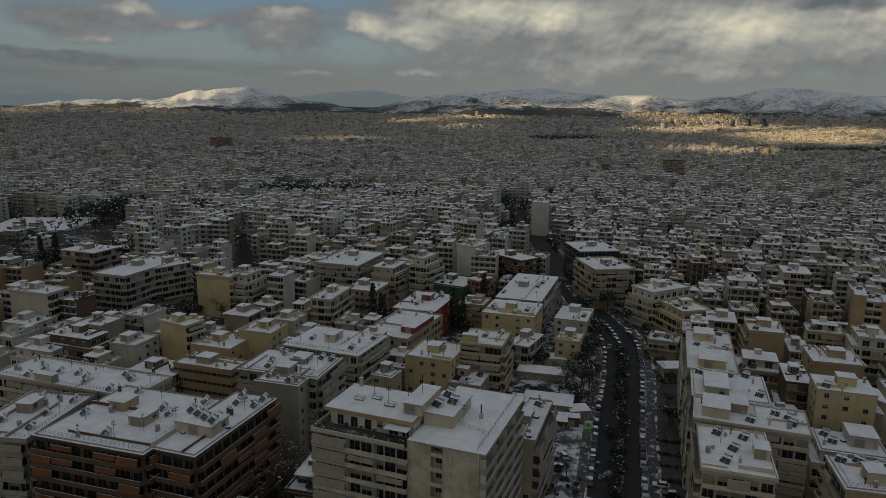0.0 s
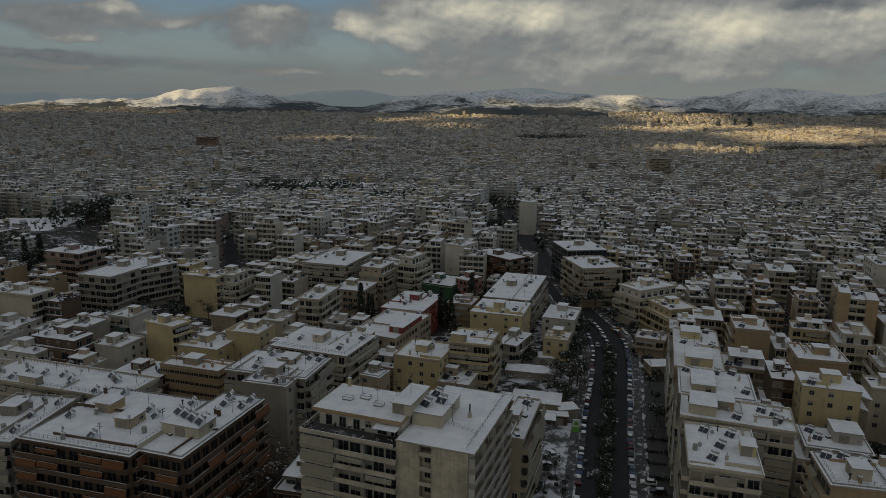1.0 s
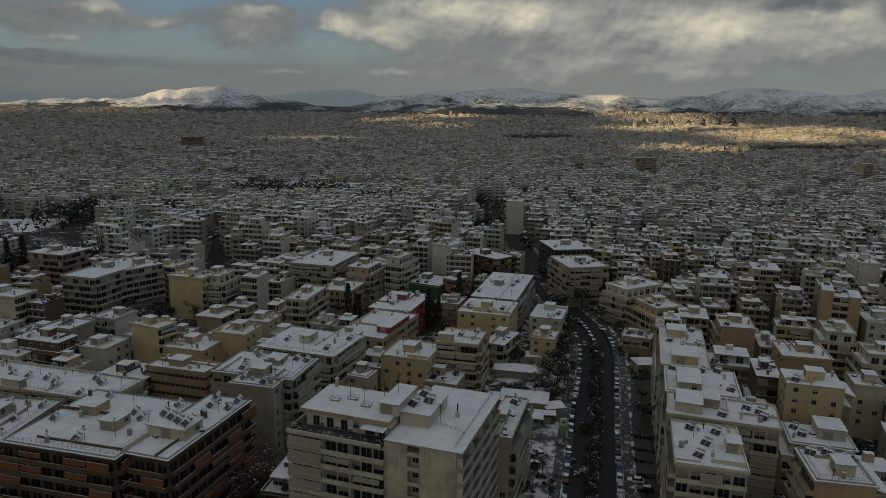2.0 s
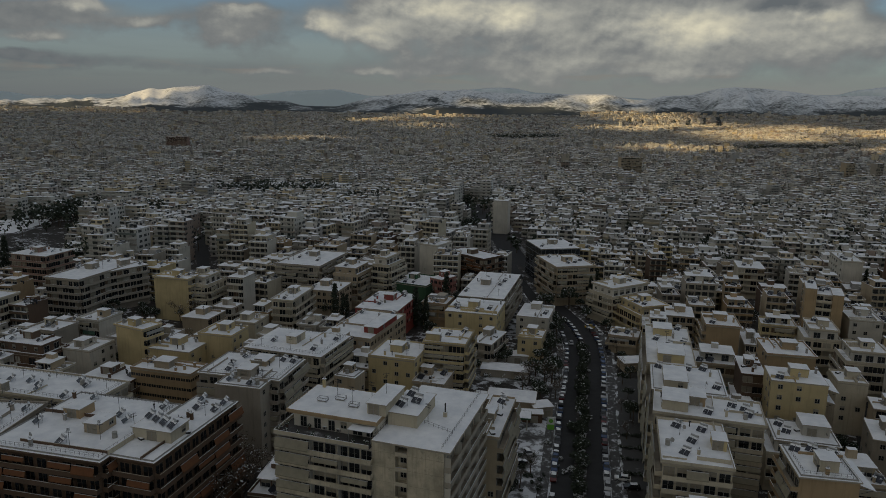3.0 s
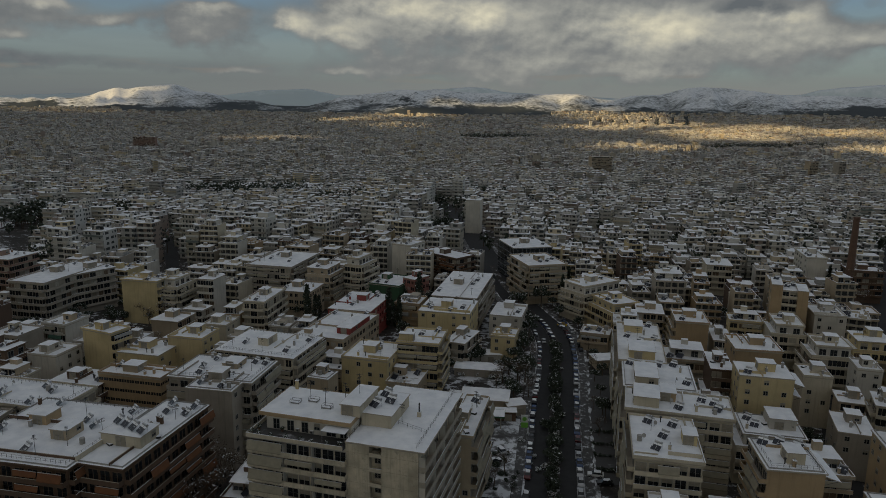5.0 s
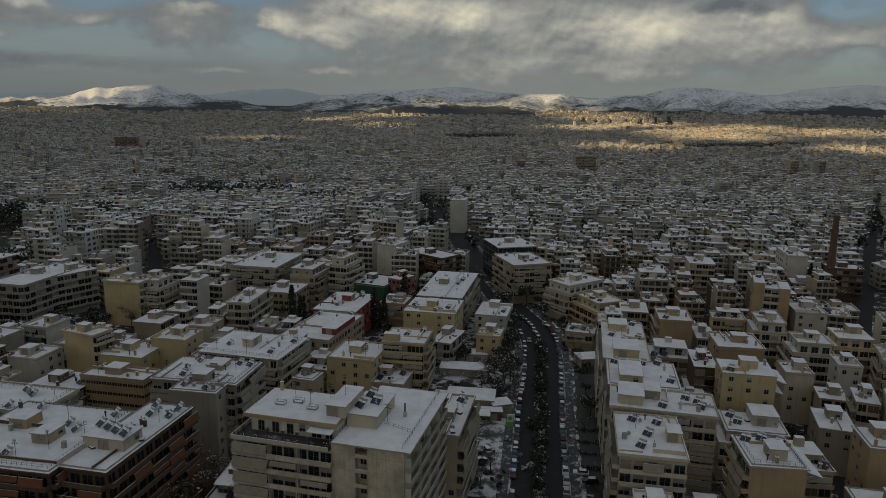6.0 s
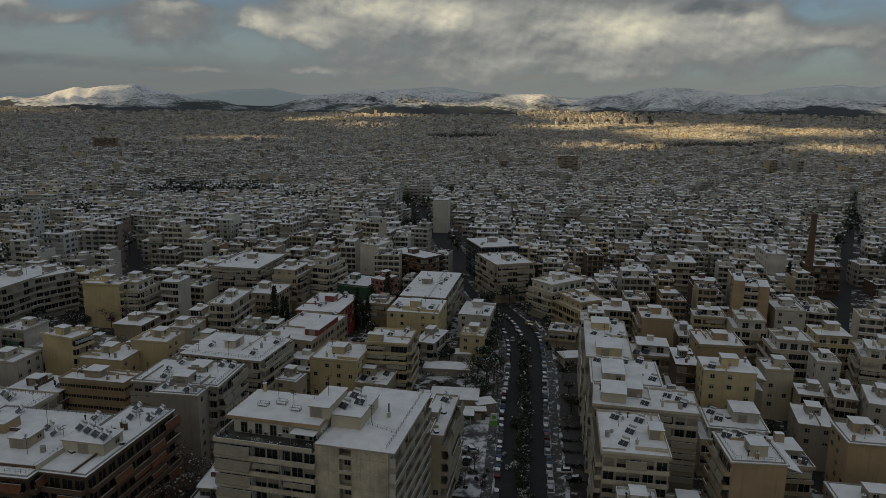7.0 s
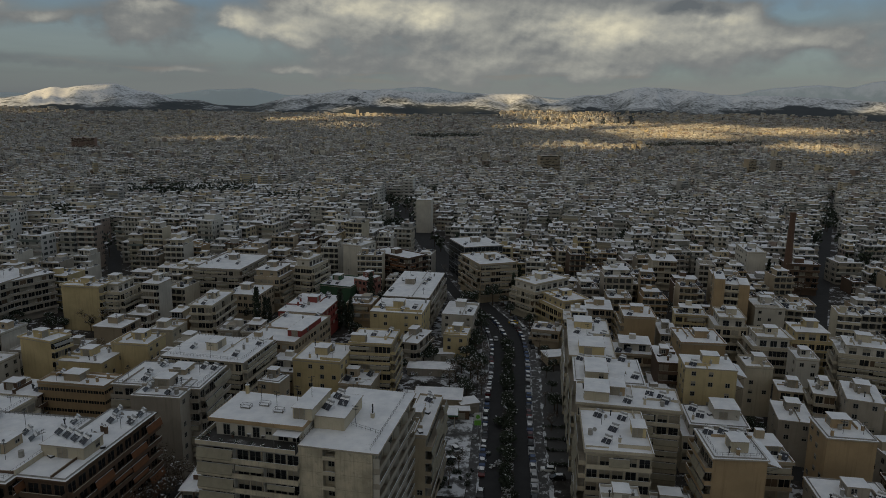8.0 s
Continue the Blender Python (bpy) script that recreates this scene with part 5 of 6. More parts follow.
factory_chimney()
apartment(-644, 2044, 60, 18, -5, 13, "pink", "none", "f", "p", whole=False, heaters=0)
apartment(437, 1351, 42, 16, 6, 14, "sand", "none", "f", "p", whole=False, heaters=0)
apartment(857, 1321, 19, 15, 10, 13, "sand", "none", "f", "p", whole=False, heaters=0)
apartment(932, 1344, 16, 15, 10, 12, "grey", "none", "f", "p", whole=False, heaters=0)
apartment(73, 522, 11, 12, -18, 8, "white", "none", "l", "p", whole=False)
apartment(-130, 981, 140, 14, 6, 2, "white", "none", "f", "strip", whole=False, box=False)
apartment(-163, 929, 12, 48, 6, 3, "white", "none", "f", "strip", whole=False, box=False)
apartment(-92, 902, 12, 48, 6, 3, "white", "none", "f", "strip", whole=False, box=False)
TAKEN.extend([(-7, 132, 19, 17, radians(-21)), (-113, 305, 22, 16, radians(-20)), (33, 205, 16, 14, 0), (33, 180, 10, 22, radians(-18)), (66, 185, 9, 30, radians(-15)), (78, 240, 10, 9, 0), (28, 246, 20, 8, 0), (-40, 158, 5, 12, radians(-18)),
              (-115, 312, 22, 8, radians(-20)), (9, 282, 8, 10, 0), (20, 322, 8, 10, 0), (-26, 301, 6, 6, 0), (90, 350, 12, 12, 0), (146, 195, 4, 30, radians(12)), (-215, 385, 14, 10, 0), (38, 505, 12, 16, 0), (-321, 548, 34, 40, radians(8)), (-117, 966, 105, 45, 0)])

# ---- the district beyond: lots along a rotated street grid ----
DISTRICTS = [(-60, 250, -18), (60, 600, -20), (-420, 600, -12), (330, 420, -16), (480, 900, 8), (-100, 1100, 24), (-800, 1300, -30), (350, 1700, -8), (1000, 1500, 18),
             (-600, 2200, 12), (300, 2700, 30), (1300, 2600, -22), (-1600, 2600, 5), (-300, 3500, -15), (900, 3700, 14), (2200, 3400, -10), (-1700, 3800, 28), (2600, 2300, 20), (-2400, 3300, 20)]


def nearest(x, y):
    return min(range(len(DISTRICTS)), key=lambda i: (DISTRICTS[i][0] - x) ** 2 + (DISTRICTS[i][1] - y) ** 2)


def clear_of(x, y, r):
    for tx, ty, hw, hd, a in TAKEN:
        dx, dy = x - tx, y - ty
        u, v = dx * math.cos(a) + dy * math.sin(a), -dx * math.sin(a) + dy * math.cos(a)
        if abs(u) < hw + r and abs(v) < hd + r:
            return False
    if y < 720:
        for p in LINE[::2]:
            if (p.x - x) ** 2 + (p.y - y) ** 2 < (r + 10) ** 2:
                return False
    return True


PARKS = [(-169, 801, 105, 34), (-31, 668, 26, 22), (464, 2682, 150, 60), (-252, 576, 60, 35), (1269, 2238, 250, 40), (-634, 1071, 55, 40), (28, 236, 24, 12)]


def in_park(x, y):
    return any(((x - px) / rx) ** 2 + ((y - py) / ry) ** 2 < 1 for px, py, rx, ry in PARKS)


def lots():
    """Every lot in the sector that the camera sweeps: x, y, width, depth, turn, distance."""
    out = []
    for k, (dx, dy, turn) in enumerate(DISTRICTS):
        rng = random.Random(100 + k)
        a = radians(turn)
        ca, sa = math.cos(a), math.sin(a)
        reach = 1500
        near_row = math.hypot(dx, dy) < 1500
        v = -reach
        while v < reach:
            for row in (0, 1):
                u = -reach + rng.uniform(0, 12)
                run = 0.0
                while u < reach:
                    lw = rng.uniform(7.5, 14) if near_row else rng.uniform(9, 20)
                    ld = rng.uniform(9, 13)
                    cu, cv = u + lw / 2, v + (7 if row == 0 else 21) + (rng.uniform(-1.2, 1.2) if near_row else rng.uniform(-4, 4))
                    x, y = dx + cu * ca - cv * sa, dy + cu * sa + cv * ca
                    u += lw + rng.choice((0.2, 0.2, 1.5, 4.0))
                    run += lw
                    if run > 78:
                        u += 9.5
                        run = 0.0
                    d = math.hypot(x, y)
                    b = math.degrees(math.atan2(x, y))
                    if not (120 < d < 4350 and -37 < b < 47) or nearest(x, y) != k or in_park(x, y) or (d < 1500 and in_street(x, y, 9)) or (d > 3600 and land(x, y) > (60 if 14 < b < 40 else 50 if b < -19 else 36)) or (3450 < d < 3820 and on_slope_street(x, y)):
                        continue
                    out.append((x, y, lw, ld, turn + rng.gauss(0, 6.0 if b > 7 else 3.5), d))
            v += 36
    return out


STACKS = [chimney_shape(h, key).mesh("chimney") for h in (0.8, 1.3, 1.9) for key in ("concrete", "cream", "sand")]
PAINTS = ["cream", "sand", "white", "grey", "grey", "yellow", "cream", "white", "brown", "sand", "white", "ochre"]


def roof_storey(root, w, d, h, wall, rng):
    """What stands on a roof: a set-back storey with its canopy, a stair head, or a few lean-tos of unlike height."""
    kind = rng.random()
    paint = rng.choice((wall, "white", "cream", "sand"))
    if kind < 0.65:
        wide = kind < 0.35
        bw, bd = (w * rng.uniform(0.6, 0.9), d * rng.uniform(0.5, 0.7)) if wide else (min(w * 0.5, rng.uniform(2.6, 4.2)), min(d * 0.5, rng.uniform(2.6, 4.0)))
        bx, by = (w - bw) * rng.uniform(-0.45, 0.45), (d - bd) * rng.uniform(0.2 if wide else -0.2, 0.45)
        z = h + rng.uniform(2.4, 2.9)
        u = Shape()
        u.box(bx - bw / 2, by - bd / 2, h, bx + bw / 2, by + bd / 2, z, paint, None, False)
        house = part("penthouse" if wide else "stair_house", u, root)
        r = Shape()
        r.box(bx - bw / 2 - 0.25, by - bd / 2 - (rng.uniform(0.4, 1.8) if wide else 0.2), z, bx + bw / 2 + 0.25, by + bd / 2 + 0.2, z + 0.18, "slab", rng.choice(("snow", "snow", "snow_patchy")))
        part("roof", r, house)
        if wide:
            for px in (-0.25, 0.25):
                part("balcony_door", OPEN["balcony_door", rng.choice(("clear", "half"))], house, "", pose(bx + bw * px, by - bd / 2, h + 0.05))
            q = rng.uniform(1.4, 2.2)
            t = Shape()
            t.box(bx - q, by, z + 0.18, bx + q * 0.4, by + q, z + rng.uniform(1.2, 2.4), paint, "snow", False)
            part("stair_house", t, root)
        else:
            part("window", OPEN["window", "clear"], house, "", pose(bx, by - bd / 2, h + 0.7))
        return
    for _ in range(rng.randint(2, 4)):
        bw, bd = rng.uniform(1.2, w * 0.42), rng.uniform(1.2, d * 0.45)
        bx, by = (w - bw) * rng.uniform(-0.47, 0.47), (d - bd) * rng.uniform(-0.3, 0.47)
        u = Shape()
        u.box(bx - bw / 2, by - bd / 2, h, bx + bw / 2, by + bd / 2, h + rng.uniform(0.9, 2.9), rng.choice((paint, wall, "concrete")), rng.choice(("snow", "snow", "snow_patchy", "concrete", "slab")), False)
        part("lean_to", u, root)


def plain_block(x, y, w, d, turn, floors, rng):
    """A block of the middle distance: walls, roof with snow, a balcony band and a row of windows to each floor."""
    wall = rng.choice(PAINTS)
    root = thing("apartment_building", pose(x, y, 0, 0, 0, turn), f"{WORDS[wall]} {floors}-storey block with banded balconies under snow", "building", "city buildings")
    h = floors * STOREY + 0.5
    s = Shape()
    s.box(-w / 2, -d / 2, 0, w / 2, d / 2, h, wall, None, False)
    part("wall", s, root)
    r = Shape()
    r.box(-w / 2 - 0.4, -d / 2 - 0.4, h, w / 2 + 0.4, d / 2 + 0.4, h + 0.25, "slab")
    for q in ((-w / 2 - 0.4, -d / 2 - 0.4, w / 2 + 0.4, -d / 2 - 0.22), (-w / 2 - 0.4, d / 2 + 0.22, w / 2 + 0.4, d / 2 + 0.4), (-w / 2 - 0.4, -d / 2 - 0.22, -w / 2 - 0.22, d / 2 + 0.22), (w / 2 + 0.22, -d / 2 - 0.22, w / 2 + 0.4, d / 2 + 0.22)):
        r.box(q[0], q[1], h + 0.25, q[2], q[3], h + 0.95, wall, "snow_patchy", False)
    for _ in range(5):
        px, py = rng.uniform(-w / 2.3, w / 2.3), rng.uniform(-d / 2.3, d / 2.3)
        r.box(px, py, h + 0.25, px + rng.uniform(0.3, 1.4), py + rng.uniform(0.3, 0.9), h + rng.uniform(0.7, 1.6), rng.choice(("concrete", wall, "iron")), "snow" if rng.random() < 0.4 else None, False)
    roof = part("roof", r, root)
    c = Shape()
    c.snowfield(-w / 2 - 0.2, -d / 2 - 0.3, w / 2 + 0.3, d / 2 + 0.3, h + 0.255, "snow" if rng.random() < 0.6 else "snow_patchy", 4, 0.15, x)
    part("snow_cover", c, roof)
    roof_storey(root, w, d, h + 0.2, wall, rng)
    part("chimney", rng.choice(STACKS), root, "", pose(rng.uniform(-w / 2 + 1, w / 2 - 1), rng.uniform(-d / 2 + 1, d / 2 - 1), h + 0.25, 0, 0, rng.uniform(0, 90)))
    if rng.random() < 0.6:
        # a lower wing at one end, with its own snowy terrace and parapet
        q = Shape()
        aw, ad, ah = rng.uniform(2.6, 4.2), d * rng.uniform(0.5, 0.85), max(3.2, h - STOREY * rng.choice((1, 1, 2)))
        at = -w / 2 - aw / 2 if rng.random() < 0.5 else w / 2 + aw / 2
        ay = rng.uniform(-0.4, 0.4) * (d - ad)
        q.box(at - aw / 2, ay - ad / 2, 0, at + aw / 2, ay + ad / 2, ah, rng.choice((wall, "cream", "ochre", "white")), "snow_patchy", False)
        for e in (-1, 1):
            q.box(at - aw / 2, ay + e * ad / 2 - 0.08, ah, at + aw / 2, ay + e * ad / 2 + 0.08, ah + 0.8, wall, "snow", False)
        wing = part("annex", q, root, "lower wing with a snowy terrace")
        q = Shape()
        q.box(at - aw * 0.2, ay - ad * 0.1, ah, at + aw * 0.3, ay + ad * 0.35, ah + 2.2, "cream", "snow", False)
        part("lean_to", q, wing)
    roof_heaters(x, y, w, d, turn, h + 0.28, rng, 5)
    fr = rng.choice(("f", "fl"))
    blind = fr == "f" and rng.random() < 0.6
    if blind:
        q = Shape()
        q.box(-w / 2 - 0.05, -d / 2 + 0.02, 0, -w / 2, d / 2 - 0.02, h - 0.02, rng.choice(("ochre", "sand", "yellow", "cream", wall)), None, False)
        part("party_wall", q, root, "blank rendered party wall")
    for k in range(1, floors):
        z = k * STOREY + 0.5
        for side, length in (("f", w), ("l", d))[:1 if blind else 2]:
            low = 0.1 if side in fr else 0.95
            part("glazing_strip", window_row(length, max(2, round(length / 3.2)), 1.25 if side in fr else 0.6, low, 2.4, wall, rng), root, "", side_frame(side, w, d)[0] @ Matrix.Translation((0, 0, z)))
        b = Shape()
        b.box(-w / 2 - (1.2 if "l" in fr else 0), -d / 2 - 1.2, z - 0.15, w / 2, -d / 2, z, "slab")
        b.box(-w / 2 - (1.2 if "l" in fr else 0), -d / 2 - 1.2, z, w / 2, -d / 2 - 1.1, z + 0.9, wall, "snow" if rng.random() < 0.5 else None)
        if "l" in fr:
            b.box(-w / 2 - 1.2, -d / 2, z - 0.15, -w / 2, d / 2, z, "slab")
            b.box(-w / 2 - 1.2, -d / 2 - 1.1, z, -w / 2 - 1.1, d / 2, z + 0.9, wall)
        part("balcony", b, root)
        if rng.random() < 0.55:
            n = w * rng.uniform(0.3, 0.8)
            part("awning", awning_shape(n, rng.choice(("awning_beige", "awning_grey", "awning_beige", "awning_green")), rng.choice((0.5, 0.8, 1.1))), root, "", pose(rng.uniform(-1, 1) * (w - n) / 2, -d / 2 + 0.2, z))


def modest_block(x, y, w, d, turn, floors, rng):
    """A block further off: one body with its balcony courses modelled into it, a roof with snow and a penthouse."""
    wall = rng.choice(PAINTS)
    root = thing("apartment_building", pose(x, y, 0, 0, 0, turn), f"{WORDS[wall]} {floors}-storey block with banded balconies under snow", "building", "city buildings")
    h = floors * STOREY + 0.5
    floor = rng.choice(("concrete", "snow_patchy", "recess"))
    s = Shape()
    rows = []
    for k in range(floors):
        z = k * STOREY + 0.5 if k else 0.0
        rows += [(z, 1.3), (z + 0.95, 1.3), (z + 0.95, 0.0), (z + STOREY - 0.2 if k else 3.35, 0.0)]
    rows += [(h, 1.3)]
    n = len(s.v)
    for z, o in rows:
        s.v.extend(((-w / 2 - 0.0, -d / 2 - o, z), (w / 2, -d / 2 - o, z), (w / 2, d / 2, z), (-w / 2, d / 2, z)))
    for j in range(len(rows) - 1):
        # recess bands and some ledges take the loggia colour with shade painted in
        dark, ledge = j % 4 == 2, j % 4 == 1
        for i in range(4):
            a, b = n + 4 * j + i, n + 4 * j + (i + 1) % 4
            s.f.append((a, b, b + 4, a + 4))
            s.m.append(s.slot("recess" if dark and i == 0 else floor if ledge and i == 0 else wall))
    t = n + 4 * (len(rows) - 1)
    s.f.append((t, t + 1, t + 2, t + 3))
    s.m.append(s.slot("concrete"))
    for q in ((-w / 2 - 0.1, -d / 2 - 1.4, w / 2 + 0.1, -d / 2 - 1.2), (-w / 2 - 0.1, d / 2 - 0.1, w / 2 + 0.1, d / 2 + 0.1), (-w / 2 - 0.1, -d / 2 - 1.2, -w / 2 + 0.1, d / 2 - 0.1), (w / 2 - 0.1, -d / 2 - 1.2, w / 2 + 0.1, d / 2 - 0.1)):
        s.box(q[0], q[1], h, q[2], q[3], h + 0.8, wall, "snow_patchy", False)
    for _ in range(6):
        px, py = rng.uniform(-w / 2.3, w / 2.3), rng.uniform(-d / 2.3, d / 2.3)
        s.box(px, py, h, px + rng.uniform(0.4, 1.6), py + rng.uniform(0.3, 1.0), h + rng.uniform(0.6, 1.9), rng.choice(("concrete", wall, "iron", "panel")), "snow" if rng.random() < 0.4 else None, False)
    part("wall", s, root)
    c = Shape()
    c.snowfield(-w / 2 + 0.1, -d / 2 - 1.2, w / 2 - 0.1, d / 2 - 0.1, h + 0.01, rng.choice(("snow", "snow_patchy")), 5, 0.2, x)
    part("snow_cover", c, root)
    roof_storey(root, w, d, h, wall, rng)
    part("chimney", rng.choice(STACKS), root, "", pose(rng.uniform(-w / 2 + 1, w / 2 - 1), rng.uniform(-d / 2 + 1, d / 2 - 1), h))
    roof_heaters(x, y, w, d, turn, h + 0.02, rng, 4)


def far_block(s, x, y, w, d, turn, floors, z, rng, bands, wallkey, dist):
    """A distant block written into a shared mesh."""
    a = radians(turn)
    h = z + floors * STOREY + 0.4
    top = rng.choice(("snow", "snow_patchy", "snow_patchy", "concrete", "slab") if dist > 700 and x < -0.14 * y else ("snow", "snow", "snow_patchy", "snow_patchy", "snow_patchy", "concrete") if dist < 1300 else ("snow", "snow", "snow_patchy", "snow_patchy", "concrete", "slab"))
    s.turned(x, y, a, z - 4, h, w, d, wallkey, top)
    ca, sa = math.cos(a), math.sin(a)

    def bit(px, py, z0, z1, bw, bd, key, cap):
        s.turned(x + px * ca - py * sa, y + px * sa + py * ca, a, z0, z1, bw, bd, key, cap)

    if dist < 1500 and rng.random() < 0.6:
        bw, bd = w * rng.uniform(0.55, 0.9), d * rng.uniform(0.5, 0.75)
        bit(rng.uniform(-1, 1) * (w - bw) / 2, (d - bd) / 2 - 0.2, h, h + 2.9, bw, bd, wallkey, rng.choice(("snow", "snow", "snow_patchy")))
        bit(rng.uniform(-0.3, 0.3) * w, d * 0.2, h + 2.9, h + 5.0, rng.uniform(2.2, 4), rng.uniform(2.2, 3.5), wallkey, rng.choice(("snow", "concrete")))
    elif dist < 3000:
        bit(rng.uniform(-w / 4, w / 4), rng.uniform(-d / 4, d / 4), h, h + rng.uniform(2.0, 3.2), rng.uniform(2.5, w * 0.5), rng.uniform(2.5, d * 0.5), wallkey, "snow" if rng.random() < 0.7 else "concrete")
    if bands:
        for k in range(1, floors + 1):
            zz = z + k * STOREY + 0.2
            bit(0, -d / 2 - 0.6, zz - 0.2, zz + (0.85 if k < floors else 0.25), w * (1 if k % 2 else 0.97), 1.2, "far_parapet", "snow" if k == floors else None)
        for _ in range(4 if dist < 900 else 2):
            px, py = rng.uniform(-w / 2.4, w / 2.4), rng.uniform(-d / 2.4, d / 2.4)
            s.turned(x + px * ca - py * sa, y + px * sa + py * ca, a, h, h + rng.uniform(0.8, 1.8), rng.uniform(0.6, 1.6), rng.uniform(0.6, 1.2), rng.choice(("concrete", "iron", "panel")), "snow" if rng.random() < 0.4 else None)


HOUSES = []  # centres of the lots built on within 480 m


def build_city():
    rng = random.Random(11)
    chunks = {}
    for x, y, w, d, turn, dist in lots():
        if dist < 1450 and not clear_of(x, y, 4.8 if dist < 420 else 7):
            continue
        if rng.random() < 0.05 or (dist < 160 and -36 < math.degrees(math.atan2(x, y)) < -24) or (-34 < math.degrees(math.atan2(x, y)) < -25 and 400 < dist < 600 and rng.random() < 0.85):
            continue
        quarter = noise.noise((x * 0.0045, y * 0.0045, 1.7)) + 0.5 * noise.noise((x * 0.016, y * 0.016, 4.2))
        if dist > 700 and rng.random() < 0.10 + 0.5 * max(0.0, -quarter - 0.12):
            continue
        floors = rng.choice((2, 3, 3, 4)) if dist > 2400 else rng.choice((2, 3, 3, 4, 4, 4, 5, 5, 6, 7)) if dist > 900 else rng.choice((3, 4, 4, 5, 5, 6, 6, 7, 7, 8)) if dist > 420 else rng.choice((2, 3, 4, 4, 5, 6)) if dist > 300 else rng.choice((2, 3, 3, 4))
        bearing = math.degrees(math.atan2(x, y))
        if dist > 900:
            floors = max(2, floors + round(2.2 * quarter) + (rng.choice((3, 4, 5)) if rng.random() < 0.009 else 0))
        if bearing > 7 and 330 < dist < 1000:
            floors = rng.choice((2, 2, 3, 3, 4, 4, 5))
        if dist < 130 or (-36 < bearing < -24 and 400 < dist < 590):
            floors = 2
        if -15 < bearing < -1 and 680 < dist < 980:
            floors = min(floors, 3)
        if -20 < bearing < -1 and 470 < dist <= 680:
            floors = min(floors, 5)
        if dist < 480:
            HOUSES.append((x, y))
        if dist < 300:
            plain_block(x, y, w - 1, d, turn, floors, rng)
        elif dist < 425:
            modest_block(x, y, w - 1, d, turn, floors, rng)
        else:
            k = (nearest(x, y), int(dist > 1500))
            far_block(chunks.setdefault(k, Shape()), x, y, w, d, turn, floors, land(x, y), rng, dist < 1500, "far_wall", dist)
    for (k, far), s in chunks.items():
        tagged(new("distant_city_blocks", s.mesh("distant_city_blocks")), "dense pale flat-roofed city blocks under snow", "buildings", "", "stuff")


build_city()
tagged(new("distant_water_heaters", FAR_HEATERS.mesh("distant_water_heaters")), "dark solar panels and steel tanks on distant snowy roofs", "water heaters", "", "stuff")


def snow_field():
    """An open white field among the houses, a hand's breadth proud of the ground."""
    s = Shape()
    s.snowfield(-34, -36, 34, 36, 0.03, "snow", 4.0, 1.2, 3.0)
    ob = new("snow_field", s.mesh("snow_field"))
    ob.matrix_basis = pose(-321, 548, land(-321, 548), 0, 0, 8)
    tagged(ob, "open sports field under smooth snow", "field", "", "structure")


snow_field()

# ---- trees ----
def crown(s, rng, cx, cy, cz, rx, rz, count, size, snow=0.2, key="leaf"):
    """Loose clumps of small leaf sprays round a centre; some of the upper ones carry snow."""
    for _ in range(count):
        while True:
            p = Vector((rng.uniform(-1, 1), rng.uniform(-1, 1), rng.uniform(-1, 1)))
            if 0.25 < p.length < 1:
                break
        p = Vector((cx + p.x * rx, cy + p.y * rx, cz + p.z * rz))
        a = Vector((rng.gauss(0, 1), rng.gauss(0, 1), rng.gauss(0, 0.6))).normalized() * size * rng.uniform(0.6, 1.3)
        b = a.cross(Vector((rng.gauss(0, 1), rng.gauss(0, 1), rng.gauss(0, 1)))).normalized() * size * rng.uniform(0.35, 0.8)
        white = rng.random() < snow * (1.6 if p.z > cz else 0.5)
        s.face([tuple(p - a), tuple(p - b * 0.9), tuple(p + a), tuple(p + b)], "snow" if white else key)


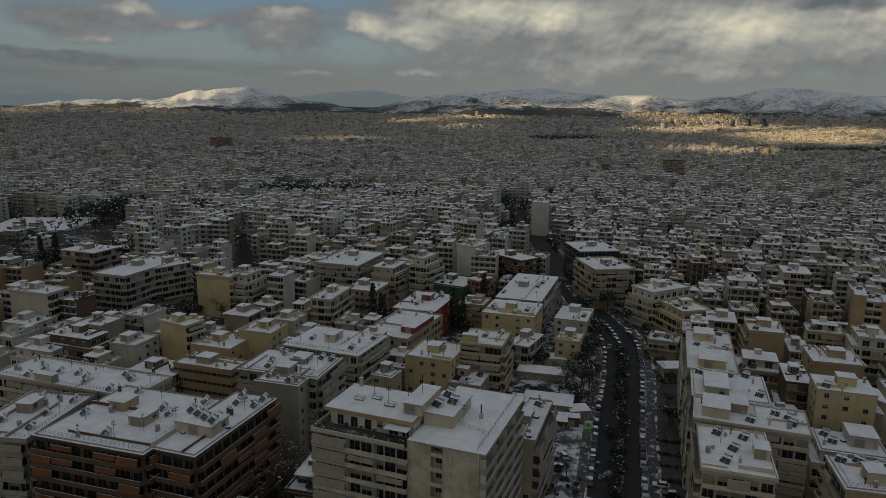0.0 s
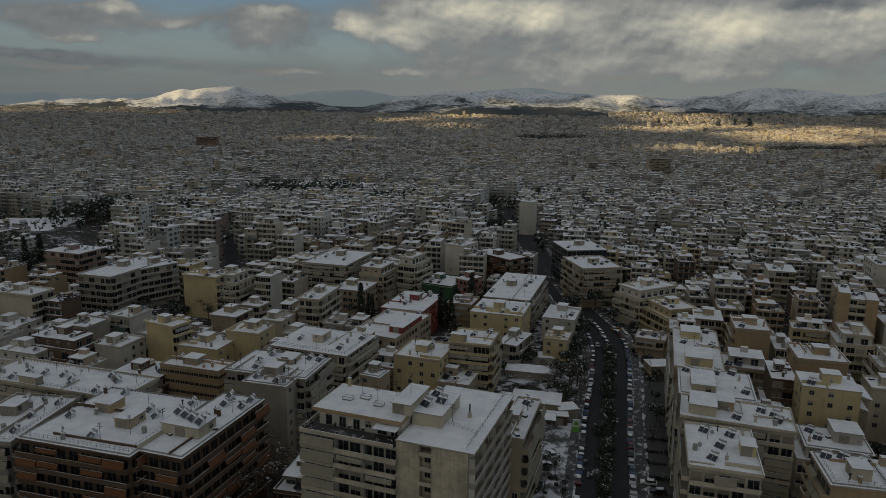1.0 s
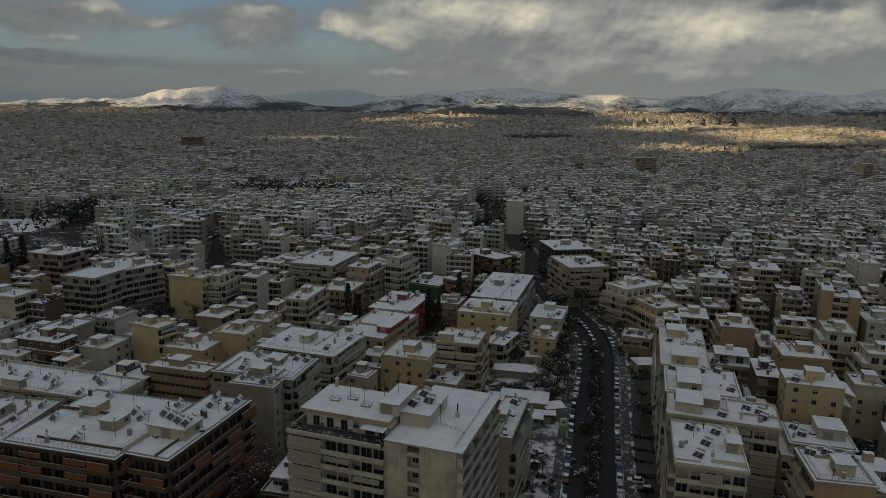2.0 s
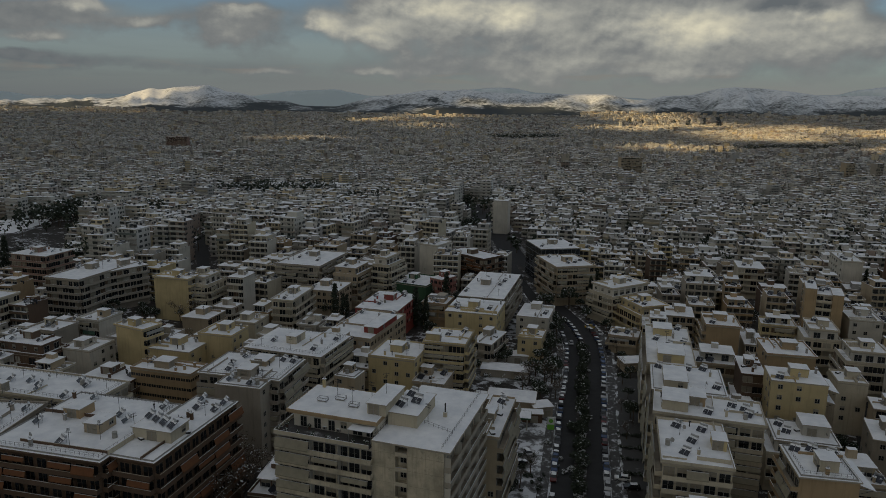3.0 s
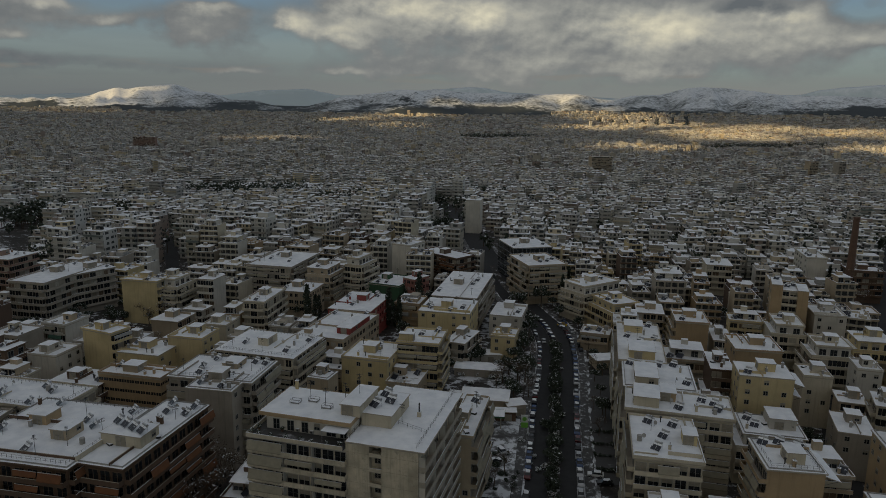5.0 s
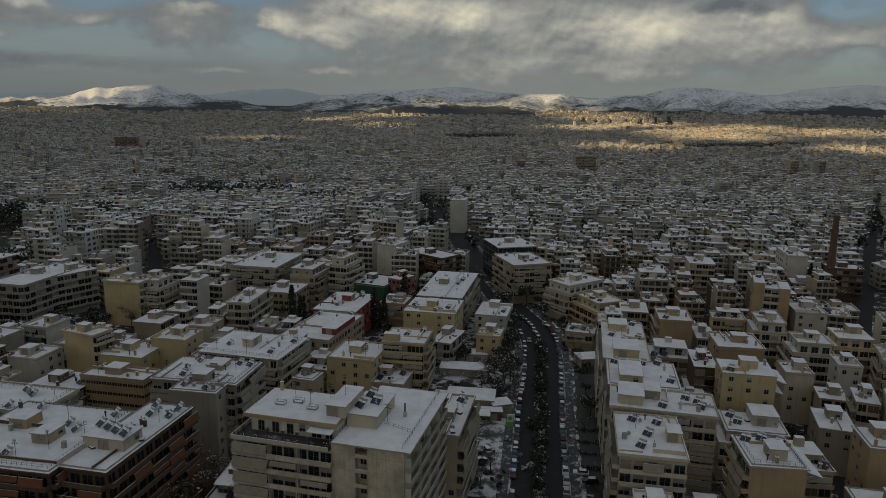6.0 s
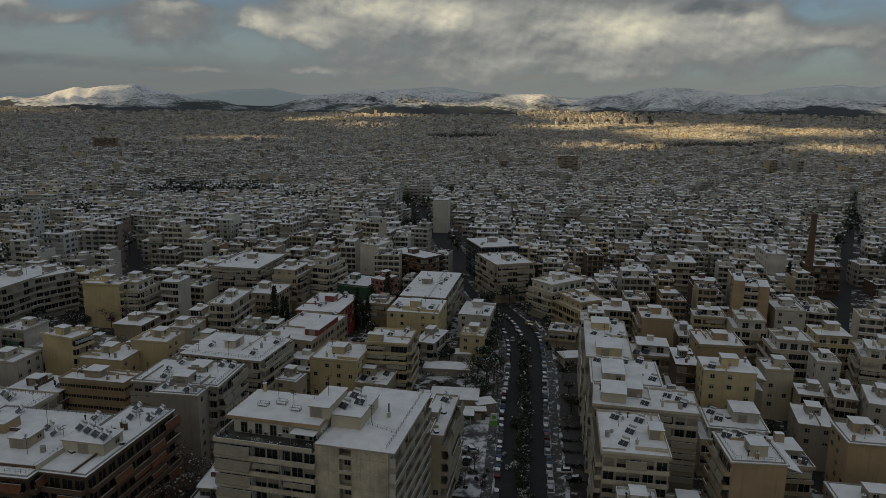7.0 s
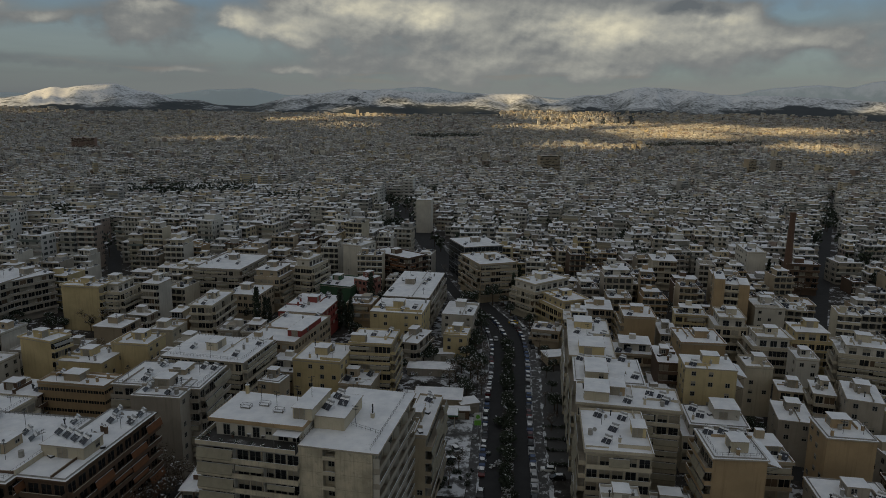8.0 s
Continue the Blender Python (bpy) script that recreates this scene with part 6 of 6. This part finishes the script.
def tree_meshes(kind, seed):
    rng = random.Random(seed)
    t, c = Shape(), Shape()
    if kind == "cypress":
        t.rod((0, 0, 0), (0, 0, 9), 0.22, "bark", 7, 0.08)
        for i in range(16):
            z = 1.5 + 0.75 * i
            r = 1.25 * (1 - ((i - 4) / 13) ** 2) + 0.15 if i > 4 else 0.7 + 0.13 * i
            crown(c, rng, rng.uniform(-0.15, 0.15), rng.uniform(-0.15, 0.15), z, max(0.2, r) * 1.15, 0.75, 70, 0.36, 0.012)
    elif kind == "bare":
        t.rod((0, 0, 0), (0.2, 0.1, 3.2), 0.2, "bark", 7, 0.13)
        ends = [Vector((0.2, 0.1, 3.2))]
        for level in range(3):
            nxt = []
            for e in ends:
                for _ in range(4 if level == 0 else 3):
                    w = Vector((rng.gauss(0, 1), rng.gauss(0, 1), rng.uniform(0.4, 1.6))).normalized() * (2.2 - 0.5 * level)
                    t.rod(e, e + w, 0.09 / (1 + level), "bark", 4, 0.05 / (1 + level))
                    nxt.append(e + w)
            ends = nxt
        for e in ends:
            crown(c, rng, e.x, e.y, e.z, 0.75, 0.55, 16, 0.13, 0.12, "bark")
    elif kind == "white_bush":
        t.rod((0, 0, 0), (0, 0, 0.8), 0.06, "bark", 5, 0.03)
        for _ in range(6):
            crown(c, rng, rng.uniform(-0.8, 0.8), rng.uniform(-0.8, 0.8), rng.uniform(0.4, 1.2), 0.75, 0.5, 80, 0.19, 0.40)
    elif kind == "bush":
        t.rod((0, 0, 0), (0, 0, 0.8), 0.06, "bark", 5, 0.03)
        for _ in range(5):
            crown(c, rng, rng.uniform(-0.6, 0.6), rng.uniform(-0.6, 0.6), rng.uniform(0.4, 1.0), 0.65, 0.5, 90, 0.15, 0.03)
    else:
        h = rng.uniform(3.0, 4.0)
        t.rod((0, 0, 0), (0.1, 0, h), 0.24, "bark", 7, 0.14)
        for _ in range(11):
            w = Vector((rng.gauss(0, 1), rng.gauss(0, 1), rng.uniform(0.1, 1.5))).normalized() * rng.uniform(1.4, 2.7)
            e = Vector((0.1, 0, h)) + w
            t.rod((0.1, 0, h - 0.4), e, 0.09, "bark", 4, 0.03)
            crown(c, rng, e.x, e.y, e.z, rng.uniform(0.9, 1.4), rng.uniform(0.7, 1.1), 120, 0.25, 0.06)
    return t.mesh("trunk"), c.mesh("crown")


tall_block()
TREES = {k: [tree_meshes(k, 20 + i + 10 * j) for i in range(n)] for j, (k, n) in enumerate((("round", 4), ("cypress", 2), ("bare", 3), ("bush", 4), ("white_bush", 3)))}
TREE_WORDS = {"round": ("tree", "dark evergreen tree with snow on its crown", "tree"), "cypress": ("cypress", "tall narrow dark cypress tree", "tree"),
              "bare": ("bare_tree", "bare winter street tree dusted with snow", "tree"), "bush": ("bush", "low dark shrub flecked with snow", "shrub"), "white_bush": ("bush", "broad garden shrub laden with snow", "shrub")}


def tree(kind, x, y, size=1.0, rng=random.Random(3)):
    name, label, cat = TREE_WORDS[kind]
    ob = thing(name, pose(x, y, 0, 0, 0, rng.uniform(0, 360)), label, cat, "city trees" if cat == "tree" else "shrubs", "thing", rng.choice(TREES[kind])[1] if cat == "shrub" else None)
    ob.scale = (size, size, size * rng.uniform(0.9, 1.1))
    trunk, leaves = rng.choice(TREES[kind])
    if cat == "shrub":
        return
    part("trunk", trunk, ob)
    part("crown", leaves, ob)


TREES_AT_JUNCTION = ((64.2, 281, 1.4), (63.6, 287, 1.3), (62.8, 275, 1.1), (58, 498, 1.6), (55, 508, 1.7), (52, 520, 1.7), (57, 486, 1.3), (82, 300, 1.0))


def plant_trees():
    rng = random.Random(9)
    for x, y, sz in ((46, 231, 1.2), (50, 243, 1.2), (36, 249, 1.0), (30, 252, 0.9), (55, 252, 1.2), (58, 262, 1.2), (44, 212, 0.9), (70, 199.5, 1.0), (66, 314, 1.5), (78, 318, 1.5),
                     (84, 352, 1.3), (92, 352, 1.2), (101, 348, 1.2), (110, 313, 1.1), (38, 500, 1.8), (46, 512, 1.9), (34, 516, 1.7), (50, 525, 1.7), (-35, 306, 1.2), (14, 330, 1.3), (24, 322, 1.2), (-8, 262, 1.2), (10, 274, 1.1), (31, 300, 1.0)):
        tree("round", x, y, sz)
    for x, y, sz in ((-30, 292, 1.35), (-27, 296, 1.0), (4.5, 291, 1.4), (9, 290, 1.0), (19.5, 321, 1.4), (88, 318, 1.1), (97, 340, 1.2), (-217, 384, 1.7), (-222, 378, 1.5), (-26, 304, 0.8), (7, 290, 0.8), (238, 340, 1.0)):
        tree("cypress", x, y, sz)
    for x, y, sz in ((-41, 157, 2.0), (-38, 150, 1.8), (-45, 163, 1.7), (-35, 160, 1.5), (-42, 145, 1.6), (-102, 305, 1.3), (-92, 298, 1.3), (-98, 299, 1.1), (-62, 133, 1.1), (-90, 140, 1.2), (-78, 133, 1.1), (33, 167, 0.8), (29, 160, 0.8)):
        tree("bare", x, y, sz)
    for _ in range(26):
        tree("round", rng.uniform(-138, -92), rng.uniform(302, 322), rng.uniform(0.7, 1.1))
    made = 0
    while made < 18:
        q = rng.random()
        x, y = -158 + 72 * q + rng.uniform(-4, 4), 290 + 6 * q + rng.uniform(-7, 7)
        if clear_of(x, y, 1.0) or made > 12:
            tree("round", x, y, rng.uniform(0.7, 1.1))
        made += 1
    for _ in range(14):
        tree("bush", rng.uniform(-85, -60), rng.uniform(300, 322), rng.uniform(1.0, 2.0))
    for _ in range(16):
        tree("round", rng.uniform(-235, -205), rng.uniform(376, 400), rng.uniform(0.9, 1.5))
    for i in range(16, 38):
        for _ in range(2):
            p = LINE[i] + Vector((rng.uniform(-0.9, 0.9), rng.uniform(-3, 3)))
            tree("bush", p.x, p.y, rng.uniform(1.3, 2.4))
        p = LINE[i] + Vector((rng.uniform(-0.7, 0.7), rng.uniform(-3, 3)))
        tree("white_bush", p.x, p.y, rng.uniform(0.6, 1.1))
    for _ in range(12):
        tree("bush", rng.uniform(20, 54), rng.uniform(240, 258), rng.uniform(0.9, 1.8))
    for _ in range(34):
        tree("white_bush", rng.uniform(22, 55), rng.uniform(226, 258), rng.uniform(0.8, 1.6))
    for _ in range(14):
        tree("white_bush", rng.uniform(26, 46), rng.uniform(164, 204), rng.uniform(0.5, 1.0))
    for _ in range(4):
        tree("round", rng.uniform(20, 56), rng.uniform(222, 262), rng.uniform(0.6, 1.0))
    for x, y, sz in ((51, 227, 1.3), (53.5, 235, 1.2), (45, 217, 0.9)):
        tree("round", x, y, sz)
    for i, off in ((24, 13.0), (26, 15.5), (27, 12.0), (29, 14.5), (31, 13.0), (32, 16.0), (33, 12.5), (35, 14.0), (36, 12.4), (38, 13.5), (40, 12.8)):
        way = (LINE[i + 1] - LINE[i]).normalized()
        spot = LINE[i] + Vector((way.y, -way.x)) * off
        tree("round" if i % 3 else "bare", spot.x, spot.y, rng.uniform(0.6, 0.95))
    for x, y, sz in TREES_AT_JUNCTION:
        tree("round", x, y, sz)
    for x, y, sz in ((49.5, 214, 1.1), (47.5, 221, 1.2), (40, 222, 0.9), (57, 246, 1.0), (20, 240, 1.0), (43, 227, 1.0)):
        tree("bare", x, y, sz)
    for _ in range(26):
        tree("bush", rng.uniform(25, 37), rng.uniform(158, 186), rng.uniform(0.5, 1.0))
    for v in (0.0, 0.22, 0.40, 0.62):
        for k in range(9):
            tree("bush", 58.0 + 1.25 * k + 8 * v, 166 + 36 * v - 0.35 * k, rng.uniform(0.55, 0.85))
    for _ in range(24):
        tree("round", rng.uniform(76, 116), rng.uniform(342, 358), rng.uniform(0.7, 1.1))
    made = 0
    while made < 40:
        a, d = radians(rng.uniform(-31, 38)), rng.uniform(190, 400)
        x, y = d * math.sin(a), d * math.cos(a)
        if clear_of(x, y, 2.5) and all((x - lx) ** 2 + (y - ly) ** 2 > 81 for lx, ly in HOUSES):
            tree(rng.choice(("round", "round", "bare")), x, y, rng.uniform(0.8, 1.25))
            made += 1


plant_trees()


def far_trees():
    """Dark crowns of the parks and streets too far off to count."""
    rng = random.Random(13)
    s = Shape()
    spots = []
    for px, py, rx, ry in PARKS[:6]:
        for _ in range(int(rx * ry / 26)):
            a, q = rng.uniform(0, 6.283), math.sqrt(rng.random())
            spots.append((px + rx * q * math.cos(a), py + ry * q * math.sin(a), rng.uniform(1.2, 2.1)))
    for _ in range(12000):
        b, d = radians(rng.uniform(-36, 46)), rng.uniform(430, 3600)
        x, y = d * math.sin(b), d * math.cos(b)
        wood = -noise.noise((x * 0.0045, y * 0.0045, 1.7)) - 0.5 * noise.noise((x * 0.016, y * 0.016, 4.2))
        if rng.random() < 0.25 + 1.6 * max(0.0, wood):
            spots.append((x, y, rng.uniform(0.8, 1.6)))
    for b in SLOPE_STREETS:
        for i in range(42):
            d = 3460 + 8 * i
            off = 5 * (-1) ** i
            spots.append((d * math.sin(radians(b)) + off, d * math.cos(radians(b)), rng.uniform(0.55, 0.8)))
    for x, y, k in spots:
        z = land(x, y)
        n = 34 if math.hypot(x, y) < 1000 else 14
        s.rod((x, y, z), (x, y, z + 4 * k), 0.25, "bark", 4)
        crown(s, rng, x, y, z + 6.5 * k, 3.2 * k, 3.6 * k, n, 1.5, 0.08)
    tagged(new("distant_trees", s.mesh("distant_trees")), "dark crowns of distant street and park trees", "trees", "", "stuff")


far_trees()


# ---- cars ----
def car_meshes():
    """A hatchback: body pressed from a side profile, glasshouse, wheel, lying snow."""
    low = [(-2.05, 0.30), (2.05, 0.30), (2.10, 0.62), (1.95, 0.84), (0.95, 0.95), (-1.55, 0.98), (-2.08, 0.90), (-2.12, 0.55)]
    high = [(0.95, 0.94), (0.35, 1.42), (-1.25, 1.46), (-1.78, 0.96)]
    out = {}
    for tint in ("silver", "black", "white", "blue", "red", "taxi"):
        s = Shape()
        key = "car_" + tint
        n = len(low)
        for i in range(n):
            (x0, z0), (x1, z1) = low[i], low[(i + 1) % n]
            w0, w1 = (0.80 if z0 < 0.4 or z0 > 0.9 else 0.88), (0.80 if z1 < 0.4 or z1 > 0.9 else 0.88)
            s.face([(x0, -w0, z0), (x0, w0, z0), (x1, w1, z1), (x1, -w1, z1)], key)
        for sg in (-1, 1):
            pts = [(x, sg * (0.80 if z < 0.4 or z > 0.9 else 0.88), z) for x, z in low]
            s.face(pts if sg < 0 else pts[::-1], key)
        s.box(-1.2, -0.6, 1.455, 0.32, 0.6, 1.49, key)
        out["body", tint] = s.mesh("body")
    g = Shape()
    for i in range(3):
        (x0, z0), (x1, z1) = high[i], high[i + 1]
        w0, w1 = (0.78 if z0 < 1.2 else 0.62), (0.78 if z1 < 1.2 else 0.62)
        g.face([(x0, w0, z0), (x0, -w0, z0), (x1, -w1, z1), (x1, w1, z1)], "pane")
    for sg in (-1, 1):
        pts = [(x, sg * (0.78 if z < 1.2 else 0.62), z) for x, z in high]
        g.face(pts if sg > 0 else pts[::-1], "pane")
    out["glass"] = g.mesh("window")
    w = Shape()
    w.rod((0, -0.1, 0), (0, 0.1, 0), 0.31, "rubber", 12)
    w.rod((0, -0.11, 0), (0, 0.11, 0), 0.19, "rim", 8)
    out["wheel"] = w.mesh("wheel")
    sn = Shape()
    sn.snowfield(-1.35, -0.66, 0.42, 0.66, 1.47, "snow", 0.4, 0.13, 1.0)
    out["roof_snow"] = sn.mesh("snow_cover")
    sn = Shape()
    sn.snowfield(0.85, -0.72, 2.0, 0.72, 0.90, "snow", 0.4, 0.12, 2.0)
    out["hood_snow"] = sn.mesh("bonnet_snow")
    return out


CAR = car_meshes()
CAR_WORDS = {"silver": "silver", "black": "black", "white": "white", "blue": "dark blue", "red": "dark red", "taxi": "yellow"}


def car(x, y, turn, tint, snowy=True, z=0.02):
    ob = thing("car", pose(x, y, z, 0, 0, turn), f"{CAR_WORDS[tint]} hatchback{' under snow, parked' if snowy else ' clear of snow,'} on the asphalt", "car", "cars along the avenue")
    part("body", CAR["body", tint], ob)
    part("window", CAR["glass"], ob)
    for wx in (-1.3, 1.3):
        for wy in (-0.78, 0.78):
            part("wheel", CAR["wheel"], ob, "", pose(wx, wy, 0.31))
    if snowy:
        part("snow_cover", CAR["roof_snow"], ob)
        if (x * 7.3) % 1.0 < 0.45:
            part("bonnet_snow", CAR["hood_snow"], ob)


def park_cars():
    rng = random.Random(21)
    tints = ["silver", "black", "blue", "black", "black", "black", "blue", "silver", "red"]

    def row(off, d0, d1, gap, odds, white=0.45):
        d = d0
        while d < d1:
            i = int(d / 6)
            p, q = LINE[i], LINE[i + 1]
            way = (q - p).normalized()
            side = Vector((way.y, -way.x))
            c = p + way * (d - 6 * i) + side * (off + rng.uniform(-0.15, 0.15))
            if rng.random() < odds:
                car(c.x, c.y, math.degrees(math.atan2(way.y, way.x)) + rng.uniform(-2, 2) + rng.choice((0, 180)), rng.choice(tints), rng.random() < white)
            d += gap

    row(6.7, 96, 250, 4.85, 0.93, 0.4)
    row(-6.7, 96, 240, 5.2, 0.8, 0.65)
    row(-0.4, 206, 258, 4.7, 1.0, 1.0)
    row(9.6, 205, 250, 5.6, 0.6)
    car(67.5, 268.5, 80, "silver", False)
    car(62.5, 281, 80, "black", False)
    car(80.5, 289, 160, "taxi", False)
    car(56.4, 163.2, 165, "white", True)
    car(57.5, 159.0, 170, "black", True)
    for x, y, a in ((28, 176, 20), (31, 172, 25), (27, 168, 15), (34, 178, 100), (-41, 163, 66), (-44, 155, 66), (31, 181, 70), (90, 330, 20), (96, 336, 30), (84, 336, 20), (88, 341, 10), (100, 331, 30), (79, 334, 60)):
        car(x, y, a, rng.choice(tints))
    for i in range(9):
        car(144.8 - 2.7 * i, 200 - 4.75 * i, 60, rng.choice(tints))


park_cars()


def yard(name, x, y, w, d, turn, key, label, category):
    s = Shape()
    s.snowfield(-w / 2, -d / 2, w / 2, d / 2, 0.012, key, 2.0, 0.10, x)
    ob = new(name, s.mesh(name))
    ob.matrix_basis = pose(x, y, 0, 0, 0, turn)
    tagged(ob, label, category, "", "structure")


yard("forecourt", 31, 178, 15, 46, -16, "yard_snow", "snow-covered forecourt with bare patches", "ground")
yard("garden", 38, 243, 40, 30, -16, "yard_snow", "snowy walled garden between houses", "garden")
yard("car_park", 68, 196, 13, 76, -17, "bare_slush", "slushy car park beside the avenue", "ground")

# ---- petrol station and sheds beside the avenue ----
def shed(x, y, w, d, turn, h, wall, label, name="shed"):
    root = thing(name, pose(x, y, land(x, y), 0, 0, turn), label, "shed", "low sheds")
    s = Shape()
    s.box(-w / 2, -d / 2, 0, w / 2, d / 2, h, wall, None, False)
    part("wall", s, root)
    r = Shape()
    r.box(-w / 2 - 0.4, -d / 2 - 0.4, h, w / 2 + 0.4, d / 2 + 0.4, h + 0.2, "slab")
    roof = part("roof", r, root)
    c = Shape()
    c.snowfield(-w / 2 - 0.25, -d / 2 - 0.35, w / 2 + 0.35, d / 2 + 0.35, h + 0.205, "snow", 1.0, 0.2, x)
    part("snow_cover", c, roof)
    part("door", OPEN["balcony_door", "shut"], root, "", pose(w * 0.2, -d / 2, 0.05))
    return root


shed(34, 208, 15, 9, -14, 4.2, "sand", "low shed with a broad snowy roof by the forecourt")
shed(25.5, 209.5, 6, 5, -18, 3.8, "brown", "small brown lean-to with sagging snowy roof")
shed(42.5, 203, 6, 5, 10, 3.4, "grey", "small grey kiosk with a snowy roof")
shed(38, 198.5, 8, 3, -8, 3.0, "brown", "narrow brown store with a snowy roof")
shed(83.5, 241, 8, 7, 4, 3.4, "sand", "low sand-walled store with a snowy roof")
shed(36, 236, 17, 7, -14, 2.8, "grey", "low grey outbuilding in the garden under snow")
shed(40, 250, 13, 6, -10, 3.0, "white", "long low white outbuilding under snow")
for x, y, w, d in ((-169, 929, 56, 18), (-101, 934, 53, 18), (-142, 1012, 112, 16), (-49, 972, 36, 17)):
    shed(x, y, w, d, 4, 6.5, "white", "long low depot hall with a white snowy roof", "depot_hall")
shed(85.5, 262, 4, 2.6, 80, 2.6, "white", "white roadside kiosk with a snowy roof", "kiosk")


def canopy():
    root = thing("forecourt_canopy", pose(34.3, 192.3, 0, 0, 0, -12), "flat snowy forecourt canopy with a green edge on posts", "canopy")
    for x in (-2, 2):
        s = Shape()
        s.rod((x, 0, 0), (x, 0, 4.6), 0.16, "white", 8)
        part("post", s, root)
    r = Shape()
    r.box(-3.2, -2.6, 4.6, 3.2, 2.6, 5.1, "green")
    deck = part("deck", r, root, "green-edged canopy deck")
    c = Shape()
    c.snowfield(-3.1, -2.5, 3.1, 2.5, 5.105, "snow", 1.0, 0.15, 4.0)
    part("snow_cover", c, deck)
    sign = thing("totem_sign", pose(42.2, 186.5, 0, 0, 0, -8), "white and green illuminated totem sign on a post", "sign")
    p = Shape()
    p.rod((0, 0, 0), (0, 0, 3.2), 0.12, "steel", 8)
    part("post", p, sign)
    b = Shape()
    b.box(-1.0, -0.2, 4.6, 1.0, 0.2, 6.8, "sign_white")
    part("panel", b, sign, "white upper panel")
    g = Shape()
    g.box(-1.0, -0.2, 3.0, 1.0, 0.2, 4.6, "sign_green")
    part("lower_panel", g, sign, "bright green lower panel with yellow band")
    d = Shape()
    d.rod((0, -0.205, 5.7), (0, -0.26, 5.7), 0.62, "sign_green", 16)
    part("emblem", d, sign, "round green emblem")


MAT["sign_white"] = simple("sign_white", (0.62, 0.63, 0.60), 0.4)
MAT["sign_green"] = simple("sign_green", (0.16, 0.42, 0.05), 0.4)
canopy()


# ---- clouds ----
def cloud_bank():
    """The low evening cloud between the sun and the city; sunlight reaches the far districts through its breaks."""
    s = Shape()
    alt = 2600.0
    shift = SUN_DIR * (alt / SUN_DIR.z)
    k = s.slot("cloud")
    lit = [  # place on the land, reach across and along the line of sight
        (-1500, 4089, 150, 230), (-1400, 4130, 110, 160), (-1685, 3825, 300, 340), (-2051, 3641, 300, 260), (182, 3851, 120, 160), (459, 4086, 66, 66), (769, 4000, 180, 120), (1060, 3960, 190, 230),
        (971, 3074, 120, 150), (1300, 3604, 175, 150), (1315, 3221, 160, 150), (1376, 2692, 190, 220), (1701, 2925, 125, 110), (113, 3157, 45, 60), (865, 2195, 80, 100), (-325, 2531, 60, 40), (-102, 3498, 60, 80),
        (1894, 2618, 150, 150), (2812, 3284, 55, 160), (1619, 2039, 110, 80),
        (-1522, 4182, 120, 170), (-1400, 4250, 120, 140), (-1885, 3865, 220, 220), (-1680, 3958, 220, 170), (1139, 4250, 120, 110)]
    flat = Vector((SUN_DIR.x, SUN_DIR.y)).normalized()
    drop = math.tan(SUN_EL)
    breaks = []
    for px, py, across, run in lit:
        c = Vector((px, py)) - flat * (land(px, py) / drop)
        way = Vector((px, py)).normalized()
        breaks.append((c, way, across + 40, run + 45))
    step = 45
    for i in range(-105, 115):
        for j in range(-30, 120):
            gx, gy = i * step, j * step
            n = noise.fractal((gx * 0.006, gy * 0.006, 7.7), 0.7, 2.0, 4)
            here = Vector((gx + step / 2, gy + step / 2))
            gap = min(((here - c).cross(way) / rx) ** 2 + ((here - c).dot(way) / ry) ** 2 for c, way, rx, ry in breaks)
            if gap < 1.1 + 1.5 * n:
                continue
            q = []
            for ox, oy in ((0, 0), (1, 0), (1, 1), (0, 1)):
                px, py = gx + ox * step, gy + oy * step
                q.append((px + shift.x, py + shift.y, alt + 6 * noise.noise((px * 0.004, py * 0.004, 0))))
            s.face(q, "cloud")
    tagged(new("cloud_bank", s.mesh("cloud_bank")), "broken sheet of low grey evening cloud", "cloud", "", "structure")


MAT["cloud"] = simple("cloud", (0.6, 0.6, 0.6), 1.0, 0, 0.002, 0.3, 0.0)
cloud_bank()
